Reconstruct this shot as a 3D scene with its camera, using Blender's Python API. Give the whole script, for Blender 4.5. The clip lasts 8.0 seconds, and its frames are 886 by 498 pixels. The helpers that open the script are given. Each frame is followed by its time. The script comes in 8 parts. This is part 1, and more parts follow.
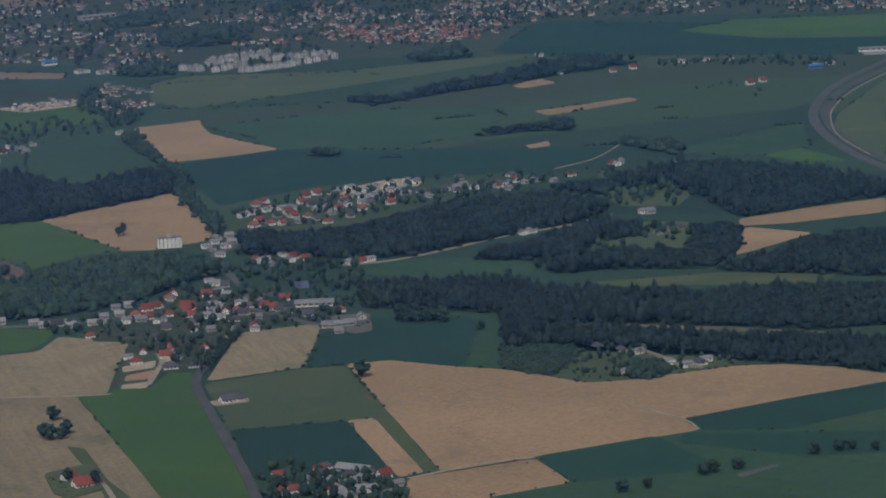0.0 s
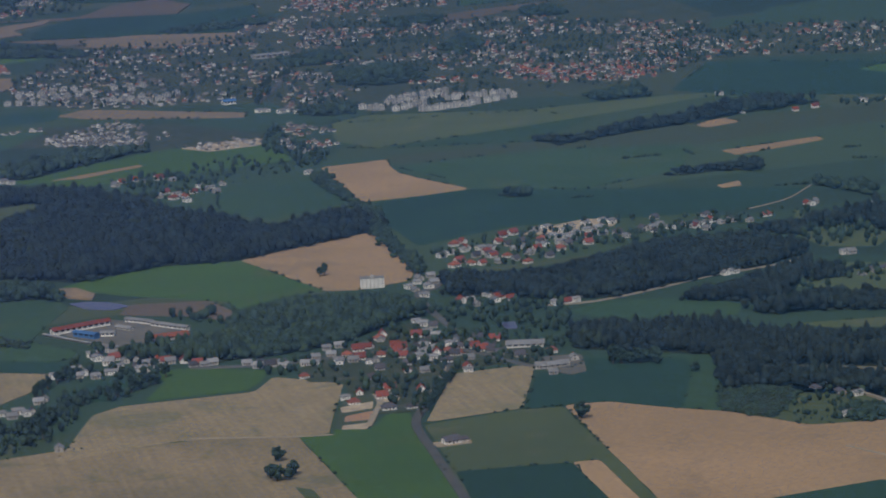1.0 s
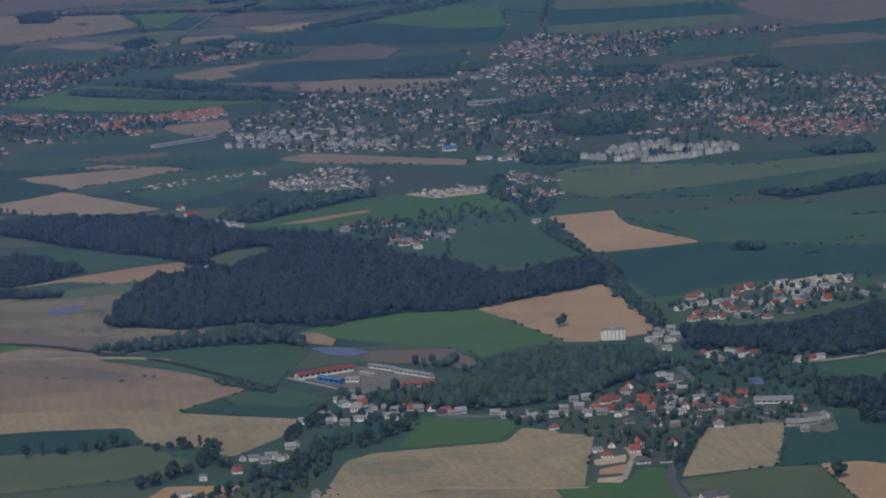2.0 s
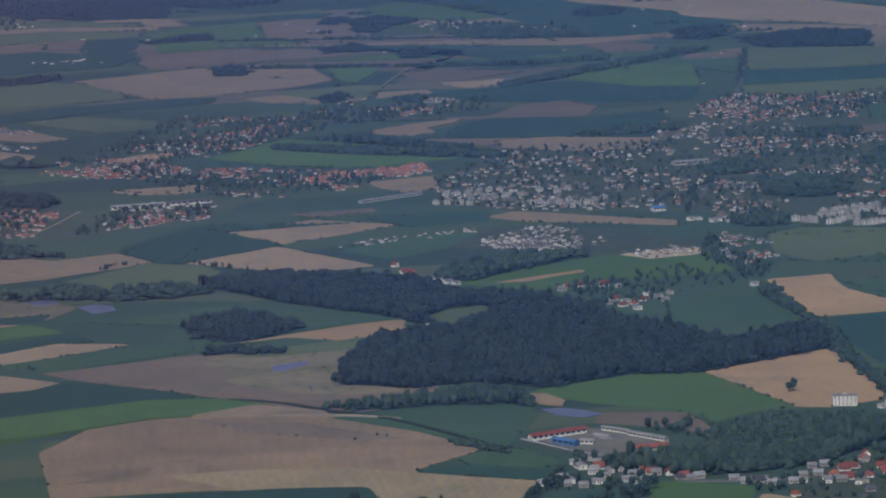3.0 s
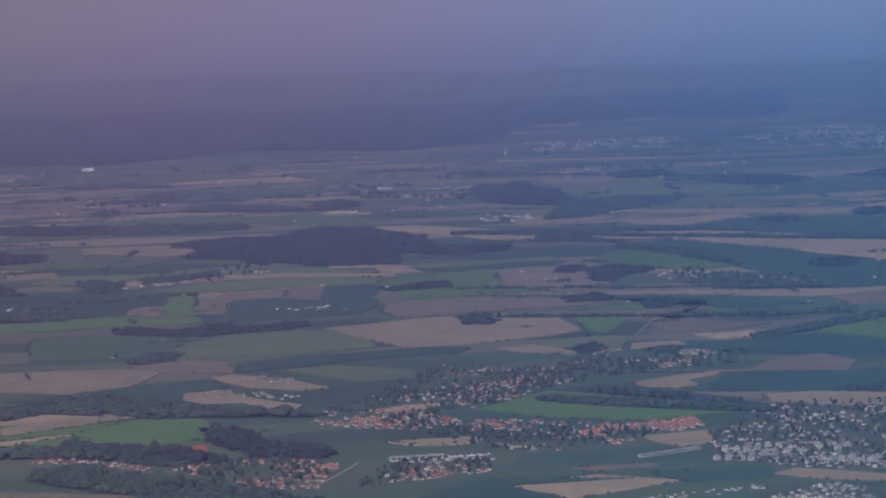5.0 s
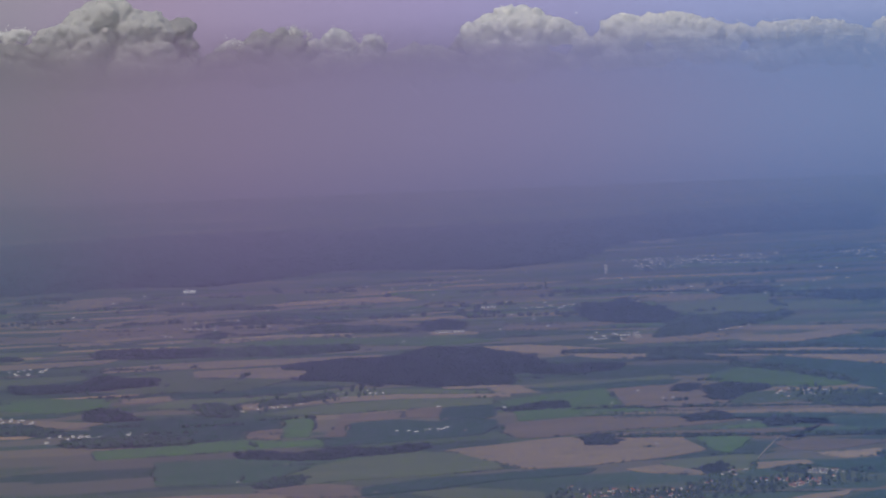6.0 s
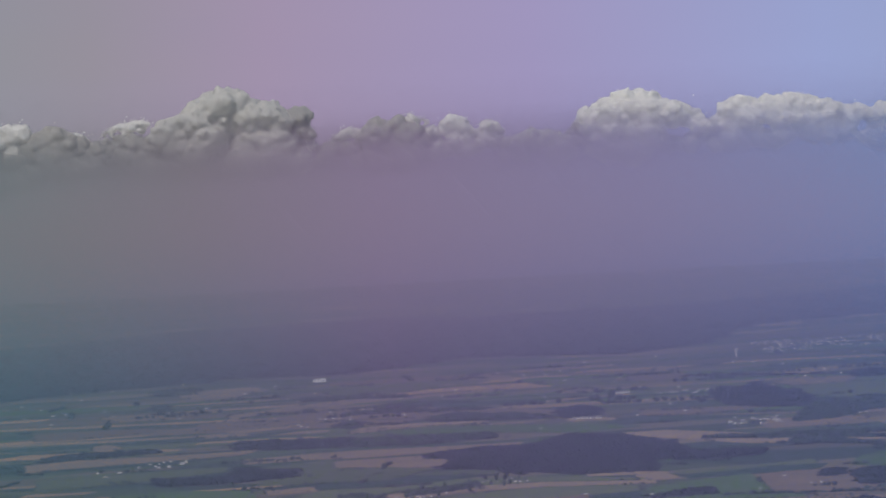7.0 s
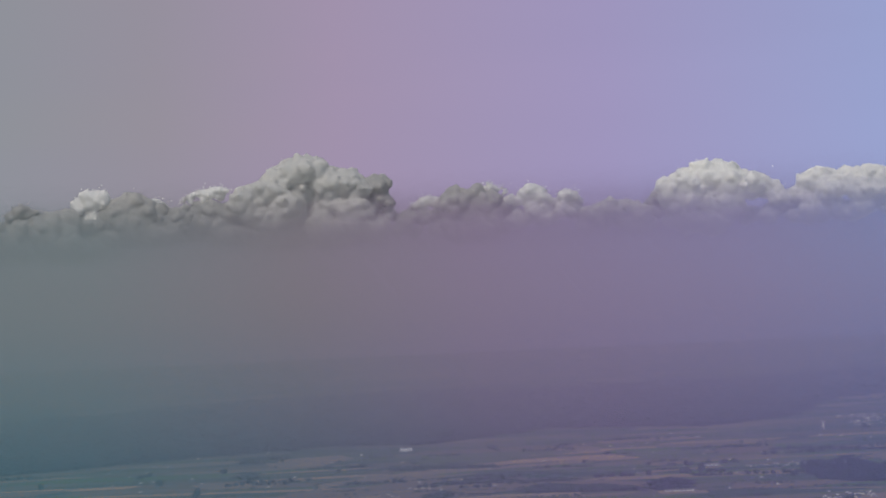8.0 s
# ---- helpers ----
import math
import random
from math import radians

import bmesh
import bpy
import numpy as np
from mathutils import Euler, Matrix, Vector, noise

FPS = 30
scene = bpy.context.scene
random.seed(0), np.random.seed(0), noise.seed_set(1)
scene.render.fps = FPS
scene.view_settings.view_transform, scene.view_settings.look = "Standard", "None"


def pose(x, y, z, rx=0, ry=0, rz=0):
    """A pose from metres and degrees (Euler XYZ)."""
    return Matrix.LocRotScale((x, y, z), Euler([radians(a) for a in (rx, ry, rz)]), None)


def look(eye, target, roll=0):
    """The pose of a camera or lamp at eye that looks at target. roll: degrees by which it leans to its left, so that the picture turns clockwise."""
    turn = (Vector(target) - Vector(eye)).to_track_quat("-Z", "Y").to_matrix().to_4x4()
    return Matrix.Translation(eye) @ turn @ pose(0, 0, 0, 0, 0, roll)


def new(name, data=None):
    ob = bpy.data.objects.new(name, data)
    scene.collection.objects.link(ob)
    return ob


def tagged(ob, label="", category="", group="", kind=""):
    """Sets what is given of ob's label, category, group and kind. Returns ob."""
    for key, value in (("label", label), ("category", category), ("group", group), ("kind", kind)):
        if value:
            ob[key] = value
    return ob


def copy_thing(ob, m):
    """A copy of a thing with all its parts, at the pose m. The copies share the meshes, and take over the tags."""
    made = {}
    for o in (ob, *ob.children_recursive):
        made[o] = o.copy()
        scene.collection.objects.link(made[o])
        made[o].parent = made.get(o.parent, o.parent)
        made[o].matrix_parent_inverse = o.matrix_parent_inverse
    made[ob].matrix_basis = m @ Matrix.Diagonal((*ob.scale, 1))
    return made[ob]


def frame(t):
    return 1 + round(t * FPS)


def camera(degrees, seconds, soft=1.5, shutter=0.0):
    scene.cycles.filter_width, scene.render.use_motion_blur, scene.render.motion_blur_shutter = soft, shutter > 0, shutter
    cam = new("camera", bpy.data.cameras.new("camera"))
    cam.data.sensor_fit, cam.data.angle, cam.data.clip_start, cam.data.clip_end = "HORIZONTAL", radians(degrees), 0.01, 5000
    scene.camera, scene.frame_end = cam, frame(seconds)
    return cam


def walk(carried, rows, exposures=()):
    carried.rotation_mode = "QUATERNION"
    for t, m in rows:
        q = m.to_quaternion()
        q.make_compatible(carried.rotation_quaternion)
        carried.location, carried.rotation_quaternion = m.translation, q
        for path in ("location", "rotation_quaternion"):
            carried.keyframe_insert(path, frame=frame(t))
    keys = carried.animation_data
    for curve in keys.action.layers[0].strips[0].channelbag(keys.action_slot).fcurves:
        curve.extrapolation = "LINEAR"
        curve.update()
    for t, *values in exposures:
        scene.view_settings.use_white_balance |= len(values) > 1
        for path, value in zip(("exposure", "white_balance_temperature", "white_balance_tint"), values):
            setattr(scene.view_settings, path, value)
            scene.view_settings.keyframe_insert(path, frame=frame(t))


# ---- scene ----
# The whole landscape is modelled at 1 : 7.5 (1 unit = 7.5 m), so that the thirty kilometres
# of country below the aircraft lie within the camera's reach.
cam = camera(14.689, 8.0, soft=1.8)
PATH = [
    (0, (55.904, -18.592, 111.290), (95.612, 71.219, 92.391), -2.85),
    (0.5, (48.952, -16.293, 112.378), (87.566, 74.087, 93.927), -3.34),
    (1, (41.989, -13.986, 113.466), (78.658, 77.337, 95.707), -3.18),
    (1.5, (35.016, -11.673, 114.554), (69.450, 80.659, 97.551), -2.85),
    (2, (28.033, -9.352, 115.643), (60.543, 83.799, 99.337), -2.35),
    (2.2, (25.237, -8.422, 116.079), (56.838, 85.065, 99.908), -2.28),
    (3.3, (9.830, -3.286, 118.475), (37.506, 91.822, 104.743), -1.78),
    (3.5, (7.023, -2.349, 118.910), (34.188, 93.005, 105.883), -1.79),
    (4, (0.000, 0.000, 120.000), (26.018, 95.891, 108.685), -1.73),
    (4.5, (-7.033, 2.356, 121.090), (18.394, 98.589, 111.467), -1.54),
    (5, (-14.077, 4.718, 122.180), (10.263, 101.412, 114.566), -1.55),
    (5.2, (-16.897, 5.665, 122.616), (7.073, 102.516, 115.888), -1.38),
    (6.5, (-35.267, 11.848, 125.452), (-14.523, 109.629, 122.530), -2.95),
    (7, (-42.351, 14.239, 126.543), (-23.047, 112.345, 124.961), -3.08),
    (7.5, (-49.444, 16.636, 127.635), (-31.235, 114.964, 127.326), -2.95),
    (8, (-56.548, 19.041, 128.727), (-39.036, 117.494, 129.203), -2.59),
]
# stops of the clip's own automatic exposure
walk(cam, [(t, look(eye, target, roll)) for t, eye, target, roll in PATH],
     [(0, -0.5), (0.8, -0.40), (2.0, -0.34), (3.5, -0.15), (5.0, 0.0), (8.0, 0.0)])

# ---- world, sun ----
SUN_AZ, SUN_EL = radians(215), radians(48)      # the sun stands behind the camera, to its left


def nodes_of(owner):
    owner.use_nodes = True
    tree = owner.node_tree
    tree.nodes.clear()
    return tree


def nd(tree, kind, **sets):
    n = tree.nodes.new(kind)
    for key, value in sets.items():
        if key in n.inputs:
            n.inputs[key].default_value = value
    return n


def math_node(tree, op, a, b=0.0, clamp=False):
    n = tree.nodes.new("ShaderNodeMath")
    n.operation, n.use_clamp = op, clamp
    for slot, v in ((0, a), (1, b)):
        if isinstance(v, (int, float)):
            n.inputs[slot].default_value = v
        else:
            tree.links.new(v, n.inputs[slot])
    return n.outputs[0]


def ramp(tree, fac, stops, mode="LINEAR"):
    n = tree.nodes.new("ShaderNodeValToRGB")
    n.color_ramp.interpolation = mode
    while len(n.color_ramp.elements) < len(stops):
        n.color_ramp.elements.new(0.5)
    for e, (at, col) in zip(n.color_ramp.elements, stops):
        e.position, e.color = at, (*col, 1)
    tree.links.new(fac, n.inputs[0])
    return n.outputs[0]


def mix_col(tree, fac, a, b, how="MIX"):
    n = tree.nodes.new("ShaderNodeMix")
    n.data_type, n.blend_type = "RGBA", how
    for slot, v in ((0, fac), (6, a), (7, b)):
        if isinstance(v, (int, float)):
            n.inputs[slot].default_value = v
        elif isinstance(v, tuple):
            n.inputs[slot].default_value = (*v, 1)
        else:
            tree.links.new(v, n.inputs[slot])
    return n.outputs[2]


def build_world():
    world = bpy.data.worlds.new("hazy_summer_sky")
    scene.world = world
    tree = nodes_of(world)
    sky = nd(tree, "ShaderNodeTexSky")
    sky.sky_type, sky.sun_disc = "NISHITA", False
    sky.sun_elevation, sky.sun_rotation = SUN_EL, SUN_AZ
    sky.air_density, sky.dust_density = 1.4, 3.0
    way = nd(tree, "ShaderNodeTexCoord")
    xyz = nd(tree, "ShaderNodeSeparateXYZ")
    tree.links.new(way.outputs["Generated"], xyz.inputs[0])
    # haze near the horizon: grey in the north-north-west, lavender, then blue towards the north-east
    az = math_node(tree, "ARCTAN2", xyz.outputs[0], xyz.outputs[1])
    az01 = math_node(tree, "MULTIPLY_ADD", az, 1.0 / radians(40))
    tree.nodes[-1].inputs[2].default_value = 0.25
    tint = ramp(tree, az01, HAZE_SKY)
    bank = ramp(tree, az01, HAZE_BANK)
    soft = nd(tree, "ShaderNodeTexNoise", Scale=5.0, Detail=3.0)
    squash = nd(tree, "ShaderNodeMapping")
    squash.inputs["Scale"].default_value = (1, 1, 6)
    tree.links.new(way.outputs["Generated"], squash.inputs[0])
    tree.links.new(squash.outputs[0], soft.inputs["Vector"])
    veil = mix_col(tree, math_node(tree, "MULTIPLY", soft.outputs[0], 0.3), tint, (0.26, 0.25, 0.42))

    def rise(lo, hi):
        n = nd(tree, "ShaderNodeMapRange")
        n.interpolation_type = "SMOOTHSTEP"
        for i, v in ((1, math.sin(radians(lo))), (2, math.sin(radians(hi))), (3, 1.0), (4, 0.0)):
            n.inputs[i].default_value = v
        tree.links.new(xyz.outputs[2], n.inputs[0])
        return n.outputs[0]
    veil = mix_col(tree, rise(-1.6, 1.9), veil, bank)      # the thick bank at the horizon
    low_fac = rise(9.0, 24.0)
    dim = nd(tree, "ShaderNodeVectorMath")
    dim.operation = "SCALE"
    dim.inputs["Scale"].default_value = 0.10
    tree.links.new(sky.outputs[0], dim.inputs[0])
    both = mix_col(tree, low_fac, dim.outputs[0], veil)
    bg = nd(tree, "ShaderNodeBackground", Strength=1.0)
    tree.links.new(both, bg.inputs[0])
    out = nd(tree, "ShaderNodeOutputWorld")
    tree.links.new(bg.outputs[0], out.inputs[0])


HAZE_SKY = [(0.30, (0.268, 0.293, 0.30)), (0.385, (0.31, 0.283, 0.318)), (0.46, (0.37, 0.29, 0.41)),
            (0.57, (0.36, 0.31, 0.525)), (0.69, (0.325, 0.38, 0.65)), (1.0, (0.27, 0.38, 0.55))]
HAZE_BANK = [(0.30, (0.195, 0.235, 0.25)), (0.385, (0.232, 0.214, 0.248)), (0.46, (0.26, 0.20, 0.295)),
             (0.57, (0.238, 0.215, 0.385)), (0.69, (0.205, 0.265, 0.49)), (1.0, (0.14, 0.22, 0.35))]
build_world()
sun_data = bpy.data.lights.new("sun", "SUN")
sun_data.energy, sun_data.angle, sun_data.color = 2.2, radians(0.6), (1.0, 0.96, 0.90)
sun = new("sun", sun_data)
sun.matrix_world = look((0, 0, 0), (-math.sin(SUN_AZ) * math.cos(SUN_EL), -math.cos(SUN_AZ) * math.cos(SUN_EL), -math.sin(SUN_EL)))


# ---- materials ----
def finish(tree, col, rough):
    b = nd(tree, "ShaderNodeBsdfPrincipled", Roughness=rough)
    b.inputs["Specular IOR Level"].default_value = 0.5 if rough < 0.5 else 0.1
    tree.links.new(col, b.inputs["Base Color"])
    out = nd(tree, "ShaderNodeOutputMaterial")
    tree.links.new(b.outputs[0], out.inputs[0])


def surface(name, c1, c2, big=0.02, fine=0.6, rough=0.9, stripe=None, c3=None, vary=0.12, island=False):
    """A surface of two colours mixed at a large and a fine scale (units), with optional drill lines and third-colour blotches."""
    m = bpy.data.materials.new(name)
    tree = nodes_of(m)
    geo = nd(tree, "ShaderNodeTexCoord")
    n1 = nd(tree, "ShaderNodeTexNoise", Scale=big, Detail=4.0, Roughness=0.62, Distortion=0.6)
    n2 = nd(tree, "ShaderNodeTexNoise", Scale=fine, Detail=3.0, Roughness=0.7)
    for n in (n1, n2):
        tree.links.new(geo.outputs["Object"], n.inputs["Vector"])
    k = nd(tree, "ShaderNodeMapRange")
    for i, v in ((1, 0.34), (2, 0.66)):
        k.inputs[i].default_value = v
    tree.links.new(n1.outputs[0], k.inputs[0])
    col = mix_col(tree, k.outputs[0], c1, c2)
    if c3:
        n3 = nd(tree, "ShaderNodeTexNoise", Scale=big * 2.3, Detail=5.0, Roughness=0.6, Distortion=1.2)
        shift = nd(tree, "ShaderNodeMapping")
        shift.inputs["Location"].default_value = (37, 81, 5)
        tree.links.new(geo.outputs["Object"], shift.inputs[0])
        tree.links.new(shift.outputs[0], n3.inputs["Vector"])
        k3 = nd(tree, "ShaderNodeMapRange")
        for i, v in ((1, 0.55), (2, 0.72), (4, 0.8)):
            k3.inputs[i].default_value = v
        tree.links.new(n3.outputs[0], k3.inputs[0])
        col = mix_col(tree, k3.outputs[0], col, c3)
    lum = math_node(tree, "MULTIPLY_ADD", n2.outputs[0], 0.9)
    tree.nodes[-1].inputs[2].default_value = 0.55
    if stripe:
        turn, width, depth = stripe
        rot = nd(tree, "ShaderNodeMapping")
        rot.inputs["Rotation"].default_value = (0, 0, radians(turn))
        rot.vector_type = "TEXTURE"
        rot.inputs["Scale"].default_value = (width, width * 22, 1)
        wave = nd(tree, "ShaderNodeTexNoise", Scale=1.0, Detail=3.0, Roughness=0.65, Distortion=0.3)
        tree.links.new(geo.outputs["Object"], rot.inputs[0])
        tree.links.new(rot.outputs[0], wave.inputs["Vector"])
        w = math_node(tree, "MULTIPLY_ADD", wave.outputs[0], depth * 4)
        tree.nodes[-1].inputs[2].default_value = 1.0 - depth * 2
        lum = math_node(tree, "MULTIPLY", lum, w)
    if island:
        rnd = nd(tree, "ShaderNodeNewGeometry").outputs["Random Per Island"]
    else:
        rnd = nd(tree, "ShaderNodeObjectInfo").outputs["Random"]
    r = math_node(tree, "MULTIPLY_ADD", rnd, 2 * vary)
    tree.nodes[-1].inputs[2].default_value = 1.0 - vary
    lum = math_node(tree, "MULTIPLY", lum, r)
    grey = nd(tree, "ShaderNodeCombineColor")
    for i in range(3):
        tree.links.new(lum, grey.inputs[i])
    col = mix_col(tree, 1.0, col, grey.outputs[0], "MULTIPLY")
    finish(tree, col, rough)
    return m


def palette(name, stops, rough=0.8):
    """A paint or roof colour drawn from a set for every separate building of one mesh."""
    m = bpy.data.materials.new(name)
    tree = nodes_of(m)
    rnd = nd(tree, "ShaderNodeNewGeometry").outputs["Random Per Island"]
    col = ramp(tree, rnd, stops, "CONSTANT")
    geo = nd(tree, "ShaderNodeTexCoord")
    n = nd(tree, "ShaderNodeTexNoise", Scale=3.0, Detail=2.0)
    tree.links.new(geo.outputs["Object"], n.inputs["Vector"])
    col = mix_col(tree, math_node(tree, "MULTIPLY", n.outputs[0], 0.4), col, (0.12, 0.11, 0.10))
    finish(tree, col, rough)
    return m


M = {
    "dry": surface("dry_grazed_stubble", (0.31, 0.222, 0.142), (0.21, 0.158, 0.108), 0.022, 1.0, stripe=(-14, 1.2, 0.10), c3=(0.16, 0.125, 0.095)),
    "stubble": surface("dry_stubble", (0.395, 0.262, 0.152), (0.315, 0.214, 0.125), 0.03, 1.2, stripe=(24, 1.4, 0.035), c3=(0.235, 0.175, 0.118)),
    "straw": surface("pale_dry_grassland", (0.262, 0.198, 0.142), (0.205, 0.160, 0.118), 0.02, 0.5, stripe=(70, 3.0, 0.05), c3=(0.15, 0.13, 0.09)),
    # duller, less red stubble for the farther fields
    "stubble_far": surface("dull_far_stubble", (0.31, 0.232, 0.158), (0.25, 0.19, 0.132), 0.02, 0.6, stripe=(24, 2.4, 0.05), c3=(0.20, 0.16, 0.115)),
    "ripe": surface("ripening_corn", (0.335, 0.258, 0.158), (0.25, 0.203, 0.127), 0.03, 1.0, stripe=(-9, 0.8, 0.13), c3=(0.165, 0.165, 0.10)),
    "fallow": surface("brown_fallow", (0.182, 0.138, 0.108), (0.142, 0.112, 0.09), 0.035, 0.8, stripe=(70, 3.0, 0.05), c3=(0.115, 0.112, 0.08)),
    "meadow": surface("dry_meadow", (0.105, 0.13, 0.062), (0.085, 0.112, 0.06), 0.03, 1.4, c3=(0.15, 0.145, 0.085)),
    "grass": surface("bright_grass", (0.080, 0.146, 0.043), (0.063, 0.121, 0.040), 0.03, 1.2, stripe=(60, 2.6, 0.06), c3=(0.095, 0.125, 0.055)),
    "beet": surface("dark_beet_crop", (0.034, 0.075, 0.051), (0.026, 0.061, 0.045), 0.03, 1.4, stripe=(-20, 3.0, 0.09), c3=(0.030, 0.072, 0.058)),
    "crop": surface("green_corn_crop", (0.054, 0.099, 0.052), (0.043, 0.085, 0.048), 0.025, 0.8, stripe=(30, 2.4, 0.08), c3=(0.075, 0.104, 0.054)),
    "town": surface("garden_ground", (0.056, 0.076, 0.050), (0.072, 0.088, 0.055), 0.09, 1.0, c3=(0.16, 0.14, 0.105)),
    "sand": surface("bare_sand", (0.46, 0.38, 0.28), (0.36, 0.29, 0.21), 0.15, 2.0, c3=(0.30, 0.16, 0.09)),
    "clay": surface("raw_clay", (0.40, 0.22, 0.13), (0.33, 0.21, 0.14), 0.3, 2.0, c3=(0.42, 0.34, 0.25)),
    "marsh": surface("marsh_grass", (0.225, 0.185, 0.125), (0.125, 0.12, 0.08), 0.07, 0.4, c3=(0.062, 0.085, 0.052)),
    "water": surface("pond_water", (0.09, 0.09, 0.21), (0.10, 0.105, 0.17), 0.3, 1.2, rough=0.3, c3=(0.10, 0.115, 0.08)),
    "asphalt": surface("grey_asphalt", (0.125, 0.125, 0.12), (0.10, 0.10, 0.10), 0.2, 2.0),
    "track": surface("dirt_track", (0.36, 0.30, 0.23), (0.28, 0.24, 0.18), 0.2, 2.0),
    "paved": surface("paved_yard", (0.34, 0.32, 0.30), (0.26, 0.25, 0.24), 0.3, 2.5),
    "yard": surface("dull_yard", (0.19, 0.175, 0.155), (0.14, 0.135, 0.12), 0.25, 2.0, c3=(0.09, 0.10, 0.07)),
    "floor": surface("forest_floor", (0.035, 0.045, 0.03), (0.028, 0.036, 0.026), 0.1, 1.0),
    "pine": surface("pine_canopy", (0.019, 0.028, 0.028), (0.025, 0.035, 0.031), 0.03, 1.5, c3=(0.034, 0.050, 0.033), vary=0.42, island=True),
    "leaf": surface("broadleaf_canopy", (0.031, 0.052, 0.040), (0.041, 0.065, 0.043), 0.05, 1.5, c3=(0.054, 0.077, 0.042), vary=0.45, island=True),
    "bark": surface("tree_bark", (0.12, 0.09, 0.065), (0.08, 0.06, 0.045), 1.0, 6.0),
    "white_wall": surface("white_render", (0.80, 0.78, 0.74), (0.68, 0.66, 0.62), 0.6, 4.0, vary=0.15),
    "block_wall": surface("grey_block_render", (0.52, 0.50, 0.48), (0.44, 0.43, 0.41), 0.6, 4.0, vary=0.3),
    "grey_wall": surface("grey_render", (0.46, 0.44, 0.41), (0.38, 0.36, 0.34), 0.6, 4.0, vary=0.2),
    "red_tiles": surface("red_roof_tiles", (0.25, 0.07, 0.054), (0.185, 0.06, 0.048), 0.8, 5.0, vary=0.25),
    "orange_tiles": surface("orange_roof_tiles", (0.29, 0.098, 0.066), (0.23, 0.085, 0.06), 0.8, 5.0, vary=0.2),
    "dark_tiles": surface("dark_roof_tiles", (0.10, 0.095, 0.11), (0.075, 0.07, 0.08), 0.8, 5.0, vary=0.3),
    "grey_sheet": surface("grey_roof_sheet", (0.27, 0.27, 0.275), (0.20, 0.20, 0.205), 0.8, 5.0, vary=0.2),
    "white_sheet": surface("white_roof_sheet", (0.88, 0.87, 0.83), (0.80, 0.79, 0.76), 0.8, 5.0),
    "blue_sheet": surface("blue_roof_sheet", (0.08, 0.19, 0.42), (0.07, 0.16, 0.34), 0.8, 5.0),
    "red_sheet": surface("red_roof_sheet", (0.46, 0.085, 0.06), (0.37, 0.07, 0.05), 0.8, 5.0),
    "glass": surface("window_glass", (0.03, 0.035, 0.04), (0.05, 0.055, 0.06), 2.0, 6.0, rough=0.15),
    "wood": surface("stained_wood", (0.16, 0.09, 0.05), (0.12, 0.07, 0.04), 2.0, 8.0),
    "town_wall": palette("town_walls", [(0, (0.78, 0.76, 0.72)), (0.36, (0.52, 0.49, 0.45)), (0.60, (0.30, 0.27, 0.24)), (0.82, (0.62, 0.52, 0.40))]),
    "roof_red": palette("red_town_roofs", [(0, (0.36, 0.10, 0.07)), (0.32, (0.27, 0.09, 0.065)), (0.55, (0.17, 0.10, 0.085)), (0.72, (0.13, 0.125, 0.13)), (0.9, (0.44, 0.42, 0.40))]),
    "roof_new": palette("new_estate_roofs", [(0, (0.13, 0.125, 0.13)), (0.4, (0.22, 0.21, 0.21)), (0.6, (0.42, 0.40, 0.38)), (0.85, (0.58, 0.56, 0.53))]),
    "roof_mix": palette("mixed_town_roofs", [(0, (0.15, 0.14, 0.14)), (0.30, (0.27, 0.11, 0.08)), (0.54, (0.26, 0.25, 0.24)), (0.66, (0.10, 0.095, 0.11)), (0.93, (0.58, 0.56, 0.53))]),
    "roof_pale": palette("pale_town_roofs", [(0, (0.58, 0.56, 0.53)), (0.4, (0.40, 0.39, 0.38)), (0.7, (0.20, 0.19, 0.20)), (0.88, (0.66, 0.64, 0.61))]),
    "roof_orange": palette("orange_town_roofs", [(0, (0.44, 0.16, 0.11)), (0.4, (0.36, 0.13, 0.09)), (0.75, (0.22, 0.11, 0.09))]),
}


# ---- builders ----
LAYER = [0.03]
rng = np.random.default_rng(7)


def mesh_object(name, verts, faces, material, label="", category="", kind="", parent=None, group="", slots=None):
    me = bpy.data.meshes.new(name)
    me.from_pydata([tuple(v) for v in verts], [], faces)
    for m in (material if isinstance(material, (list, tuple)) else [material]):
        me.materials.append(m)
    if slots is not None:
        me.polygons.foreach_set("material_index", slots)
    me.update()
    ob = new(name, me)
    ob.parent = parent
    return tagged(ob, label, category, group, kind)


def part(name, bm, material, parent, label=""):
    me = bpy.data.meshes.new(name)
    bmesh.ops.recalc_face_normals(bm, faces=bm.faces)
    bm.to_mesh(me)
    bm.free()
    me.materials.append(material)
    ob = new(name, me)
    ob.parent = parent
    if label:
        ob["label"] = label
    return ob


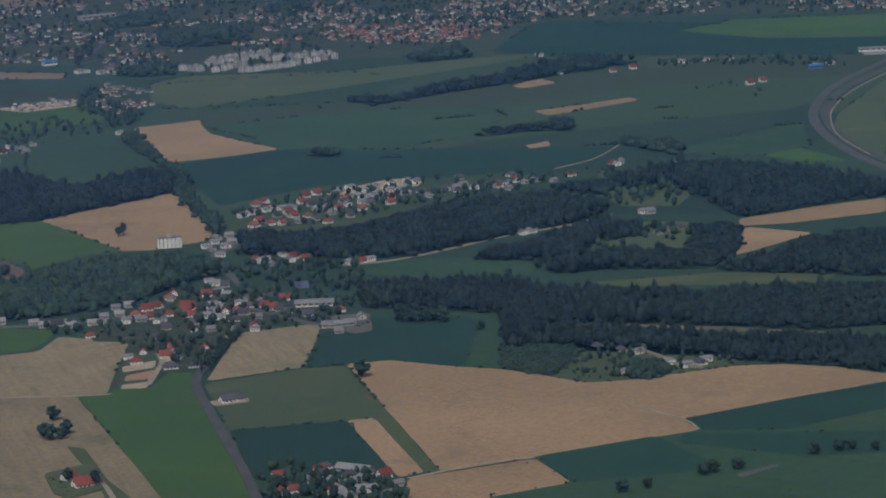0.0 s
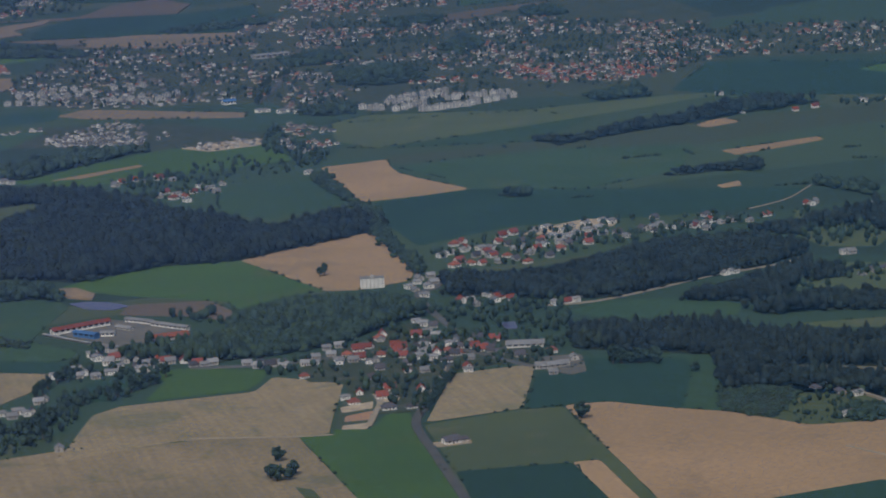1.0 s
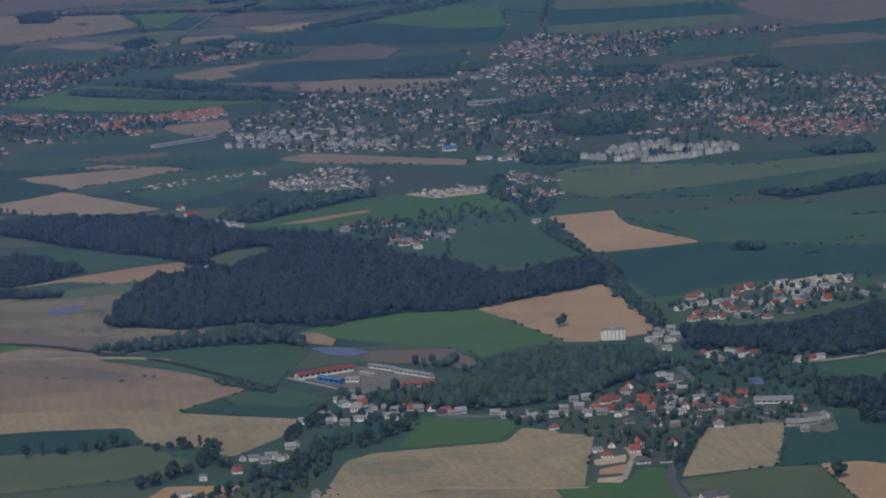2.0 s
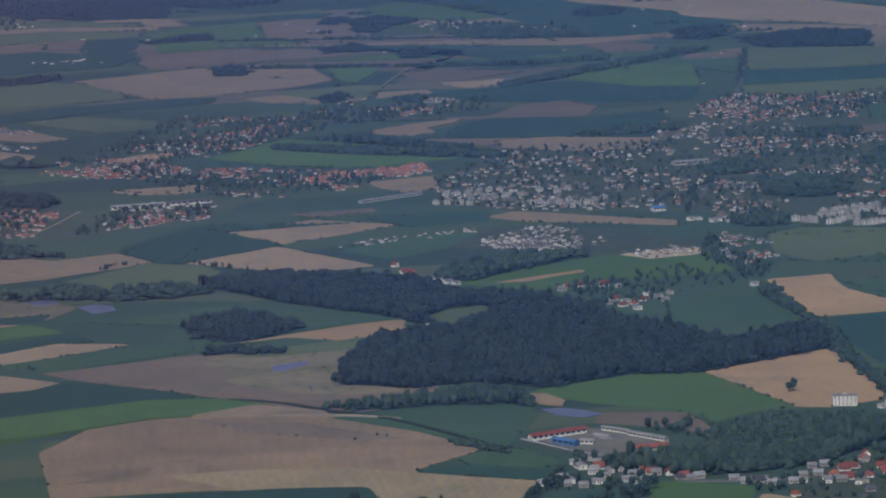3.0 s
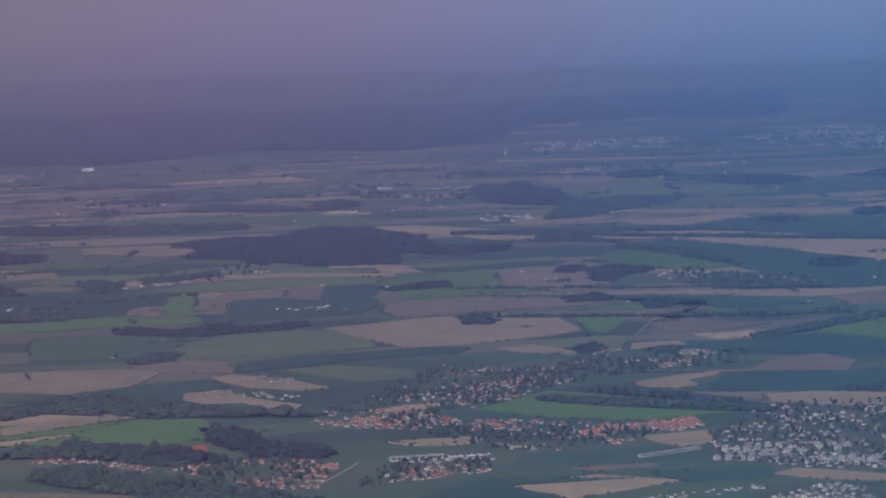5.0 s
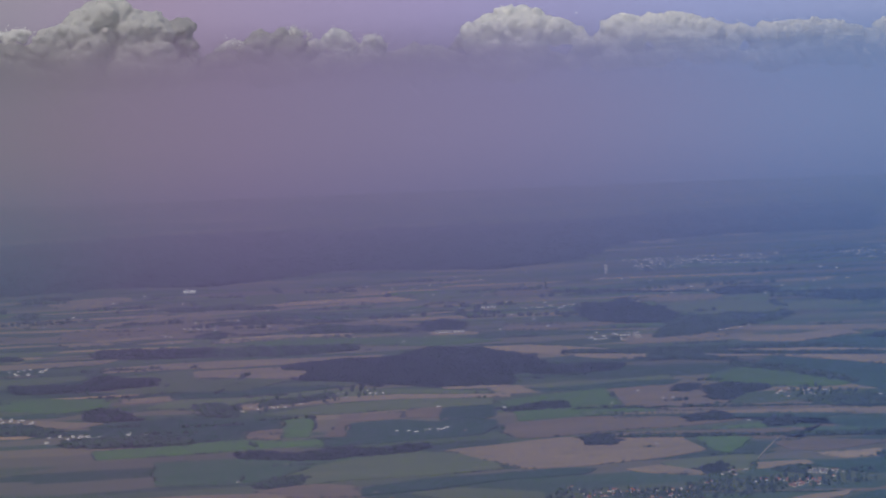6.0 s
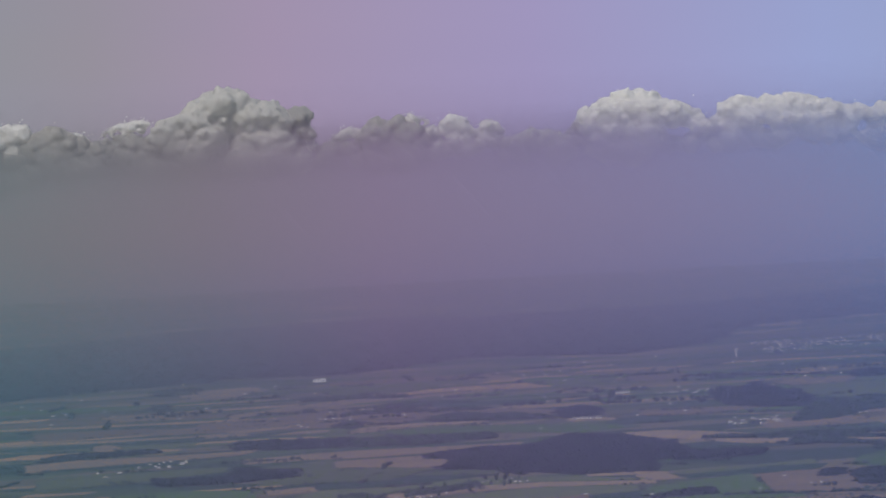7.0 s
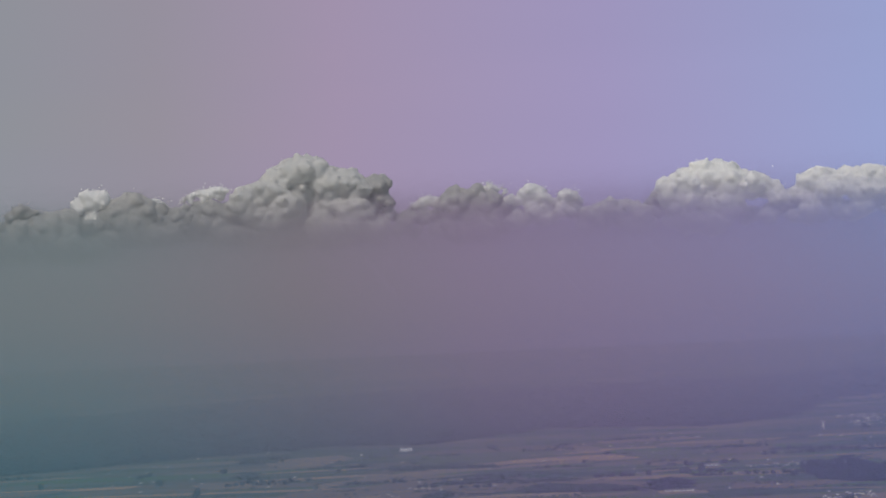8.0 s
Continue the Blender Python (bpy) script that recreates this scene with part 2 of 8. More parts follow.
def outline(pts, step=6.0, wobble=0.35):
    """A plan outline with slightly uneven edges, as hedges and ploughs leave them."""
    out = []
    soft = []
    for i, p in enumerate(pts):      # corners are driven round, not square
        p, before, after = Vector(p).to_2d(), Vector(pts[i - 1]).to_2d(), Vector(pts[(i + 1) % len(pts)]).to_2d()
        reach = 0.3 + 0.0012 * p.length
        for q in (before, after):
            d = q - p
            soft.append(p + d * min(0.08, reach / max(d.length, 0.01)))
    pts = soft
    wobble *= min(4.0, max(0.3, (pts[0].length - 350) / 450))
    n = len(pts)
    for i in range(n):
        a, b = Vector(pts[i]).to_2d(), Vector(pts[(i + 1) % n]).to_2d()
        cuts = max(1, min(40, int((b - a).length / step)))
        side = Vector((-(b - a).y, (b - a).x)).normalized() if (b - a).length else Vector((0, 0))
        for j in range(cuts):
            p = a.lerp(b, j / cuts)
            if j:
                p = p + side * wobble * noise.noise(Vector((p.x * 0.13, p.y * 0.13, 3.7))) * 2
            out.append((p.x, p.y))
    return out


def slab(name, label, material, pts, category, high=None, kind="structure", wobble=0.35):
    """A plot of land: a thin slab on the ground, as thick as what grows or lies there."""
    LAYER[0] += 0.0007
    top = LAYER[0] if high is None else high
    ring = outline(pts, wobble=wobble)
    bm = bmesh.new()
    upper = [bm.verts.new((x, y, top)) for x, y in ring]
    lower = [bm.verts.new((x, y, -0.05)) for x, y in ring]
    face = bm.faces.new(upper)
    for i in range(len(ring)):
        j = (i + 1) % len(ring)
        bm.faces.new((upper[i], lower[i], lower[j], upper[j]))
    bmesh.ops.triangulate(bm, faces=[face])
    ob = part(name, bm, material, None)
    if category.endswith(" field") or category == "meadow":
        EDGES.append(ring)
    return tagged(ob, label, category, "", kind)


EDGES = []


def edge_bushes():
    """Scrub, weeds and low trees left standing along the field edges, in broken runs."""
    spots, size = [], []
    for ring in EDGES:
        far = math.hypot(*ring[0])
        k = 0.10 + far * 0.0003
        for i, (x, y) in enumerate(ring):
            x2, y2 = ring[(i + 1) % len(ring)]
            if noise.noise(Vector((x * 0.03, y * 0.03, 9.1))) < 0.06:
                continue
            long = math.hypot(x2 - x, y2 - y)
            for j in range(min(9, int(long / (k * 2.0)))):
                if rng.random() < (0.55 if far > 700 else 0.2):
                    f = rng.random()
                    spots.append((x + (x2 - x) * f + rng.normal() * k * 0.5, y + (y2 - y) * f + rng.normal() * k * 0.5))
                    size.append(k * rng.uniform(0.5, 1.3))
    q, r = np.array(spots), np.array(size)
    return clumps("field_edge_bushes", "dark bushes and weeds along the field edges", M["leaf"], np.column_stack([q, r * 0.6]), r, r * 0.7, 1, "bushes", rough=0.4)


def strip(name, label, material, width, pts, category="road"):
    """A road, track or stream: a ribbon along a smooth line on the ground."""
    LAYER[0] += 0.0007
    top = LAYER[0] + 0.02
    line = []
    n = len(pts)
    for i in range(n - 1):
        p0, p1, p2, p3 = (Vector(pts[max(0, min(n - 1, k))]).to_2d() for k in (i - 1, i, i + 1, i + 2))
        for j in range(8):
            t = j / 8
            line.append(0.5 * ((2 * p1) + (p2 - p0) * t + (2 * p0 - 5 * p1 + 4 * p2 - p3) * t * t + (3 * p1 - p0 - 3 * p2 + p3) * t ** 3))
    line.append(Vector(pts[-1]).to_2d())
    verts, faces = [], []
    for i, p in enumerate(line):
        d = (line[min(i + 1, len(line) - 1)] - line[max(i - 1, 0)]).normalized()
        s = Vector((-d.y, d.x)) * width / 2
        for q, z in ((p + s * 1.15, -0.05), (p + s, top), (p - s, top), (p - s * 1.15, -0.05)):
            verts.append((q.x, q.y, z))
        if i:
            k = 4 * i
            for a in range(3):
                faces.append((k - 4 + a, k + a, k + a + 1, k - 3 + a))
    return mesh_object(name, verts, faces, material, label, category, "structure")


def inside(pts, q):
    """Which of the points q lie within the outline."""
    x, y = q[:, 0], q[:, 1]
    hit = np.zeros(len(q), bool)
    n = len(pts)
    for i in range(n):
        (x1, y1), (x2, y2) = pts[i], pts[(i + 1) % n]
        if y1 == y2:
            continue
        cross = ((y1 > y) != (y2 > y)) & (x < (x2 - x1) * (y - y1) / (y2 - y1) + x1)
        hit ^= cross
    return hit


def scatter(pts, space):
    """Points spread unevenly over an outline, about that far apart."""
    a = np.array(pts)
    lo, hi = a.min(0), a.max(0)
    gx, gy = np.meshgrid(np.arange(lo[0], hi[0], space), np.arange(lo[1], hi[1], space))
    q = np.stack([gx.ravel(), gy.ravel()], 1).astype(float)
    q += rng.uniform(-0.8, 0.8, q.shape) * space
    return q[inside(pts, q)]


def ball(level):
    bm = bmesh.new()
    bmesh.ops.create_icosphere(bm, subdivisions=level, radius=1.0)
    v = np.array([x.co[:] for x in bm.verts])
    f = np.array([[x.index for x in y.verts] for y in bm.faces])
    bm.free()
    return v, f


BALLS = {1: ball(1)}


def clumps(name, label, material, centres, radii, tall, level=1, category="trees", kind="stuff", parent=None, rough=0.28):
    """Many separate crowns of foliage in one mesh: uneven balls, taller than wide, each with its own bumps."""
    v, f = BALLS[level]
    n = len(centres)
    if n == 0:
        return None
    bumps = 1 + rng.uniform(-rough, rough, (n, len(v), 1))
    turn = rng.uniform(0, 2 * np.pi, n)
    c, s = np.cos(turn)[:, None], np.sin(turn)[:, None]
    p = v[None] * bumps
    x = p[..., 0] * c - p[..., 1] * s
    y = p[..., 0] * s + p[..., 1] * c
    verts = np.stack([x * radii[:, None], y * radii[:, None], p[..., 2] * tall[:, None]], -1) + centres[:, None]
    faces = f[None] + (np.arange(n) * len(v))[:, None, None]
    me = bpy.data.meshes.new(name)
    nv, nf = n * len(v), n * len(f)
    me.vertices.add(nv)
    me.vertices.foreach_set("co", verts.astype(np.float32).ravel())
    me.loops.add(nf * 3)
    me.loops.foreach_set("vertex_index", faces.astype(np.int32).ravel())
    me.polygons.add(nf)
    me.polygons.foreach_set("loop_start", np.arange(0, nf * 3, 3, dtype=np.int32))
    me.update(calc_edges=True)
    me.materials.append(material)
    ob = new(name, me)
    ob.parent = parent
    return tagged(ob, label, category, "", kind)


def wood(name, label, material, pts, space, high, level=1, glade=None):
    """A closed wood: crowns of uneven height shoulder to shoulder over a dark floor, ragged along its edge, some trees standing out."""
    space *= 0.46 if space < 2.5 else 0.52 if space < 3 else 0.6 if space < 4 else 0.7
    high *= 0.62 if space < 4 else 0.5
    q = scatter(pts, space)
    q = q[noise_field(q, 0.09) + rng.uniform(-0.3, 0.9, len(q)) > -0.22]
    rim = []
    for i, (x, y) in enumerate(pts):
        x2, y2 = pts[(i + 1) % len(pts)]
        for f in np.arange(rng.random(), math.hypot(x2 - x, y2 - y), space * 1.1):
            k = f / math.hypot(x2 - x, y2 - y)
            rim.append((x + (x2 - x) * k + rng.normal() * space * 0.7, y + (y2 - y) * k + rng.normal() * space * 0.7))
    if glade:
        q = q[~inside(glade, q)]
    inner = len(q)
    q = np.concatenate([q, np.array(rim).reshape(-1, 2)])
    big = noise_field(q, 0.05) + 0.3 * noise_field(q, 0.3)
    h = high * rng.uniform(0.72, 1.2, len(q)) * (0.9 + 0.5 * big)
    h[inner:] *= rng.uniform(0.35, 1.0, len(q) - inner)
    h[rng.random(len(q)) < 0.1] *= 1.28
    r = space * rng.uniform(0.5, 0.98, len(q))
    c = np.column_stack([q, h * 0.6])
    ob = clumps(name, label, material, c, r, h * 0.44, level, "forest", rough=0.36)
    # dark sheet below the crowns, the shade there put into its colour
    slab("forest_floor", "floor under the trees with the shade painted in dark", M["floor"], pts, "forest floor")
    return ob


def noise_field(q, scale):
    return np.array([noise.noise(Vector((x * scale, y * scale, 0.5))) for x, y in q])


def far_strips(label, pts, count, long, deep):
    """The narrow strip fields of the far plain, lying side by side in ragged rows."""
    q = scatter(pts, 9.0)
    rng.shuffle(q)
    kinds = ("stubble", "meadow", "beet", "dry", "grass", "fallow", "beet", "meadow")
    for i, (x, y) in enumerate(q[:count]):
        a = radians(rng.uniform(-24, -2))
        c, s = math.cos(a), math.sin(a)
        w, d = long * rng.uniform(0.3, 1.0) / 2, deep * rng.uniform(0.35, 1.0) / 2
        ring = [(x + u * c - v * s, y + u * s + v * c) for u, v in ((-w, -d), (w * rng.uniform(0.6, 1), -d * rng.uniform(0.4, 1)), (w, d), (-w * rng.uniform(0.5, 1), d * rng.uniform(0.5, 1)))]
        kind = kinds[int(rng.integers(0, 8))]
        slab("strip_field", label % {"stubble": "tan", "meadow": "pale green", "beet": "dark green", "dry": "brown", "grass": "green", "fallow": "brown"}[kind], M[kind], ring, "field")


# ---- the ground ----
def build_ground():
    verts, faces = [], []
    rings = [0, 300, 600, 1000, 1600, 2400, 3400, 4600, 6000]
    for r in rings:
        for k in range(48):
            a = 2 * math.pi * k / 48
            verts.append((r * math.sin(a), r * math.cos(a), 0))
    for i in range(len(rings) - 1):
        for k in range(48):
            j = (k + 1) % 48
            faces.append((48 * i + k, 48 * i + j, 48 * i + 48 + j, 48 * i + 48 + k))
    m = bpy.data.materials.new("patchwork_farmland")
    tree = nodes_of(m)
    co = nd(tree, "ShaderNodeTexCoord")
    mp = nd(tree, "ShaderNodeMapping")
    mp.inputs["Rotation"].default_value = (0, 0, radians(14))
    mp.inputs["Scale"].default_value = (0.0105, 0.03, 1)
    tree.links.new(co.outputs["Object"], mp.inputs[0])
    bend = nd(tree, "ShaderNodeTexNoise", Scale=0.7, Detail=2.0)
    tree.links.new(mp.outputs[0], bend.inputs["Vector"])
    moved = nd(tree, "ShaderNodeMix")
    moved.data_type, moved.blend_type = "RGBA", "LINEAR_LIGHT"
    moved.inputs[0].default_value = 0.22
    tree.links.new(mp.outputs[0], moved.inputs[6])
    tree.links.new(bend.outputs[1], moved.inputs[7])
    cell = nd(tree, "ShaderNodeTexVoronoi", Scale=1.0, Randomness=0.9)
    cell.voronoi_dimensions, cell.distance = "2D", "MANHATTAN"
    tree.links.new(moved.outputs[2], cell.inputs["Vector"])
    pick = nd(tree, "ShaderNodeSeparateColor")
    tree.links.new(cell.outputs["Color"], pick.inputs[0])
    # more dry ground in the plain beyond the town than in the moist fields before it
    xyz = nd(tree, "ShaderNodeSeparateXYZ")
    tree.links.new(co.outputs["Object"], xyz.inputs[0])
    dry = nd(tree, "ShaderNodeMapRange")
    for i, v in ((1, 800.0), (2, 1250.0), (3, 0.58), (4, 1.0)):
        dry.inputs[i].default_value = v
    tree.links.new(xyz.outputs[1], dry.inputs[0])
    col = ramp(tree, math_node(tree, "MULTIPLY", pick.outputs[0], dry.outputs[0]),
               [(0, (0.053, 0.092, 0.053)), (0.18, (0.043, 0.080, 0.051)), (0.32, (0.068, 0.102, 0.051)), (0.44, (0.092, 0.110, 0.060)),
                (0.54, (0.036, 0.064, 0.047)), (0.64, (0.14, 0.12, 0.095)), (0.78, (0.18, 0.148, 0.112)), (0.9, (0.26, 0.195, 0.135))], "CONSTANT")
    edge = nd(tree, "ShaderNodeMapRange")
    for i, v in ((1, 0.0), (2, 1.0), (3, 0.8), (4, 1.15)):
        edge.inputs[i].default_value = v
    tree.links.new(pick.outputs[1], edge.inputs[0])
    shade = nd(tree, "ShaderNodeCombineColor")
    for i in range(3):
        tree.links.new(edge.outputs[0], shade.inputs[i])
    col = mix_col(tree, 1.0, col, shade.outputs[0], "MULTIPLY")
    fine = nd(tree, "ShaderNodeTexNoise", Scale=0.12, Detail=8.0, Roughness=0.7)
    tree.links.new(co.outputs["Object"], fine.inputs["Vector"])
    col = mix_col(tree, math_node(tree, "MULTIPLY", fine.outputs[0], 0.55), col, (0.05, 0.08, 0.06))
    finish(tree, col, 0.95)
    mesh_object("ground", verts, faces, m, "flat green farmland reaching to the hazy horizon", "ground", "structure")


build_ground()


# ---- the haze, imitated by painted strips ----
HAZE_PAINT_HIGH = [(0.30, (0.205, 0.25, 0.272)), (0.385, (0.243, 0.222, 0.266)), (0.46, (0.278, 0.22, 0.345)),
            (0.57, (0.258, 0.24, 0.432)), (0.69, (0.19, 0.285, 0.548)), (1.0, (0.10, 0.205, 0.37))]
HAZE_PAINT_LOW = [(0.30, (0.078, 0.19, 0.255)), (0.385, (0.118, 0.16, 0.26)), (0.46, (0.166, 0.142, 0.288)),
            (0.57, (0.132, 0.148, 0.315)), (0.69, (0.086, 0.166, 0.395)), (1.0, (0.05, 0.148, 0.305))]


def haze_paint(name, low, high, span=1.0, start=0.0):
    """Painted haze colour for the strips: bluer near the ground than higher up, shifting from grey over violet to blue
    with the bearing.
    """
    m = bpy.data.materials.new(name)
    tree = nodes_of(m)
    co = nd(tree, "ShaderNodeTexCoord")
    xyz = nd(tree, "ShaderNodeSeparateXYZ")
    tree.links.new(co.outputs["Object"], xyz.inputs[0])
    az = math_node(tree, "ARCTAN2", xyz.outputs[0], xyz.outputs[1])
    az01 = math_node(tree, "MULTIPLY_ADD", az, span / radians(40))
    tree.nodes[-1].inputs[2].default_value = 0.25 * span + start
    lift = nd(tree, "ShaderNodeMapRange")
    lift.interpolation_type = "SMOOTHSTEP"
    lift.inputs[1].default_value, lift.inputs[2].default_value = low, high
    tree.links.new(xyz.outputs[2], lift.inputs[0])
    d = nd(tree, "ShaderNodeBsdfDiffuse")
    tree.links.new(mix_col(tree, lift.outputs[0], ramp(tree, az01, HAZE_PAINT_LOW), ramp(tree, az01, HAZE_PAINT_HIGH)), d.inputs[0])
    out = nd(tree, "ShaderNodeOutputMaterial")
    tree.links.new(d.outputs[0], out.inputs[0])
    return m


def haze_strips(label, reach, period, levels, cover, material, slant=0.0, west=-17.0, east=45.0, fade=None):
    """Imitates haze by countless fine opaque strips, too thin to be seen one by one, the scattered light painted into
    their colour: cover says how much of the view they take up at each height."""
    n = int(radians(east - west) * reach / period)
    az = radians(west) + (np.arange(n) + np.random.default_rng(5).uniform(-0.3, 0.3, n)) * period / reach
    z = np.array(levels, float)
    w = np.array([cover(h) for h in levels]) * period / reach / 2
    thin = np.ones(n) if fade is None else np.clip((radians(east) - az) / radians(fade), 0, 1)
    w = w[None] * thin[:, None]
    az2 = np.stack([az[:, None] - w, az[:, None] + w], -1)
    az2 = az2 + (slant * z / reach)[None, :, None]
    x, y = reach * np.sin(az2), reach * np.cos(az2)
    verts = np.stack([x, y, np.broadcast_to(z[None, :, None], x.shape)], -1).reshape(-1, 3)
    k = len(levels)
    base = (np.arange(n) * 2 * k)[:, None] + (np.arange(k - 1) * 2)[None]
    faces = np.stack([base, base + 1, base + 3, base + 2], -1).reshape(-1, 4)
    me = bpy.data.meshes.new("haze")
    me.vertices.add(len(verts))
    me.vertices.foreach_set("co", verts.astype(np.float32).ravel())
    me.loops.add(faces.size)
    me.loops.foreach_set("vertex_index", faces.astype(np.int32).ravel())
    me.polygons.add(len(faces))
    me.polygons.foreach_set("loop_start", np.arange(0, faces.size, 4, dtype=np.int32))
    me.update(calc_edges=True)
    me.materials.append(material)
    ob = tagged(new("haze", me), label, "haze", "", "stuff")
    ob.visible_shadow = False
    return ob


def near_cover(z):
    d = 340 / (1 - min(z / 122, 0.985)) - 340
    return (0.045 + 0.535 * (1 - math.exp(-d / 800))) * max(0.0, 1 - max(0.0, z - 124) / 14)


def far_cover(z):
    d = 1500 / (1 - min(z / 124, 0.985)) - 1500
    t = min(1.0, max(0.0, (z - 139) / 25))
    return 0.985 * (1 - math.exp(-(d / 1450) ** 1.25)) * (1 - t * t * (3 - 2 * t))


# strips added before the land to imitate haze, its colour painted on
haze_strips("fine painted strips imitating thin bluish haze over the near fields", 340.0, 0.0224, [0, 45, 80, 105, 124, 138], near_cover, haze_paint("near_haze_paint", 106, 121, 0.6, 0.27))
haze_strips("fine painted strips imitating thick blue-violet haze before the far land", 1500.0, 0.115, [0, 20, 45, 70, 88, 102, 115, 138, 143, 148, 153, 160, 168], far_cover, haze_paint("far_haze_paint", 72, 122), -0.8)


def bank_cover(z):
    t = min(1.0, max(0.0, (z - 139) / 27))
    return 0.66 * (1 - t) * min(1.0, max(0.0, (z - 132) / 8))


# local sheet of strips added to mute the western clouds like mist
haze_strips("fine painted strips imitating grey mist before the western cloud bank", 1560.0, 0.16, [132, 136, 140, 145, 150, 155, 160, 166], bank_cover, haze_paint("bank_haze_paint", 72, 122), 0.6, -12.0, 13.0, 4.5)

# ---- the plan of the land: fields, roads and woods ----
slab("garden_land", "green ground of the eastern suburb", M["town"], [(401.8, 765.8), (442, 811), (478, 843), (565, 776), (529.6, 720.5), (498.1, 737.4), (469.7, 760.5), (445.1, 776.4), (423.8, 765.8)], "garden land")
slab("garden_land", "green ground of the town gardens", M["town"], [(274, 865), (314, 935), (365, 928), (411, 1015), (428, 1011), (505, 1010), (486, 874), (433.0, 772.1), (401.0, 752.7), (374.9, 755.7), (363.4, 743.6), (331.3, 751.5), (337.5, 778.2), (318.0, 758.7), (319.9, 791.2), (309.6, 796.2), (280.6, 807.4), (264.7, 829.1)], "garden land")
slab("garden_land", "green ground of village gardens", M["town"], [(128.5, 875.1), (155.8, 886.3), (176.0, 874.1), (171.6, 827.0), (188.9, 851.7), (215.1, 869.4), (206.7, 834.1), (182.4, 824.0), (165.9, 814.1), (157.5, 821.1), (145.0, 829.1)], "garden land")
slab("garden_land", "green ground of new housing", M["town"], [(243.5, 758.2), (261.7, 784.1), (288.3, 768.5), (300.6, 735.3), (292.4, 716.9), (275.0, 721.8), (266.8, 729.6), (253.8, 748.9)], "garden land")
slab("crop_field", "green field beside a village", M["crop"], [(306.0, 702.4), (321.9, 738.9), (362.9, 726.4), (370.1, 704.6), (343.6, 681.3), (316.0, 693.5)], "crop field")
slab("meadow", "olive meadow below the apartment blocks", M["meadow"], [(318.1, 740.7), (330.3, 747.7), (364.3, 727.9), (400.2, 725.7), (417.1, 719.9), (366.8, 707.0), (336.1, 700.5), (311.1, 695.7), (309.5, 713.7)], "meadow")
slab("crop_field", "wide green corn field", M["crop"], [(305.4, 669.6), (341.7, 667.9), (370.0, 652.7), (352.0, 623.1), (325.9, 613.4), (307.6, 629.3), (307.9, 652.5)], "crop field")
slab("beet_field", "dark green beet field", M["beet"], [(284.6, 626.9), (307.6, 629.3), (325.9, 613.4), (362.3, 584.3), (340.5, 570.5), (296.4, 583.6), (273.7, 575.6), (278.4, 606.8)], "beet field")
slab("beet_field", "dark green beet field", M["beet"], [(403.7, 733.0), (434.5, 774.7), (463.2, 748.4), (492.6, 696.3), (471.8, 662.4), (413.5, 712.7)], "beet field")
slab("grass_field", "bright green strip of grassland", M["grass"], [(455.4, 733.9), (476.4, 742.7), (509.6, 723.9), (487.2, 687.5), (464.0, 706.5)], "grass field")
slab("stubble_field", "pale dry stubble strip", M["stubble"], [(370.0, 640.0), (379.3, 641.0), (395.6, 643.3), (394.1, 638.2), (381.6, 634.7), (369.6, 632.2)], "stubble field")
slab("stubble_field", "small dry stubble plot", M["stubble"], [(382.7, 677.8), (387.8, 681.2), (392.8, 682.5), (392.4, 674.5), (382.7, 672.0)], "stubble field")
slab("stubble_field", "small dry patch in a green field", M["stubble"], [(348.6, 599.9), (354.7, 601.9), (352.6, 596.4), (348.0, 595.9)], "stubble field")
slab("crop_field", "green field beside the motorway", M["crop"], [(365.9, 574.1), (406.5, 589.0), (388.8, 554.2), (375.4, 561.6)], "crop field")
slab("grass_field", "grass plot beside the motorway", M["grass"], [(379.6, 557.9), (389.8, 560.3), (388.8, 541.5), (382.2, 543.0)], "grass field")
slab("meadow", "olive verge inside the motorway bend", M["meadow"], [(402.2, 569.2), (415.6, 590.6), (450.5, 627.9), (394.4, 536.7), (397.2, 547.0)], "meadow")
slab("stubble_field", "pale stubble field between woods", M["stubble"], [(343.1, 502.1), (360.4, 503.9), (373.9, 503.5), (366.7, 491.7), (348.3, 493.1), (340.1, 496.4)], "stubble field")
slab("stubble_field", "pale stubble field between woods", M["stubble"], [(324.8, 473.7), (340.4, 494.8), (346.9, 482.9), (330.5, 475.3)], "stubble field")
slab("meadow", "clearing meadow in the forest", M["meadow"], [(296.8, 469.3), (318.2, 462.9), (332.0, 450.4), (327.1, 445.7), (299.6, 462.7)], "meadow")
slab("crop_field", "green glade along the forest", M["crop"], [(270.7, 501.3), (278.9, 505.8), (291.9, 499.8), (297.4, 489.3), (292.5, 481.3), (273.1, 492.5)], "crop field")
slab("meadow", "scrubby clearing with houses", M["meadow"], [(347.3, 564.7), (348.7, 539.6), (353.6, 535.4), (340.7, 520.2), (332.7, 526.8), (334.7, 539.9)], "meadow")
slab("crop_field", "green field beyond the farm buildings", M["crop"], [(246.8, 460.0), (254.7, 461.5), (258.3, 467.5), (275.7, 455.8), (258.9, 420.4), (247.7, 436.4), (241.3, 438.0), (235.3, 439.2)], "crop field")
slab("beet_field", "dark green field behind a village", M["beet"], [(246.8, 460.0), (254.7, 461.5), (257.6, 466.0), (270.6, 456.1), (267.3, 448.0), (254.7, 425.8), (247.7, 436.4), (241.3, 438.0), (235.3, 439.2)], "beet field")
slab("meadow", "scrubby plot with forest houses", M["meadow"], [(259.1, 421.7), (267.4, 437.2), (277.9, 431.7), (287.4, 410.6), (286.9, 402.9), (279.0, 403.5), (271.8, 403.6), (264.9, 406.1)], "meadow")
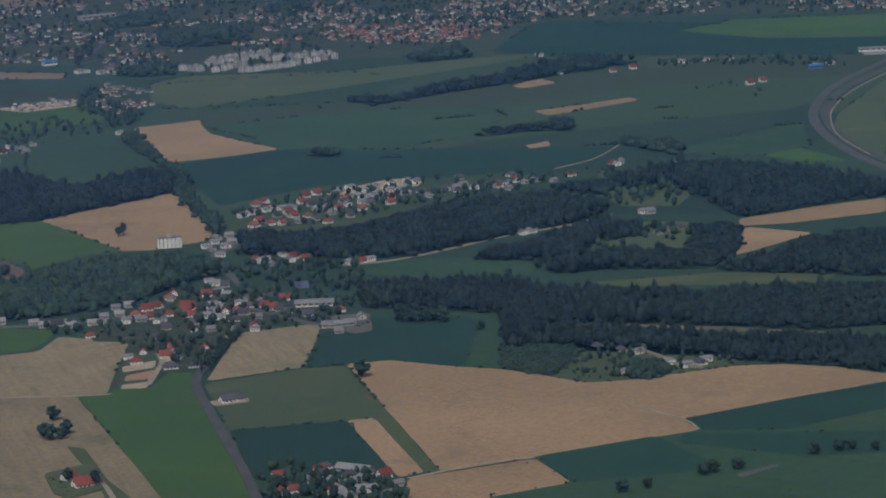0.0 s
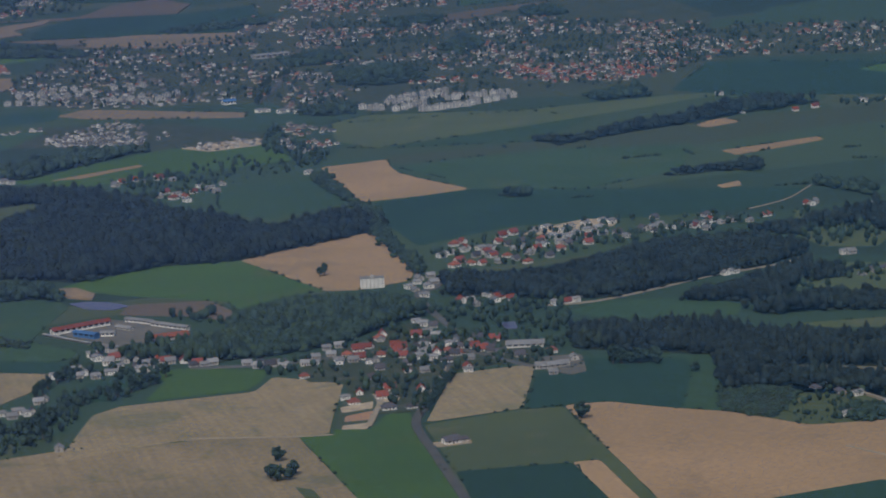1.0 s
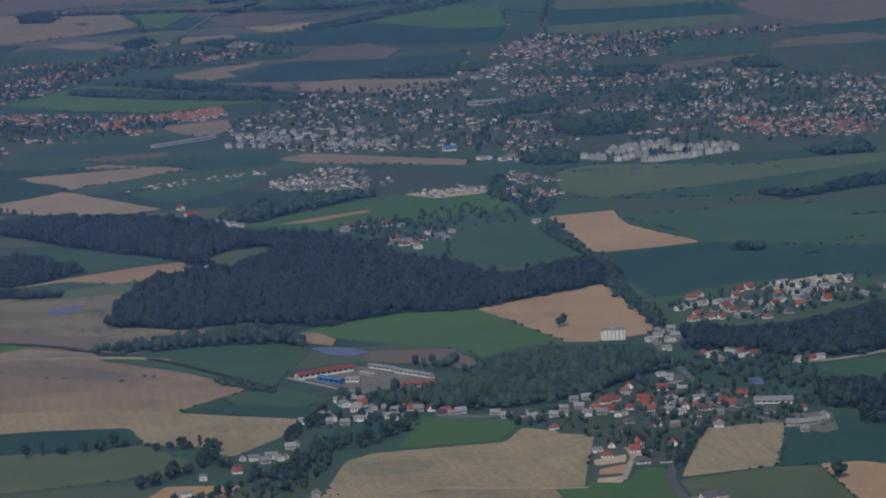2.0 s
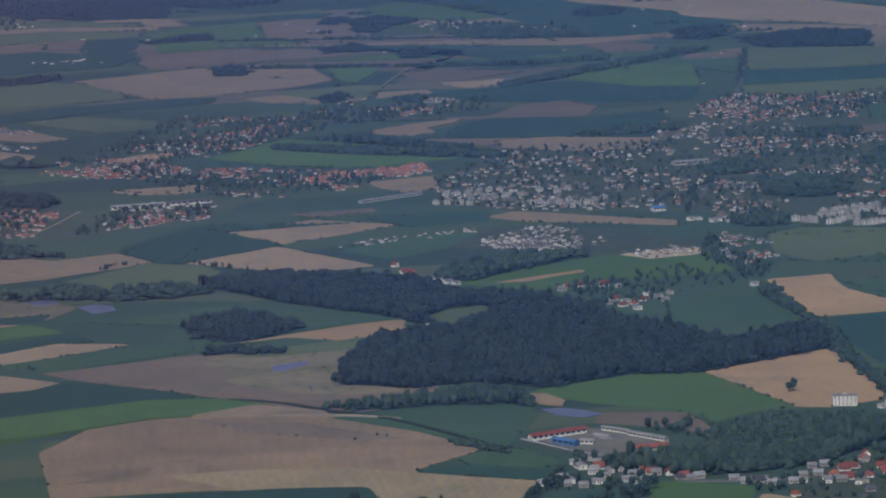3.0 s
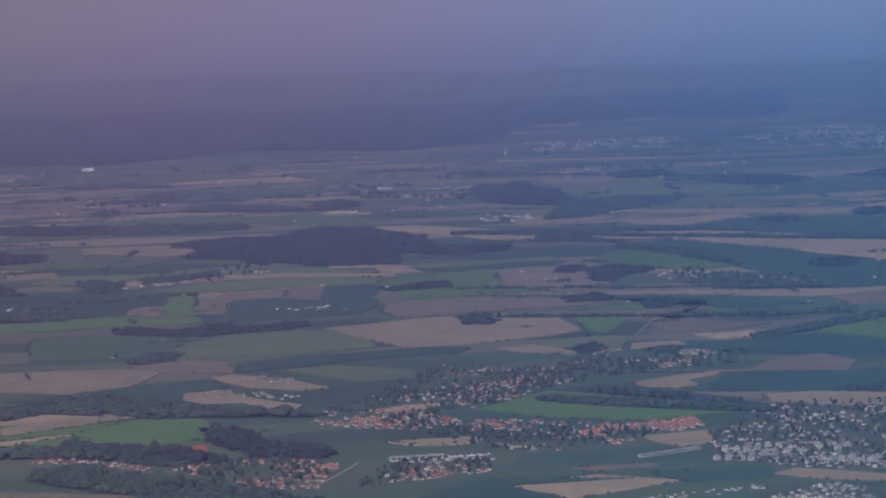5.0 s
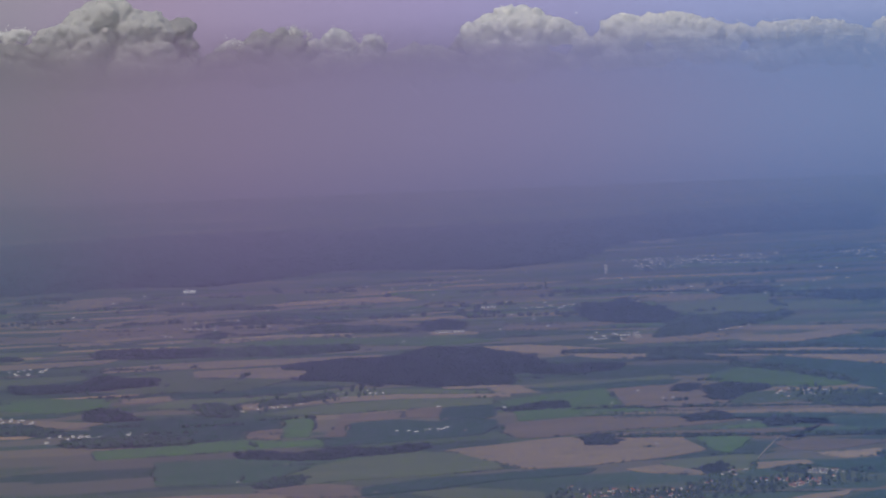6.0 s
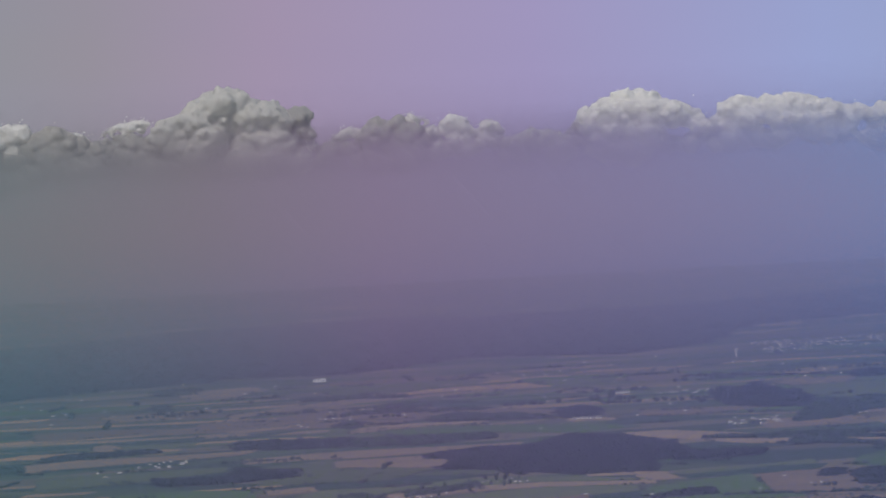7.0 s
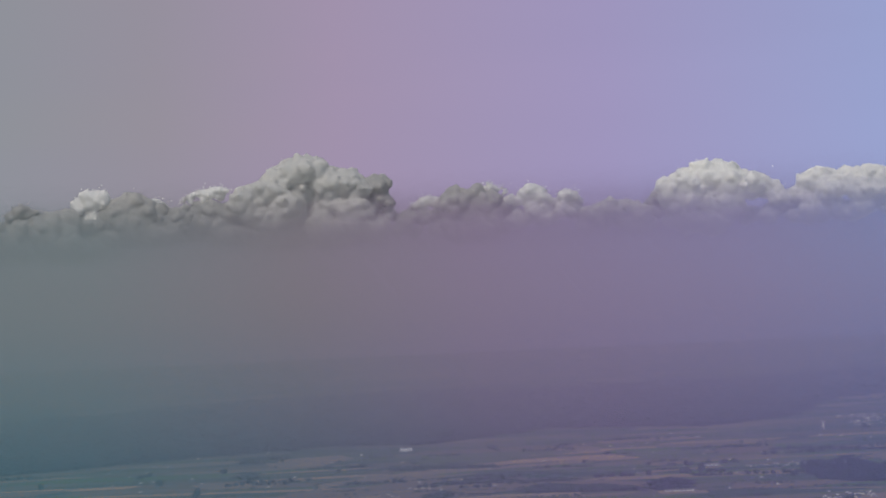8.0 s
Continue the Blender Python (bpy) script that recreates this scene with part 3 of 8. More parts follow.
slab("stubble_field", "large pale tan stubble field", M["stubble"], [(241.3, 438.0), (247.7, 436.4), (253.0, 428.0), (259.3, 420.2), (264.9, 406.1), (271.8, 403.6), (279.0, 403.5), (286.9, 402.9), (293.3, 399.5), (298.2, 393.7), (301.7, 386.0), (302.6, 382.7), (301.2, 380.4), (283.6, 381.3), (265.7, 379.6), (264.7, 372.7), (253.0, 372.5), (240.8, 372.9), (227.2, 372.7)], "stubble field")
slab("meadow", "dull olive meadow around a new house", M["meadow"], [(219.2, 438.7), (235.3, 439.2), (240.8, 437.0), (227.1, 372.8), (225.0, 373.5), (231.6, 404.9), (227.8, 405.6), (212.3, 410.1)], "meadow")
slab("beet_field", "dark green beet field by the road", M["beet"], [(212.3, 410.1), (227.8, 405.6), (221.2, 373.8), (205.4, 383.1)], "beet field")
slab("stubble_field", "narrow tan stubble strip", M["stubble"], [(227.8, 405.6), (231.6, 404.9), (225.3, 374.0), (221.5, 373.6)], "stubble field")
slab("corn_field", "tan ripe corn field beside the village", M["ripe"], [(220.2, 440.1), (236.0, 468.1), (249.6, 466.9), (235.6, 439.9)], "corn field")
slab("meadow", "dull green grassland", M["crop"], [(265.7, 379.6), (298.8, 381.3), (310.4, 380.4), (264.0, 308.5), (219.1, 339.0), (227.3, 357.9), (240.8, 372.9), (264.7, 372.7)], "meadow")
slab("beet_field", "dark green beet field", M["beet"], [(265.7, 379.6), (283.6, 381.3), (302.2, 382.1), (294.4, 369.5), (274.9, 366.2), (264.7, 372.7)], "beet field")
slab("beet_field", "dark green beet field", M["beet"], [(262.1, 372.3), (275.9, 363.6), (286.6, 357.1), (280.7, 347.6), (269.5, 352.6), (259.1, 368.2)], "beet field")
slab("beet_field", "dark green beet field", M["beet"], [(240.8, 372.9), (258.5, 373.4), (257.6, 353.4), (238.5, 358.4)], "beet field")
slab("grass_field", "deep green grass field", M["crop"], [(260.7, 344.5), (269.6, 351.2), (281.0, 348.1), (263.8, 320.4), (255.5, 326.0)], "grass field")
slab("stubble_field", "tan stubble field with brown edge", M["stubble"], [(222.2, 372.1), (240.0, 372.0), (238.6, 358.3), (227.3, 357.9), (212.0, 352.8)], "stubble field")
slab("grass_field", "bright green grass field beside the road", M["grass"], [(201.3, 442.3), (206.0, 440.9), (207.9, 444.7), (211.3, 440.1), (217.6, 448.7), (220.4, 446.6), (217.2, 438.0), (203.4, 377.8), (199.6, 364.3), (190.2, 370.8), (192.6, 383.6)], "grass field")
slab("corn_field", "tan field with green weedy patches", M["ripe"], [(187.3, 450.7), (201.2, 442.4), (192.2, 381.6), (189.9, 367.9), (184.5, 345.0), (128.0, 345.0), (146.7, 450.0), (160.1, 454.4), (170.3, 454.7), (186.4, 449.1)], "corn field")
slab("meadow", "weedy green strip by a farm track", M["meadow"], [(190.6, 414.9), (192.2, 411.9), (189.4, 394.3), (189.0, 384.4), (186.9, 369.9), (183.6, 372.2), (188.5, 398.4)], "meadow")
slab("corn_field", "broad tan field with drill lines", M["ripe"], [(166.6, 448.2), (179.8, 474.1), (185.3, 477.5), (205.8, 474.6), (211.9, 483.1), (219.4, 471.8), (205.5, 441.4), (184.9, 450.5)], "corn field")
slab("grass_field", "bright green field edge by gardens", M["grass"], [(195.9, 498.0), (201.7, 498.1), (212.9, 488.2), (209.2, 480.9), (205.1, 476.4), (189.4, 478.7), (195.6, 488.8)], "grass field")
slab("stubble_field", "pale dry stubble field", M["stubble"], [(292.6, 678.7), (308.5, 679.2), (305.2, 669.2), (303.2, 659.6), (307.2, 630.0), (296.6, 628.7), (282.7, 629.7)], "stubble field")
slab("stubble_field", "pale dry stubble field by the white building", M["stubble"], [(241.0, 583.4), (258.8, 590.7), (271.9, 595.3), (267.6, 571.4), (264.5, 553.6), (259.4, 544.3), (248.7, 541.8), (243.5, 544.9)], "stubble field")
slab("grass_field", "green field beside the forest", M["grass"], [(204.8, 577.9), (209.2, 581.5), (226.4, 587.1), (241.0, 583.4), (243.5, 544.9), (237.0, 544.7), (225.2, 538.4), (226.1, 546.6), (212.1, 564.1)], "grass field")
slab("fallow_field", "bare brown plot by the pond", M["fallow"], [(206.4, 546.9), (210.6, 554.8), (223.9, 549.1), (223.9, 536.3), (221.0, 529.7), (215.9, 538.4)], "fallow field")
slab("crop_field", "green field by the forest edge", M["crop"], [(165.4, 571.7), (183.0, 575.8), (201.5, 570.6), (201.0, 558.9), (192.3, 544.1), (185.5, 531.9), (180.1, 540.4), (174.9, 557.4)], "crop field")
slab("stubble_field", "small golden field among hedges", M["stubble"], [(146.0, 464.7), (151.2, 471.7), (161.5, 467.1), (158.1, 461.1), (151.1, 458.3)], "stubble field")
slab("beet_field", "green field between hedges", M["beet"], [(178.4, 487.2), (186.1, 496.6), (191.2, 495.1), (191.8, 488.6), (184.8, 481.3)], "beet field")
slab("crop_field", "teal green field behind the wood", M["crop"], [(264.4, 665.3), (286.0, 668.5), (283.5, 631.6), (261.9, 621.9), (255.7, 637.7)], "crop field")
slab("grass_field", "green field beside a hamlet", M["grass"], [(230.3, 705.9), (240.3, 713.2), (274.8, 729.1), (296.7, 721.1), (291.4, 692.8), (253.8, 690.2), (248.3, 689.3), (242.9, 688.4)], "grass field")
slab("stubble_field", "thin tan strip in a green field", M["stubble"], [(238.3, 702.4), (262.0, 711.0), (261.4, 707.5), (245.4, 700.4)], "stubble field")
slab("stubble_field", "pale diamond-shaped stubble field", M["stubble_far"], [(204.1, 808.8), (228.7, 819.9), (246.4, 800.2), (211.3, 781.9)], "stubble field")
slab("stubble_field", "pale diamond-shaped stubble field", M["stubble_far"], [(182.9, 764.2), (209.3, 779.9), (222.4, 738.9), (204.4, 736.3), (194.5, 748.8)], "stubble field")
slab("beet_field", "dark green field", M["beet"], [(172.9, 789.0), (201.5, 815.7), (203.8, 809.0), (211.0, 781.0), (182.9, 764.2), (177.6, 767.0)], "beet field")
slab("stubble_field", "tan strip before the town", M["stubble_far"], [(268.7, 802.6), (278.1, 809.2), (308.9, 773.5), (305.3, 765.6), (275.0, 789.7)], "stubble field")
slab("beet_field", "dark green field before the town", M["beet"], [(240.6, 816.8), (273.3, 812.7), (266.6, 795.7), (246.2, 795.1)], "beet field")
slab("crop_field", "green field before new houses", M["crop"], [(220.5, 766.8), (250.3, 784.2), (259.7, 777.5), (243.6, 756.1), (227.4, 746.6)], "crop field")
slab("fallow_field", "brown field before the town", M["fallow"], [(225.9, 833.5), (248.1, 833.6), (247.6, 826.5), (229.1, 822.7)], "fallow field")
slab("stubble_field", "tan field behind a hamlet", M["stubble_far"], [(194, 903), (220, 903), (221, 894), (211, 886), (197, 892)], "stubble field")
slab("stubble_field", "tan strip", M["stubble_far"], [(43, 1030), (141, 994), (128, 976), (41, 999)], "stubble field")
slab("beet_field", "dark green field", M["beet"], [(174.2, 795.1), (199.8, 824.3), (236.2, 809.0), (203.0, 809.0), (182.5, 767.3), (176.4, 770.1)], "beet field")
slab("stubble_field", "tan field end", M["stubble_far"], [(94, 1019), (137, 1006), (142, 993), (135, 987), (92, 1000)], "stubble field")
slab("grass_field", "green pasture", M["grass"], [(91, 987), (133, 978), (157, 975), (154, 934), (141, 923), (86, 940)], "grass field")
slab("stubble_field", "tan strip between villages", M["stubble_far"], [(194, 904), (220, 901), (219, 894), (203, 890)], "stubble field")
slab("fallow_field", "brown strip before the suburb", M["fallow"], [(303, 973), (330, 960), (362, 936), (353, 918), (329, 923), (313, 951)], "fallow field")
slab("meadow", "broad green field", M["grass"], [(267, 996), (289, 962), (314, 925), (294, 921), (270, 915), (250, 930), (235, 961)], "meadow")
slab("beet_field", "dark strip below a green field", M["beet"], [(235, 958), (249, 929), (260, 921), (242, 916), (224, 952)], "beet field")
slab("stubble_field", "tan plot beside new terraces", M["stubble_far"], [(261, 884), (281, 888), (275, 862), (264.3, 857.5), (261, 868)], "stubble field")
slab("stubble_field", "tan strip", M["stubble_far"], [(114, 983), (123, 993), (140, 997), (142, 991), (117, 977)], "stubble field")
slab("stubble_field", "tan strip", M["stubble_far"], [(65, 953), (96, 949), (117, 957), (117, 953), (95, 939), (64, 937)], "stubble field")
slab("sandy_plot", "bare sandy patch", M["sand"], [(119, 932), (123, 940), (125, 935), (124, 925)], "sandy plot")
slab("grass_field", "green pasture", M["grass"], [(116, 955), (139, 980), (158, 976), (155, 936), (136, 924), (124, 925)], "grass field")
slab("marsh", "pale brown marshy grassland", M["marsh"], [(69.4, 864.1), (122.1, 826.7), (116.1, 799.5), (120.1, 773.6), (122.7, 747.5), (139.5, 732.5), (148.8, 712.6), (138.5, 699.1), (129.3, 710.2), (105.1, 721.7), (59.5, 749.9)], "marsh")
slab("stubble_field", "pale tan field beside a marsh", M["stubble_far"], [(120.6, 777.0), (150.6, 794.1), (155.7, 783.0), (172.3, 787.8), (177.2, 769.1), (150.3, 756.4), (129.6, 752.8), (123.0, 764.9)], "stubble field")
slab("meadow", "olive field with low hedges", M["meadow"], [(152.6, 750.5), (176.1, 768.4), (186.3, 758.3), (188.2, 748.1), (178.9, 728.8), (167.8, 725.6), (153.7, 739.3)], "meadow")
slab("beet_field", "long dark strip", M["beet"], [(58.6, 739.6), (105.3, 722.7), (123.2, 707.9), (140.9, 706.8), (138.5, 699.1), (120.0, 699.2), (98.7, 700.2), (56.0, 710.3)], "beet field")
slab("stubble_field", "thin tan strip", M["stubble_far"], [(95.2, 687.2), (113.4, 698.2), (126.0, 701.4), (133.2, 696.5), (118.5, 690.9), (99.0, 681.6)], "stubble field")
slab("grass_field", "yellowish green strip", M["grass"], [(98.7, 679.9), (120.0, 690.2), (134.6, 695.8), (140.1, 683.2), (121.8, 678.6), (103.1, 668.6)], "grass field")
slab("beet_field", "dark green strip", M["beet"], [(108.2, 667.2), (124.7, 673.5), (141.0, 680.3), (143.4, 669.5), (118.6, 661.5)], "beet field")
slab("stubble_field", "tan wedge", M["stubble_far"], [(112.7, 658.3), (135.9, 670.7), (149.7, 662.8), (125.9, 652.2), (119.3, 649.5)], "stubble field")
slab("crop_field", "green strip", M["crop"], [(116.4, 649.9), (151.5, 660.1), (160.3, 654.6), (158.7, 648.4), (129.2, 638.9)], "crop field")
slab("crop_field", "wide dull green field", M["crop"], [(139.1, 697.9), (158.3, 696.2), (178.7, 702.1), (188.7, 686.2), (210.5, 675.4), (207.7, 666.3), (196.5, 665.8), (183.1, 662.4), (168.7, 655.8), (160.8, 658.7), (164.5, 677.6), (153.1, 687.3)], "crop field")
slab("fallow_field", "brown fallow slope", M["fallow"], [(126.7, 638.7), (143.0, 641.4), (154.3, 644.2), (165.1, 644.4), (170.1, 640.1), (188.1, 636.9), (202.9, 625.2), (187.8, 577.6), (169.9, 573.8), (161.5, 585.3), (145.9, 608.5), (130.3, 630.5)], "fallow field")
slab("marsh", "pale mottled rough grassland", M["marsh"], [(157.2, 634.6), (161.4, 642.1), (169.0, 641.6), (172.0, 635.6), (188.1, 636.9), (196.2, 628.4), (186.0, 590.4), (174.8, 590.8), (165.0, 598.3), (159.8, 606.0), (157.1, 615.6), (160.2, 623.5)], "marsh")
slab("stubble_field", "narrow tan strip", M["stubble"], [(167.4, 653.6), (181.5, 659.2), (196.1, 664.5), (207.7, 666.3), (203.5, 652.4), (190.5, 645.2), (180.6, 656.2)], "stubble field")
slab("meadow", "scrubby green slope", M["meadow"], [(163.8, 639.5), (176.1, 645.1), (191.5, 648.5), (203.1, 651.1), (197.4, 632.4), (188.1, 636.9), (172.0, 635.6)], "meadow")
slab("stubble_field", "pale tan field", M["stubble_far"], [(62.6, 686.1), (103.9, 657.1), (115.3, 645.0), (128.4, 626.7), (128.0, 624.4), (121.4, 622.5), (98.4, 621.2), (56.9, 623.3)], "stubble field")
slab("beet_field", "long dark green field", M["beet"], [(56.7, 621.4), (98.1, 619.7), (121.3, 621.8), (129.8, 628.2), (145.9, 608.5), (148.5, 601.2), (114.9, 595.6), (94.3, 595.4), (54.1, 591.7)], "beet field")
slab("grass_field", "yellowish green field", M["grass"], [(53.9, 590.0), (94.1, 594.0), (114.8, 595.2), (148.4, 600.9), (155.4, 588.9), (135.1, 586.2), (125.8, 581.2), (109.7, 575.0), (91.1, 574.8), (52.0, 569.2)], "grass field")
slab("stubble_field", "broad tan stubble field", M["dry"], [(129.1, 587.8), (145.4, 597.2), (158.7, 587.9), (165.8, 571.5), (176.2, 553.8), (182.7, 534.1), (176.1, 529.6), (166.3, 522.3), (182.9, 506.7), (176.3, 495.6), (165.4, 485.7), (161.7, 496.3), (155.7, 501.2), (156.4, 513.4), (131.3, 523.0), (107.7, 527.1), (112.5, 564.2)], "stubble field")
slab("stubble_field", "paler lower part of a broad field", M["ripe"], [(128.0, 537.3), (143.9, 534.7), (152.0, 531.3), (159.5, 528.0), (166.2, 521.7), (182.9, 506.7), (176.3, 495.6), (165.4, 485.7), (161.7, 496.3), (155.7, 501.2), (156.4, 513.4), (136.8, 519.9)], "stubble field")
slab("fallow_field", "bare brown streak in stubble", M["fallow"], [(142.2, 581.9), (152.5, 573.0), (161.2, 569.3), (167.0, 557.4), (173.9, 547.7), (163.6, 552.0), (150.5, 564.2)], "fallow field")
slab("stubble_field", "thin pale strip", M["stubble"], [(142.6, 582.7), (152.3, 588.0), (160.8, 582.6), (161.1, 574.8)], "stubble field")
slab("crop_field", "green corner of a tan field", M["crop"], [(176.1, 529.6), (186.6, 533.9), (191.2, 523.1), (190.8, 517.5), (186.3, 515.7), (176.6, 522.4)], "crop field")
slab("beet_field", "dark green wedge in a tan field", M["beet"], [(166.2, 521.7), (177.0, 523.5), (186.0, 514.8), (188.0, 513.0), (182.9, 506.7)], "beet field")
slab("beet_field", "dark green field", M["beet"], [(119.2, 523.7), (144.0, 518.9), (156.6, 514.2), (155.7, 502.7), (148.9, 501.1), (116.7, 509.9)], "beet field")
slab("meadow", "olive meadow with trees", M["meadow"], [(116.4, 508.6), (148.9, 501.1), (155.5, 500.4), (158.8, 485.9), (155.7, 479.1), (148.1, 479.1), (111.0, 479.5)], "meadow")
slab("pond", "shallow violet pond", M["water"], [(168.1, 623.1), (169.8, 626.7), (172.6, 627.3), (176.5, 628.1), (176.2, 625.1), (171.0, 620.5), (168.2, 619.5)], "water")
slab("pond", "shallow violet pond by the depot", M["water"], [(202.0, 562.7), (205.7, 562.1), (208.8, 558.6), (210.4, 553.7), (206.7, 552.0), (203.0, 555.8)], "water")
slab("pond", "shallow marsh pond", M["water"], [(148.2, 714.0), (152.9, 716.1), (155.7, 712.0), (155.1, 705.3), (149.9, 702.5)], "water")
slab("pond", "shallow marsh pond", M["water"], [(101.7, 792.6), (108.9, 793.5), (111.7, 785.2), (107.3, 781.8), (100.5, 783.3)], "water")
slab("pond", "shallow marsh pond", M["water"], [(138.9, 725.5), (144.2, 726.9), (146.3, 720.4), (141.0, 719.1)], "water")
slab("meadow", "striped light green field", M["meadow"], [(496, 1193), (547, 1163), (520, 1096), (464, 1112)], "meadow")
slab("beet_field", "dark green strip", M["beet"], [(462, 1110), (520, 1096), (510, 1058), (443, 1068)], "beet field")
slab("meadow", "light green strip", M["meadow"], [(441, 1062), (508, 1055), (502, 1032), (458, 1024), (432, 1037)], "meadow")
slab("fallow_field", "pinkish brown field", M["fallow"], [(522, 1091), (554, 1097), (596, 1076), (564, 1016), (520, 1000), (513, 1038), (518, 1067)], "fallow field")
slab("beet_field", "dark green field", M["beet"], [(521, 1003), (564, 1016), (539, 968), (500, 998)], "beet field")
slab("fallow_field", "pinkish fallow field", M["fallow"], [(488, 973), (515, 974), (515, 952), (502, 947), (473, 953)], "fallow field")
slab("crop_field", "green field inside the suburb", M["crop"], [(455, 990), (480, 975), (470, 949), (438, 950)], "crop field")
slab("fallow_field", "brown strip inside the suburb", M["fallow"], [(414, 924), (427, 933), (464, 941), (460, 931), (424, 916)], "fallow field")
slab("stubble_field", "tan strip", M["stubble_far"], [(793, 2910), (851, 2914), (811, 2816), (780, 2847)], "stubble field")
slab("stubble_field", "tan strip", M["stubble_far"], [(896, 2972), (977, 3038), (958, 2950), (872, 2866)], "stubble field")
slab("pond", "shallow marsh pond", M["water"], [(107.4, 782.5), (113.1, 787.2), (119.6, 782.4), (114.9, 773.7), (108.3, 773.2)], "water")
slab("pond", "shallow marsh pond", M["water"], [(105.1, 823.4), (109.6, 826.3), (112.3, 820.1), (108.1, 816.1)], "water")
slab("pond", "small violet pond in the village", M["water"], [(257.9, 499.7), (260.1, 499.0), (258.2, 493.6), (256.1, 494.1)], "water")
slab("basin", "dark rectangular basin in the grass", M["asphalt"], [(257.5, 349.8), (263.9, 351.4), (264.0, 350.3), (257.2, 348.0)], "basin")
slab("garden_land", "brownish green ground of the village", M["town"], [(216.6, 484.6), (224.2, 494.5), (228.9, 496.5), (237.2, 502.5), (246.4, 510), (245, 494.6), (252.7, 489.3), (257, 481.1), (250.8, 467.6), (244, 469.7), (237.3, 469.8), (230.4, 459.8), (222.1, 447.3), (216.1, 449), (212.5, 454.8), (218, 466.5), (219.6, 472.9), (215.2, 475.9)], "garden land")
slab("garden_land", "green ground of new gardens", M["town"], [(207.4, 443.6), (212.9, 456.3), (217, 463.9), (221.5, 462.4), (216.6, 450.9), (211.5, 441)], "garden land")
slab("sandy_plot", "bare sandy building plot", M["sand"], [(212.9, 456.3), (218.7, 457.4), (216.8, 452.9), (211.8, 452.6)], "sandy plot")
slab("sandy_plot", "orange clay building plot", M["clay"], [(211.5, 450.3), (216.3, 451.5), (214, 446.1), (210, 447)], "sandy plot")
slab("sandy_plot", "bare sandy building plot", M["sand"], [(209.1, 445), (213.1, 444.5), (211.4, 441.1), (208, 442.8)], "sandy plot")
slab("sandy_plot", "sandy yard", M["sand"], [(220, 458.8), (223.5, 458.3), (221.9, 455.4), (219, 455.5)], "sandy plot")
slab("sandy_plot", "bare sandy building plots", M["sand"], [(276.5, 728.0), (287.7, 730.5), (298.1, 728.5), (293.3, 719.4), (280.5, 718.0)], "sandy plot")
slab("sandy_plot", "bare sandy plots beside new houses", M["sand"], [(293.6, 574.2), (310.6, 581.2), (315.8, 576.8), (311.9, 570.6), (297.9, 570.6)], "sandy plot")
slab("sandy_plot", "pale sandy yard", M["sand"], [(324.0, 499.5), (331.5, 500.0), (327.4, 493.5), (322.1, 492.7)], "sandy plot")
slab("paved_yard", "dull paved depot yard", M["yard"], [(191.9, 540.1), (202.3, 546.1), (213.3, 529.9), (209.0, 521.7), (198.4, 520.8)], "paved yard")
slab("paved_yard", "dull paved farm yard", M["yard"], [(248.5, 463.6), (252.5, 470.9), (258.4, 469.0), (253.8, 457.1), (250.6, 456.1)], "paved yard")
slab("sandy_plot", "driveway and terrace of a new house", M["sand"], [(215.9, 427.5), (221.4, 426.4), (220.7, 424.0), (215.6, 424.4)], "sandy plot")
slab("sports_court", "red clay court", M["red_sheet"], [(140, 915), (148, 917), (146, 901), (139, 901)], "sports court")
slab("paved_yard", "paved works yard", M["paved"], [(469.1, 668.9), (476.8, 670.6), (471.3, 661.6), (466.7, 663.6)], "paved yard")
strip("road", "grey country road between fields", M["asphalt"], 1.35, [(201.0, 369.7), (204.8, 383.5), (209.9, 405.0), (214.3, 423.3), (218.3, 439.3), (223.3, 449.0), (231.1, 461.9), (235.8, 470.7), (243.1, 486.0)])
strip("road", "village street", M["asphalt"], 1.3, [(243.1, 486.0), (248.3, 495.7), (252.1, 515.9), (255.9, 531.5), (260.2, 534.5), (262.9, 538.8)])
strip("road", "village main street along the houses", M["asphalt"], 1.3, [(202.9, 497.1), (214.4, 492.0), (223.3, 490.5), (232.7, 490.2), (243.1, 486.0), (248.3, 466.4), (255.2, 462.6)])
strip("road", "sandy forest road", M["track"], 0.9, [(269.6, 508.3), (278.1, 506.4), (291.2, 509.7), (304.1, 514.3), (318.2, 516.2), (327.2, 520.6)])
strip("road", "sandy lane between gardens", M["track"], 0.9, [(212, 442.3), (216.2, 450.2), (219.1, 455.8), (220.7, 462)])
strip("road", "pale village lane", M["track"], 0.55, [(228.3, 457.9), (230.8, 461.8), (234.2, 468), (236.9, 473)])
strip("road", "farm track", M["track"], 0.7, [(187.8, 398.8), (188.1, 391.7), (186.0, 380.0)])
strip("road", "straight town avenue", M["asphalt"], 1.4, [(316.2, 786.8), (343, 839), (386, 939), (438, 1056), (494, 1187)])
strip("road", "pale new road beside houses", M["track"], 0.5, [(158.0, 827.1), (168.2, 844.8), (178.6, 865.8)])
strip("road", "field track", M["track"], 0.35, [(340.5, 570.5), (351.8, 575.9), (363.2, 587.1)])
strip("road", "grey field edge track", M["track"], 0.4, [(187.3, 450.7), (201.2, 442.4), (205.9, 440.6)])
strip("road", "stubble field boundary", M["track"], 0.4, [(222.2, 372.1), (233.0, 373.5), (240.3, 372.6)])
strip("road", "pale field boundary", M["track"], 0.4, [(264.7, 372.7), (265.7, 379.6), (263.1, 392.1)])
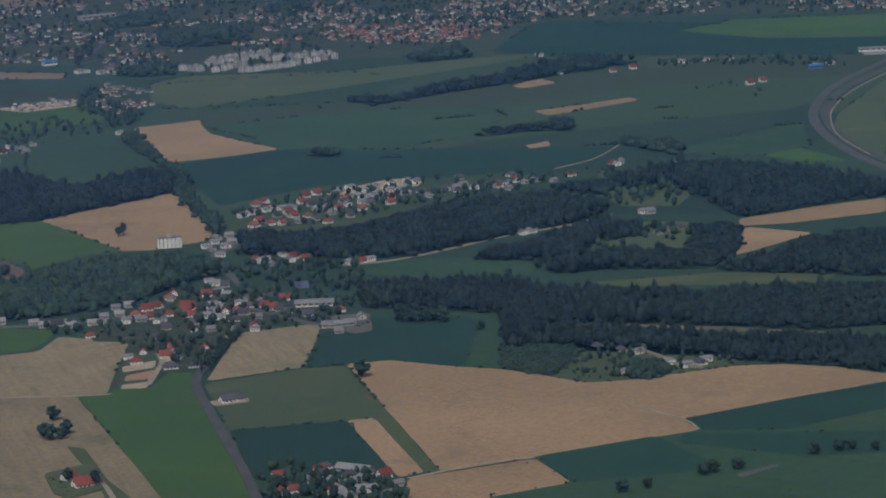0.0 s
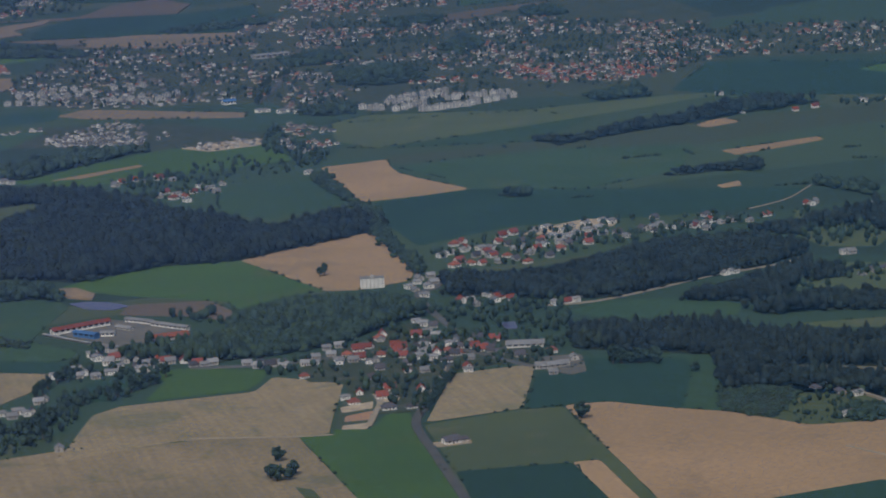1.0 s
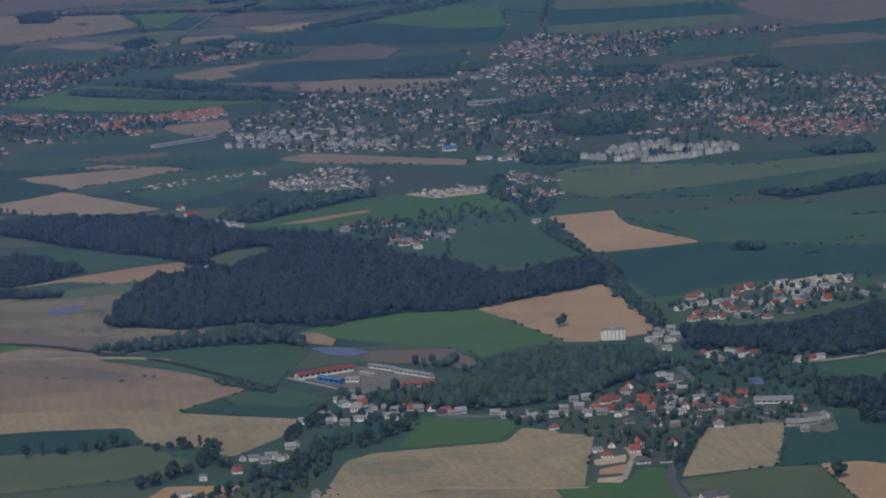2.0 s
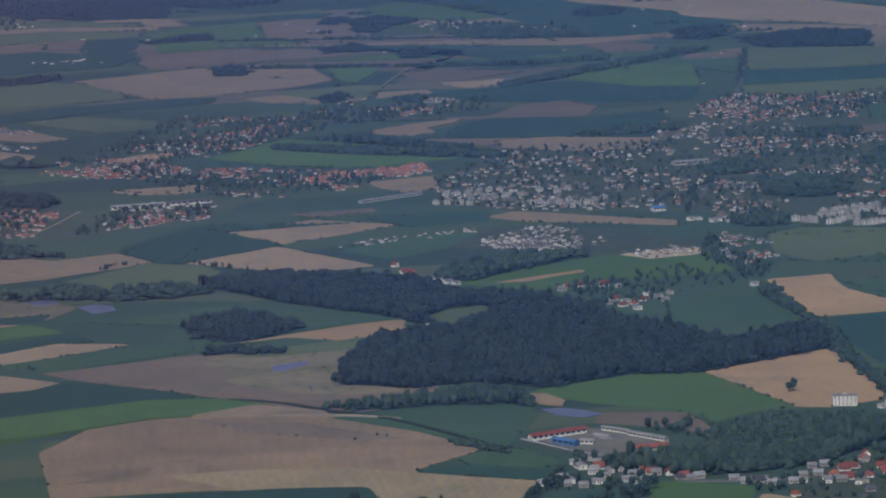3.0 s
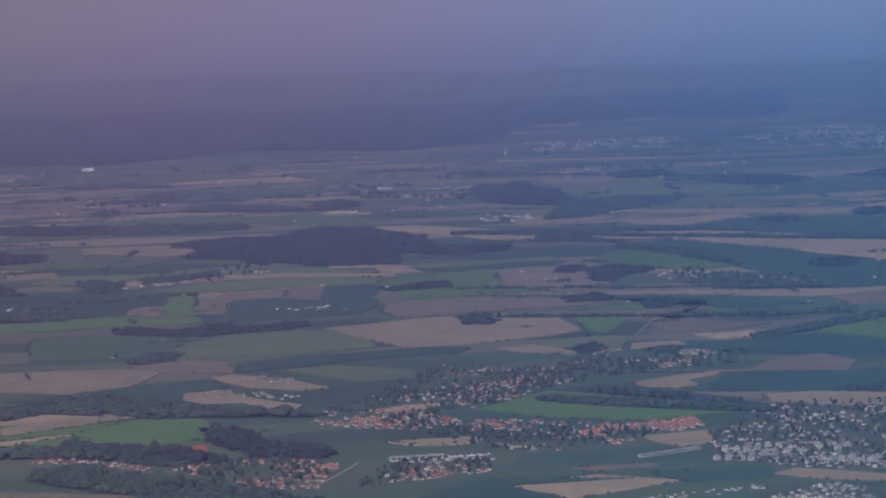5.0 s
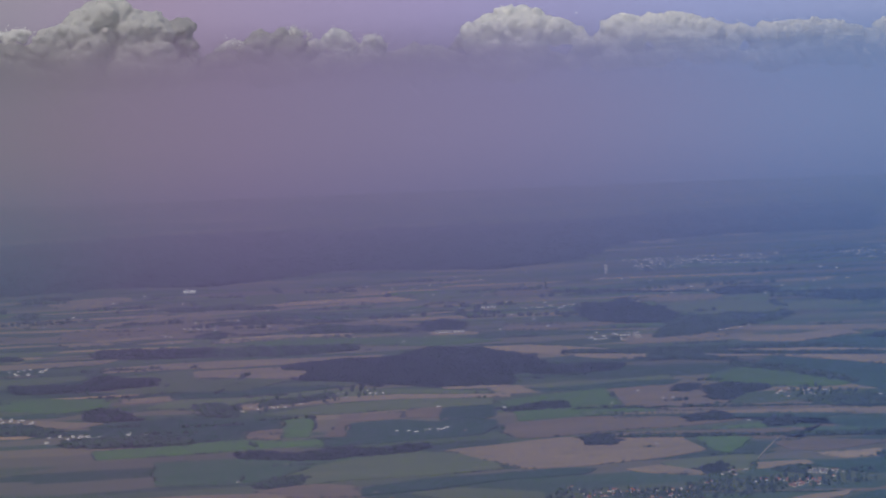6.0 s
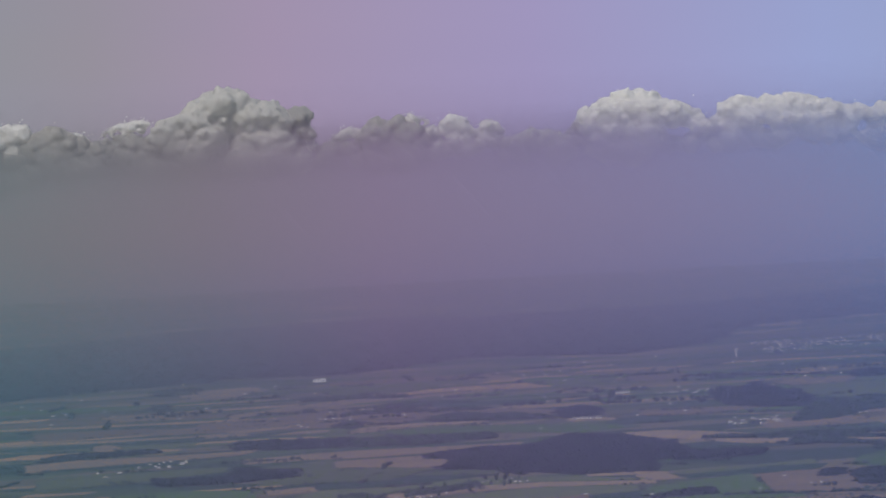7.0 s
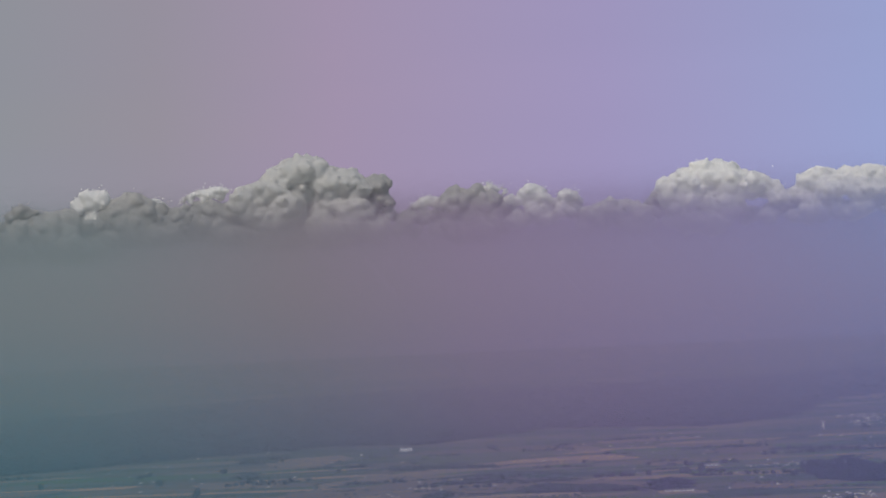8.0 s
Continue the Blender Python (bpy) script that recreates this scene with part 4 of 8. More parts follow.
strip("road", "motorway carriageway", M["asphalt"], 2.0, [(387.9, 515.8), (390.4, 530.3), (394.0, 548.0), (401.1, 570.2), (410.9, 591.9), (425.0, 612.9), (441.1, 631.0), (465.4, 652.1), (486.3, 667.9)])
strip("road", "motorway carriageway", M["asphalt"], 2.0, [(393.7, 525.1), (395.1, 537.8), (398.2, 553.0), (404.2, 571.1), (412.9, 590.1), (423.8, 606.7), (437.7, 622.9), (458.8, 641.3), (478.1, 655.0)])
strip("road", "pale motorway edge", M["track"], 0.35, [(395.5, 544.2), (402.3, 567.3), (412.8, 588.2), (422.1, 602.0), (436.5, 618.5), (455.1, 635.3)])
far_strips("narrow %s strip field in the far plain", [(111, 2306), (460, 2165), (599, 2123), (834, 1996), (700, 1678), (510, 1707), (468, 1708), (395, 1727), (253, 1758), (85, 1829)], 90, 150, 26)
far_strips("narrow %s strip field in the haze", [(-72, 2213), (179, 2250), (390, 2379), (633, 2473), (936, 2685), (735, 2136), (463, 1890), (215, 1743), (-65, 1730)], 70, 260, 60)
far_strips("narrow %s strip field beside hedges", [(-38, 1823), (103, 1769), (177, 1613), (136, 1311), (-39, 1378)], 26, 110, 22)
wood("broadleaf_wood", "broadleaf copse", M["leaf"], [(170.1, 577.4), (176.8, 578.9), (189.5, 579.5), (200.8, 574.8), (201.2, 564.9), (200.0, 568.9), (190.1, 574.5), (178.6, 574.5)], 2.2, 3.4)
wood("pine_wood", "dense dark pine forest", M["pine"], [(260.0, 527.0), (265.4, 542.6), (271.9, 534.0), (288.5, 537.6), (311.9, 547.3), (326.5, 546.5), (329.3, 529.0), (326.0, 521.6), (317.9, 517.8), (281.8, 507.8), (271.9, 513.8)], 2.0, 3.6)
slab("meadow", "forest glade with houses", M["meadow"], [(304.5, 486.7), (314.7, 500.5), (328.2, 509.5), (335.2, 503.8), (324.2, 483.4), (311.3, 481.3)], "meadow")
wood("pine_wood", "dense dark forest", M["pine"], [(290.8, 497.5), (302.0, 503.0), (319.9, 510.5), (323.7, 501.9), (321.3, 498.4), (311.6, 498.5), (302.6, 487.0)], 2.0, 3.6)
wood("pine_wood", "dense dark forest", M["pine"], [(297.8, 477.2), (305.6, 484.4), (313.4, 483.1), (321.4, 479.1), (331.1, 495.9), (336.4, 491.6), (329.9, 478.1), (318.3, 466.9), (295.6, 483.4)], 2.0, 3.6)
wood("pine_wood", "dense dark pine forest", M["pine"], [(259.0, 473.8), (264.6, 484.2), (284.0, 471.8), (291.2, 457.9), (305.4, 446.8), (331.6, 434.6), (337.1, 431.4), (324.3, 411.3), (309.6, 416.1), (299.9, 426.3), (276.9, 445.2), (268.2, 439.0), (275.4, 456.1)], 1.9, 3.6)
slab("marsh", "brown felled strip through the forest", M["marsh"], [(276.0, 444.4), (286.3, 437.1), (298.9, 424.6), (308.7, 412.9), (307.4, 411.5), (298.0, 422.9), (285.6, 435.6), (275.5, 443.3)], "marsh")
wood("pine_wood", "dense dark pine forest edge", M["pine"], [(265.4, 433.0), (270.4, 431.7), (279.6, 423.9), (291.5, 411.1), (300.9, 401.3), (314.9, 396.3), (306.6, 383.2), (302.4, 387.1), (298.6, 394.3), (294.3, 399.7), (289.2, 407.0), (286.6, 419.5), (278.9, 431.9)], 1.9, 3.4)
wood("pine_wood", "dense dark forest", M["pine"], [(329.5, 547.9), (345.8, 549.8), (357.8, 551.8), (367.0, 546.4), (376.7, 531.4), (377.3, 508.9), (379.3, 498.3), (382.6, 503.6), (375.4, 505.9), (344.0, 503.4), (349.6, 523.8), (348.7, 539.6), (345.2, 546.4), (334.7, 539.9)], 2.2, 3.6)
wood("pine_wood", "dense dark forest", M["pine"], [(319.0, 463.4), (319.9, 463.9), (340.5, 471.9), (355.2, 472.9), (361.9, 470.7), (342.6, 440.3), (337.1, 443.5), (331.7, 450.0)], 2.0, 3.6)
wood("pine_wood", "long strip of pine wood", M["pine"], [(344.7, 680.8), (352.6, 677.4), (388.3, 690.9), (407.6, 697.6), (418.8, 690.7), (406.8, 687.4), (346.6, 673.1)], 2.6, 3.6)
wood("broadleaf_wood", "broadleaf park wood", M["leaf"], [(215.0, 514.2), (221.0, 527.0), (237.8, 532.2), (249.0, 526.4), (250.2, 513.1), (243.2, 511.1), (230.7, 503.7), (219.4, 498.7), (203.8, 500.0), (208.2, 513.8)], 2.2, 3.6)
GLADE = [(206.4, 650.6), (212.3, 665.6), (218.8, 672.4), (226.7, 673.9), (226.7, 664.5), (219.3, 655.3), (212.1, 647.8)]
wood("pine_wood", "large dark forest", M["pine"], [(176.1, 601.9), (183.4, 623.8), (192.7, 639.8), (210.9, 651.1), (205.4, 670.5), (191.4, 696.4), (179.3, 731.0), (178.9, 728.4), (196.0, 731.0), (201.7, 717.7), (223.2, 689.5), (238.7, 674.6), (243.4, 658.6), (250.1, 621.8), (257.3, 609.4), (272.6, 614.9), (277.3, 611.8), (275.2, 598.2), (272.6, 596.2), (259.2, 590.4), (240.5, 583.0), (226.4, 587.1), (209.2, 581.5), (199.8, 593.7), (187.4, 591.8)], 2.3, 3.8, 1, GLADE)
slab("meadow", "brownish glade in a large forest", M["meadow"], GLADE, "meadow")
wood("pine_wood", "dark forest tongue", M["pine"], [(179.2, 726.6), (185.6, 729.0), (198.4, 733.2), (218.5, 720.9), (227.1, 694.5), (212.4, 671.7), (202.7, 680.5), (193.7, 697.0)], 2.4, 3.6)
wood("broadleaf_wood", "belt of trees", M["leaf"], [(166.8, 579.6), (168.4, 579.4), (184.0, 579.1), (201.6, 577.7), (201.8, 568.1), (200.1, 569.6), (180.6, 578.5)], 2.0, 3.2)
wood("broadleaf_wood", "tall hedgerow belt", M["leaf"], [(285.3, 663.8), (288.2, 665.4), (282.2, 632.9), (280.1, 614.2), (271.4, 586.0), (266.5, 558.1), (262.2, 546.8), (264.5, 556.8), (271.2, 591.3), (279.6, 620.5)], 1.8, 2.8)
wood("broadleaf_wood", "broadleaf wood beside the village", M["leaf"], [(211.8, 504.5), (220.7, 525.9), (236.1, 536.6), (243.2, 528.2), (251.3, 517.5), (252.0, 519.4), (241.5, 509.2), (229.8, 500.5), (215.2, 498.0), (199.1, 507.4), (195.8, 508.8), (201.8, 509.3)], 2.1, 3.6)
wood("pine_wood", "oval wood in the fields", M["pine"], [(163.5, 673.2), (164.8, 674.5), (175.9, 680.5), (182.1, 667.4), (185.3, 666.2), (177.4, 659.0), (167.2, 655.4)], 2.4, 3.4)
wood("broadleaf_wood", "small copse", M["leaf"], [(165.2, 647.4), (169.5, 646.1), (174.8, 640.0), (173.5, 639.8), (168.1, 641.1)], 2.2, 2.6)
wood("pine_wood", "strip of dark wood", M["pine"], [(348.0, 615.8), (357.7, 615.9), (363.9, 611.3), (366.2, 615.3), (351.0, 621.1)], 2.6, 3.2)
wood("broadleaf_wood", "clump of trees in a field", M["leaf"], [(309.2, 618.0), (309.3, 614.7), (313.2, 613.1), (313.9, 614.8)], 2.4, 3.0)
wood("broadleaf_wood", "trees around houses", M["leaf"], [(363.6, 586.7), (366.9, 590.5), (367.9, 585.0), (366.3, 580.9)], 2.4, 3.0)
wood("broadleaf_wood", "trees at a field corner", M["leaf"], [(365.7, 578.7), (369.3, 582.8), (370.7, 577.1), (366.9, 568.9)], 2.4, 3.2)
wood("broadleaf_wood", "wooded gardens", M["leaf"], [(229.3, 715.9), (238.4, 724.2), (258.0, 735.9), (269.1, 728.2), (266.8, 729.6), (252.7, 719.3), (234.7, 707.6)], 2.6, 3.2)
wood("broadleaf_wood", "trees by the town", M["leaf"], [(318.2, 761.0), (321.3, 767.0), (331.6, 763.1), (328.8, 753.3), (320.8, 754.5)], 2.6, 3.0)
wood("pine_wood", "dark wood", M["pine"], [(151, 925), (154, 945), (161, 941), (161, 914), (176, 894), (172.4, 877.1), (157.0, 884.6)], 3.0, 3.6)
wood("broadleaf_wood", "riverside trees", M["leaf"], [(95.1, 863.3), (97.2, 880.0), (125.4, 855.2), (143.3, 819.9), (157.6, 788.1), (159.7, 792.1), (137.7, 790.8), (123.4, 785.2), (116.2, 766.0), (114.1, 784.9), (116.6, 827.0)], 2.8, 3.4)
wood("broadleaf_wood", "belt of trees by the marsh", M["leaf"], [(115.6, 751.2), (123.4, 748.1), (139.5, 727.3), (152.6, 740.8), (154.6, 727.2), (172.5, 727.5), (177.9, 718.9), (162.0, 716.0), (146.9, 726.8), (130.4, 738.4)], 2.8, 3.2)
wood("pine_wood", "dark wood", M["pine"], [(110, 913), (112, 924), (138, 905), (147.1, 879.8), (130.2, 885.8)], 3.5, 4.0)
wood("pine_wood", "vast far forest under haze", M["pine"], [(-108, 2253), (-128, 2952), (173, 3256), (353, 3438), (531, 3475), (666, 3390), (866, 3389), (1173, 3582), (1243, 3525), (1014, 2898), (905, 2951), (774, 2861), (668, 2603), (587, 2515), (477, 2616), (364, 2466), (287, 2510)], 12, 7.0)
wood("broadleaf_wood", "dark trees behind a village", M["leaf"], [(118, 1018), (119, 1032), (155, 998), (189, 966), (168, 975)], 4.5, 4.0)
slab("meadow", "garden plot of a farmhouse", M["meadow"], [(183.1, 401.4), (189.3, 403.1), (187.4, 389.6), (181.9, 387.7), (181.2, 391.5)], "meadow")
strip("road", "pale track across fields", M["track"], 0.35, [(320, 1094), (348, 1157), (374, 1214)])
wood("broadleaf_wood", "dark trees behind a village", M["leaf"], [(116, 1017), (139, 1015), (158, 1010), (173, 981), (170, 972), (147, 980), (115, 1008)], 3.6, 2.8)
wood("broadleaf_wood", "dark hedge beside a green field", M["leaf"], [(284, 974), (303, 947), (312, 931), (314, 926), (312, 931), (294, 956), (284, 975)], 3.2, 2.2)
wood("pine_wood", "dark oval wood", M["pine"], [(95.9, 749.1), (104.8, 740.9), (105.3, 737.9), (94.3, 737.6)], 3.0, 2.8)
wood("pine_wood", "dark grove on a dry slope", M["pine"], [(162.0, 648.0), (174.3, 638.7), (174.4, 639.0), (161.0, 644.1)], 2.6, 2.6)
wood("pine_wood", "dark wood on a slope", M["pine"], [(167.6, 681.8), (179.0, 682.6), (185.1, 667.7), (185.2, 665.4), (173.9, 660.7), (163.4, 662.3)], 2.6, 3.0)
wood("broadleaf_wood", "dark wood behind a village", M["leaf"], [(73, 924), (109, 919), (114, 938), (118, 923), (132, 900), (135.2, 886.2), (132.6, 877.2), (115, 901), (99, 911), (72, 917)], 3.0, 2.8)
wood("broadleaf_wood", "dark wood by a village", M["leaf"], [(99.3, 871.7), (107.5, 888.4), (113.9, 877.7), (114.1, 867.0), (100.4, 866.0)], 3.0, 2.6)

# the plain beyond the town, field by field
slab("straw_field", "tan strip beside a far wood", M["straw"], [(183, 1708), (218, 1719), (244, 1719), (274, 1711), (302, 1705), (326, 1702), (320, 1683), (298, 1685), (272, 1673), (239, 1670), (213, 1680), (180, 1677)], "dry field")
slab("straw_field", "tan field at a far wood", M["straw"], [(221, 1658), (246, 1657), (268, 1655), (261, 1634), (276, 1620), (267, 1602), (260, 1584), (234, 1597), (215, 1617)], "dry field")
slab("meadow", "olive pasture at a far wood", M["meadow"], [(181, 1644), (223, 1669), (215, 1614), (240, 1589), (222, 1556), (194, 1539), (169, 1541)], "meadow")
slab("stubble_field", "pale tan field at a wood edge", M["stubble_far"], [(309, 1503), (318, 1512), (335, 1507), (337, 1495), (335, 1475), (324, 1469), (305, 1477)], "stubble field")
slab("straw_field", "tan field tip", M["straw"], [(323, 1466), (338, 1474), (336, 1434), (318, 1432)], "dry field")
slab("beet_field", "dark green strip field", M["beet"], [(172, 1526), (193, 1533), (224, 1548), (251, 1534), (275, 1518), (250, 1509), (220, 1495), (190, 1504), (169, 1501)], "beet field")
slab("meadow", "olive strip of pasture", M["meadow"], [(169, 1462), (189, 1498), (219, 1486), (247, 1505), (274, 1501), (302, 1476), (325, 1441), (282, 1462), (249, 1470), (219, 1469), (194, 1434)], "meadow")
slab("straw_field", "tan strip along a lane", M["straw"], [(201, 1439), (223, 1466), (248, 1464), (282, 1462), (323, 1432), (320, 1418), (278, 1441), (244, 1441), (213, 1429)], "dry field")
slab("meadow", "olive meadow strip", M["meadow"], [(210, 1400), (241, 1429), (277, 1436), (312, 1416), (306, 1389), (267, 1389), (238, 1383)], "meadow")
slab("fallow_field", "brown plot", M["fallow"], [(264, 1376), (271, 1386), (285, 1393), (274, 1344), (259, 1347)], "fallow field")
slab("beet_field", "dark blue-green field", M["beet"], [(283, 1385), (305, 1386), (294, 1337), (274, 1308), (270, 1334)], "beet field")
slab("fallow_field", "pinkish brown strip", M["fallow"], [(238, 1377), (265, 1376), (258, 1348), (232, 1347)], "fallow field")
slab("fallow_field", "brown wedge", M["fallow"], [(230, 1337), (236, 1350), (223, 1288), (215, 1291)], "fallow field")
slab("fallow_field", "brown plot beside a farm", M["fallow"], [(192, 1325), (201, 1338), (208, 1332), (199, 1293), (186, 1301)], "fallow field")
slab("grass_field", "green plot", M["grass"], [(215, 1374), (227, 1378), (223, 1347), (210, 1294), (200, 1297)], "grass field")
slab("beet_field", "dark green field", M["beet"], [(138, 1393), (177, 1409), (196, 1383), (214, 1378), (207, 1335), (191, 1331), (182, 1292), (163, 1304), (128, 1304)], "beet field")
slab("grass_field", "green pasture strip", M["grass"], [(126, 1286), (157, 1292), (184, 1299), (198, 1283), (214, 1284), (214, 1259), (184, 1260), (156, 1255), (123, 1255)], "grass field")
slab("beet_field", "dark field behind farms", M["beet"], [(212, 1283), (223, 1284), (235, 1340), (254, 1345), (270, 1324), (290, 1322), (285, 1296), (271, 1265), (230, 1255), (208, 1253)], "beet field")
slab("crop_field", "teal field before a hedge", M["crop"], [(141, 1232), (173, 1227), (199, 1203), (218, 1215), (227, 1210), (210, 1206), (193, 1189), (166, 1147), (131, 1154)], "crop field")
slab("meadow", "wide green meadow", M["meadow"], [(166, 1142), (193, 1189), (210, 1206), (233, 1220), (246, 1203), (251, 1169), (249, 1141), (224, 1135), (190, 1136), (168, 1124)], "meadow")
slab("fallow_field", "broad brown field", M["fallow"], [(279, 1268), (290, 1301), (319, 1310), (363, 1300), (389, 1295), (407, 1319), (387, 1274), (374, 1260), (343, 1248), (322, 1250), (288, 1238), (278, 1244)], "fallow field")
slab("straw_field", "broad pale tan field", M["straw"], [(244, 1214), (263, 1221), (287, 1233), (322, 1235), (333, 1218), (327, 1161), (311, 1148), (280, 1136), (256, 1135), (250, 1166)], "dry field")
slab("grass_field", "green triangle of farmland", M["grass"], [(340, 1229), (369, 1243), (380, 1246), (369, 1222), (331, 1146), (329, 1160)], "grass field")
slab("meadow", "light green plot by a track", M["meadow"], [(300, 1129), (316, 1137), (335, 1141), (337, 1132), (315, 1082), (299, 1091)], "meadow")
slab("straw_field", "tan field end behind a village", M["straw"], [(284, 1117), (298, 1124), (305, 1098), (303, 1085), (289, 1099)], "dry field")
slab("fallow_field", "brown field between woods", M["fallow"], [(366, 1427), (388, 1433), (404, 1416), (409, 1374), (380, 1312), (361, 1310), (352, 1354)], "fallow field")
slab("grass_field", "green pasture with a wood strip", M["grass"], [(310, 1398), (332, 1416), (366, 1434), (350, 1355), (356, 1316), (319, 1310), (296, 1308), (305, 1353)], "grass field")
slab("meadow", "long light green strip", M["meadow"], [(341, 1468), (387, 1476), (410, 1483), (406, 1464), (375, 1449), (341, 1454)], "meadow")
slab("beet_field", "long dark strip", M["beet"], [(339, 1448), (383, 1461), (408, 1456), (396, 1435), (360, 1431), (337, 1430)], "beet field")
slab("stubble_field", "long pale tan field", M["stubble_far"], [(444, 1605), (472, 1618), (503, 1611), (534, 1571), (560, 1523), (583, 1439), (605, 1382), (617, 1321), (578, 1236), (560, 1279), (540, 1307), (529, 1342), (534, 1374), (517, 1441), (501, 1514), (483, 1564), (463, 1571)], "stubble field")
slab("beet_field", "wide dark blue-green field", M["beet"], [(481, 1556), (499, 1508), (514, 1435), (532, 1369), (527, 1337), (538, 1302), (529, 1279), (506, 1290), (490, 1259), (469, 1274), (464, 1328), (462, 1380), (467, 1468), (462, 1521)], "beet field")
slab("straw_field", "narrow pale strips beside a wood", M["straw"], [(529, 1292), (555, 1267), (575, 1239), (554, 1194), (538, 1229), (521, 1260)], "dry field")
slab("crop_field", "green field before a lane", M["crop"], [(444, 1205), (474, 1206), (483, 1168), (456, 1102), (450, 1135), (342, 1234)], "crop field")
slab("fallow_field", "brown strip", M["fallow"], [(464, 1181), (487, 1176), (479, 1155), (458, 1159)], "fallow field")
wood("pine_wood", "dark wood by a lane", M["pine"], [(498, 1271), (508, 1285), (521, 1285), (510, 1247), (497, 1236), (487, 1240)], 3.3, 2.5)
wood("pine_wood", "dark wood by a lane", M["pine"], [(508, 1228), (524, 1234), (541, 1239), (557, 1222), (534, 1170), (500, 1188)], 3.3, 2.5)
slab("grass_field", "green field behind hedges", M["grass"], [(430, 1481), (450, 1501), (462, 1463), (466, 1410), (461, 1386), (441, 1382), (422, 1418), (414, 1444)], "grass field")
slab("straw_field", "tan field in the plain", M["straw"], [(506, 1684), (535, 1688), (574, 1711), (570, 1672), (524, 1637), (502, 1659)], "dry field")
slab("straw_field", "pale strip in the plain", M["straw"], [(446, 1813), (635, 1707), (690, 1686), (667, 1630), (638, 1673), (599, 1676)], "dry field")
slab("stubble_field", "pale tan strip in the plain", M["stubble_far"], [(642, 1718), (683, 1748), (717, 1750), (688, 1710), (646, 1703)], "stubble field")
slab("beet_field", "dark blue-green field", M["beet"], [(523, 1624), (572, 1661), (617, 1627), (648, 1599), (598, 1451), (569, 1533), (538, 1590)], "beet field")
slab("meadow", "green field in the plain", M["meadow"], [(556, 1997), (602, 2008), (637, 1950), (667, 1953), (652, 1898), (602, 1874), (552, 1864), (539, 1912)], "meadow")
slab("straw_field", "tan strip behind a wood", M["straw"], [(455, 1728), (477, 1742), (508, 1740), (510, 1707), (478, 1681), (448, 1679)], "dry field")
slab("stubble_field", "tan field in the plain", M["stubble_far"], [(379, 1719), (404, 1716), (428, 1670), (439, 1616), (432, 1578), (410, 1602), (395, 1657), (379, 1686)], "stubble field")
slab("fallow_field", "long pinkish strip", M["fallow"], [(198, 2008), (261, 2037), (293, 2070), (341, 2031), (376, 1966), (401, 1922), (398, 1890), (363, 1899), (324, 1929), (283, 1960), (252, 1972), (191, 1944)], "fallow field")
slab("fallow_field", "pinkish strip", M["fallow"], [(432, 1880), (462, 1875), (489, 1854), (480, 1826), (447, 1818), (420, 1833)], "fallow field")
slab("stubble_field", "thin pale strip", M["stubble_far"], [(382, 1851), (407, 1832), (401, 1815), (380, 1825)], "stubble field")
slab("stubble_field", "thin tan strip", M["stubble_far"], [(272, 1884), (304, 1893), (344, 1874), (340, 1855), (300, 1864), (269, 1865)], "stubble field")
slab("grass_field", "green strip", M["grass"], [(276, 1850), (327, 1843), (387, 1799), (402, 1757), (367, 1738), (318, 1793), (277, 1803)], "grass field")
slab("straw_field", "tan strip in the haze", M["straw"], [(225, 2072), (273, 2126), (313, 2162), (378, 2159), (413, 2167), (411, 2139), (366, 2133), (313, 2113), (267, 2083), (220, 2026)], "dry field")
slab("straw_field", "tan plot in the haze", M["straw"], [(417, 2334), (438, 2359), (453, 2311), (444, 2267), (416, 2284)], "dry field")
slab("straw_field", "tan strip in the haze", M["straw"], [(466, 2379), (532, 2384), (540, 2359), (507, 2342), (463, 2346)], "dry field")
slab("straw_field", "tan strip in the haze", M["straw"], [(435, 2098), (461, 2098), (456, 2073), (433, 2071)], "dry field")
slab("straw_field", "tan plot in the haze", M["straw"], [(548, 2296), (567, 2306), (555, 2254), (539, 2251)], "dry field")
slab("straw_field", "tan strip in the haze", M["straw"], [(556, 2047), (587, 2080), (616, 2055), (599, 2010), (558, 2003)], "dry field")
slab("straw_field", "pale strip in the haze", M["straw"], [(711, 2026), (760, 2038), (792, 2050), (771, 2005), (719, 1988)], "dry field")
slab("straw_field", "pale strip in the haze", M["straw"], [(596, 2167), (630, 2187), (657, 2188), (623, 2127), (590, 2116)], "dry field")
slab("fallow_field", "brown strip in the haze", M["fallow"], [(510, 2218), (550, 2224), (543, 2164), (507, 2141), (497, 2165)], "fallow field")
slab("meadow", "green strip in the haze", M["meadow"], [(442, 2220), (499, 2236), (493, 2177), (447, 2154)], "meadow")
slab("meadow", "green strip in the haze", M["meadow"], [(314, 2266), (363, 2289), (400, 2240), (355, 2194), (311, 2193)], "meadow")
slab("fallow_field", "light brown field", M["fallow"], [(352, 1147), (354, 1168), (374, 1204), (398, 1236), (410, 1207), (303, 1246), (396, 1153), (365, 1137)], "fallow field")
slab("stubble_field", "pale tan strip", M["stubble_far"], [(355, 1130), (371, 1129), (381, 1132), (373, 1111), (360, 1110)], "stubble field")
slab("beet_field", "dark field", M["beet"], [(401, 1252), (421, 1264), (321, 1315), (435, 1218), (405, 1203), (395, 1214)], "beet field")
slab("fallow_field", "pinkish field beside a village", M["fallow"], [(418, 1289), (430, 1305), (332, 1360), (448, 1259), (428, 1258), (411, 1262)], "fallow field")
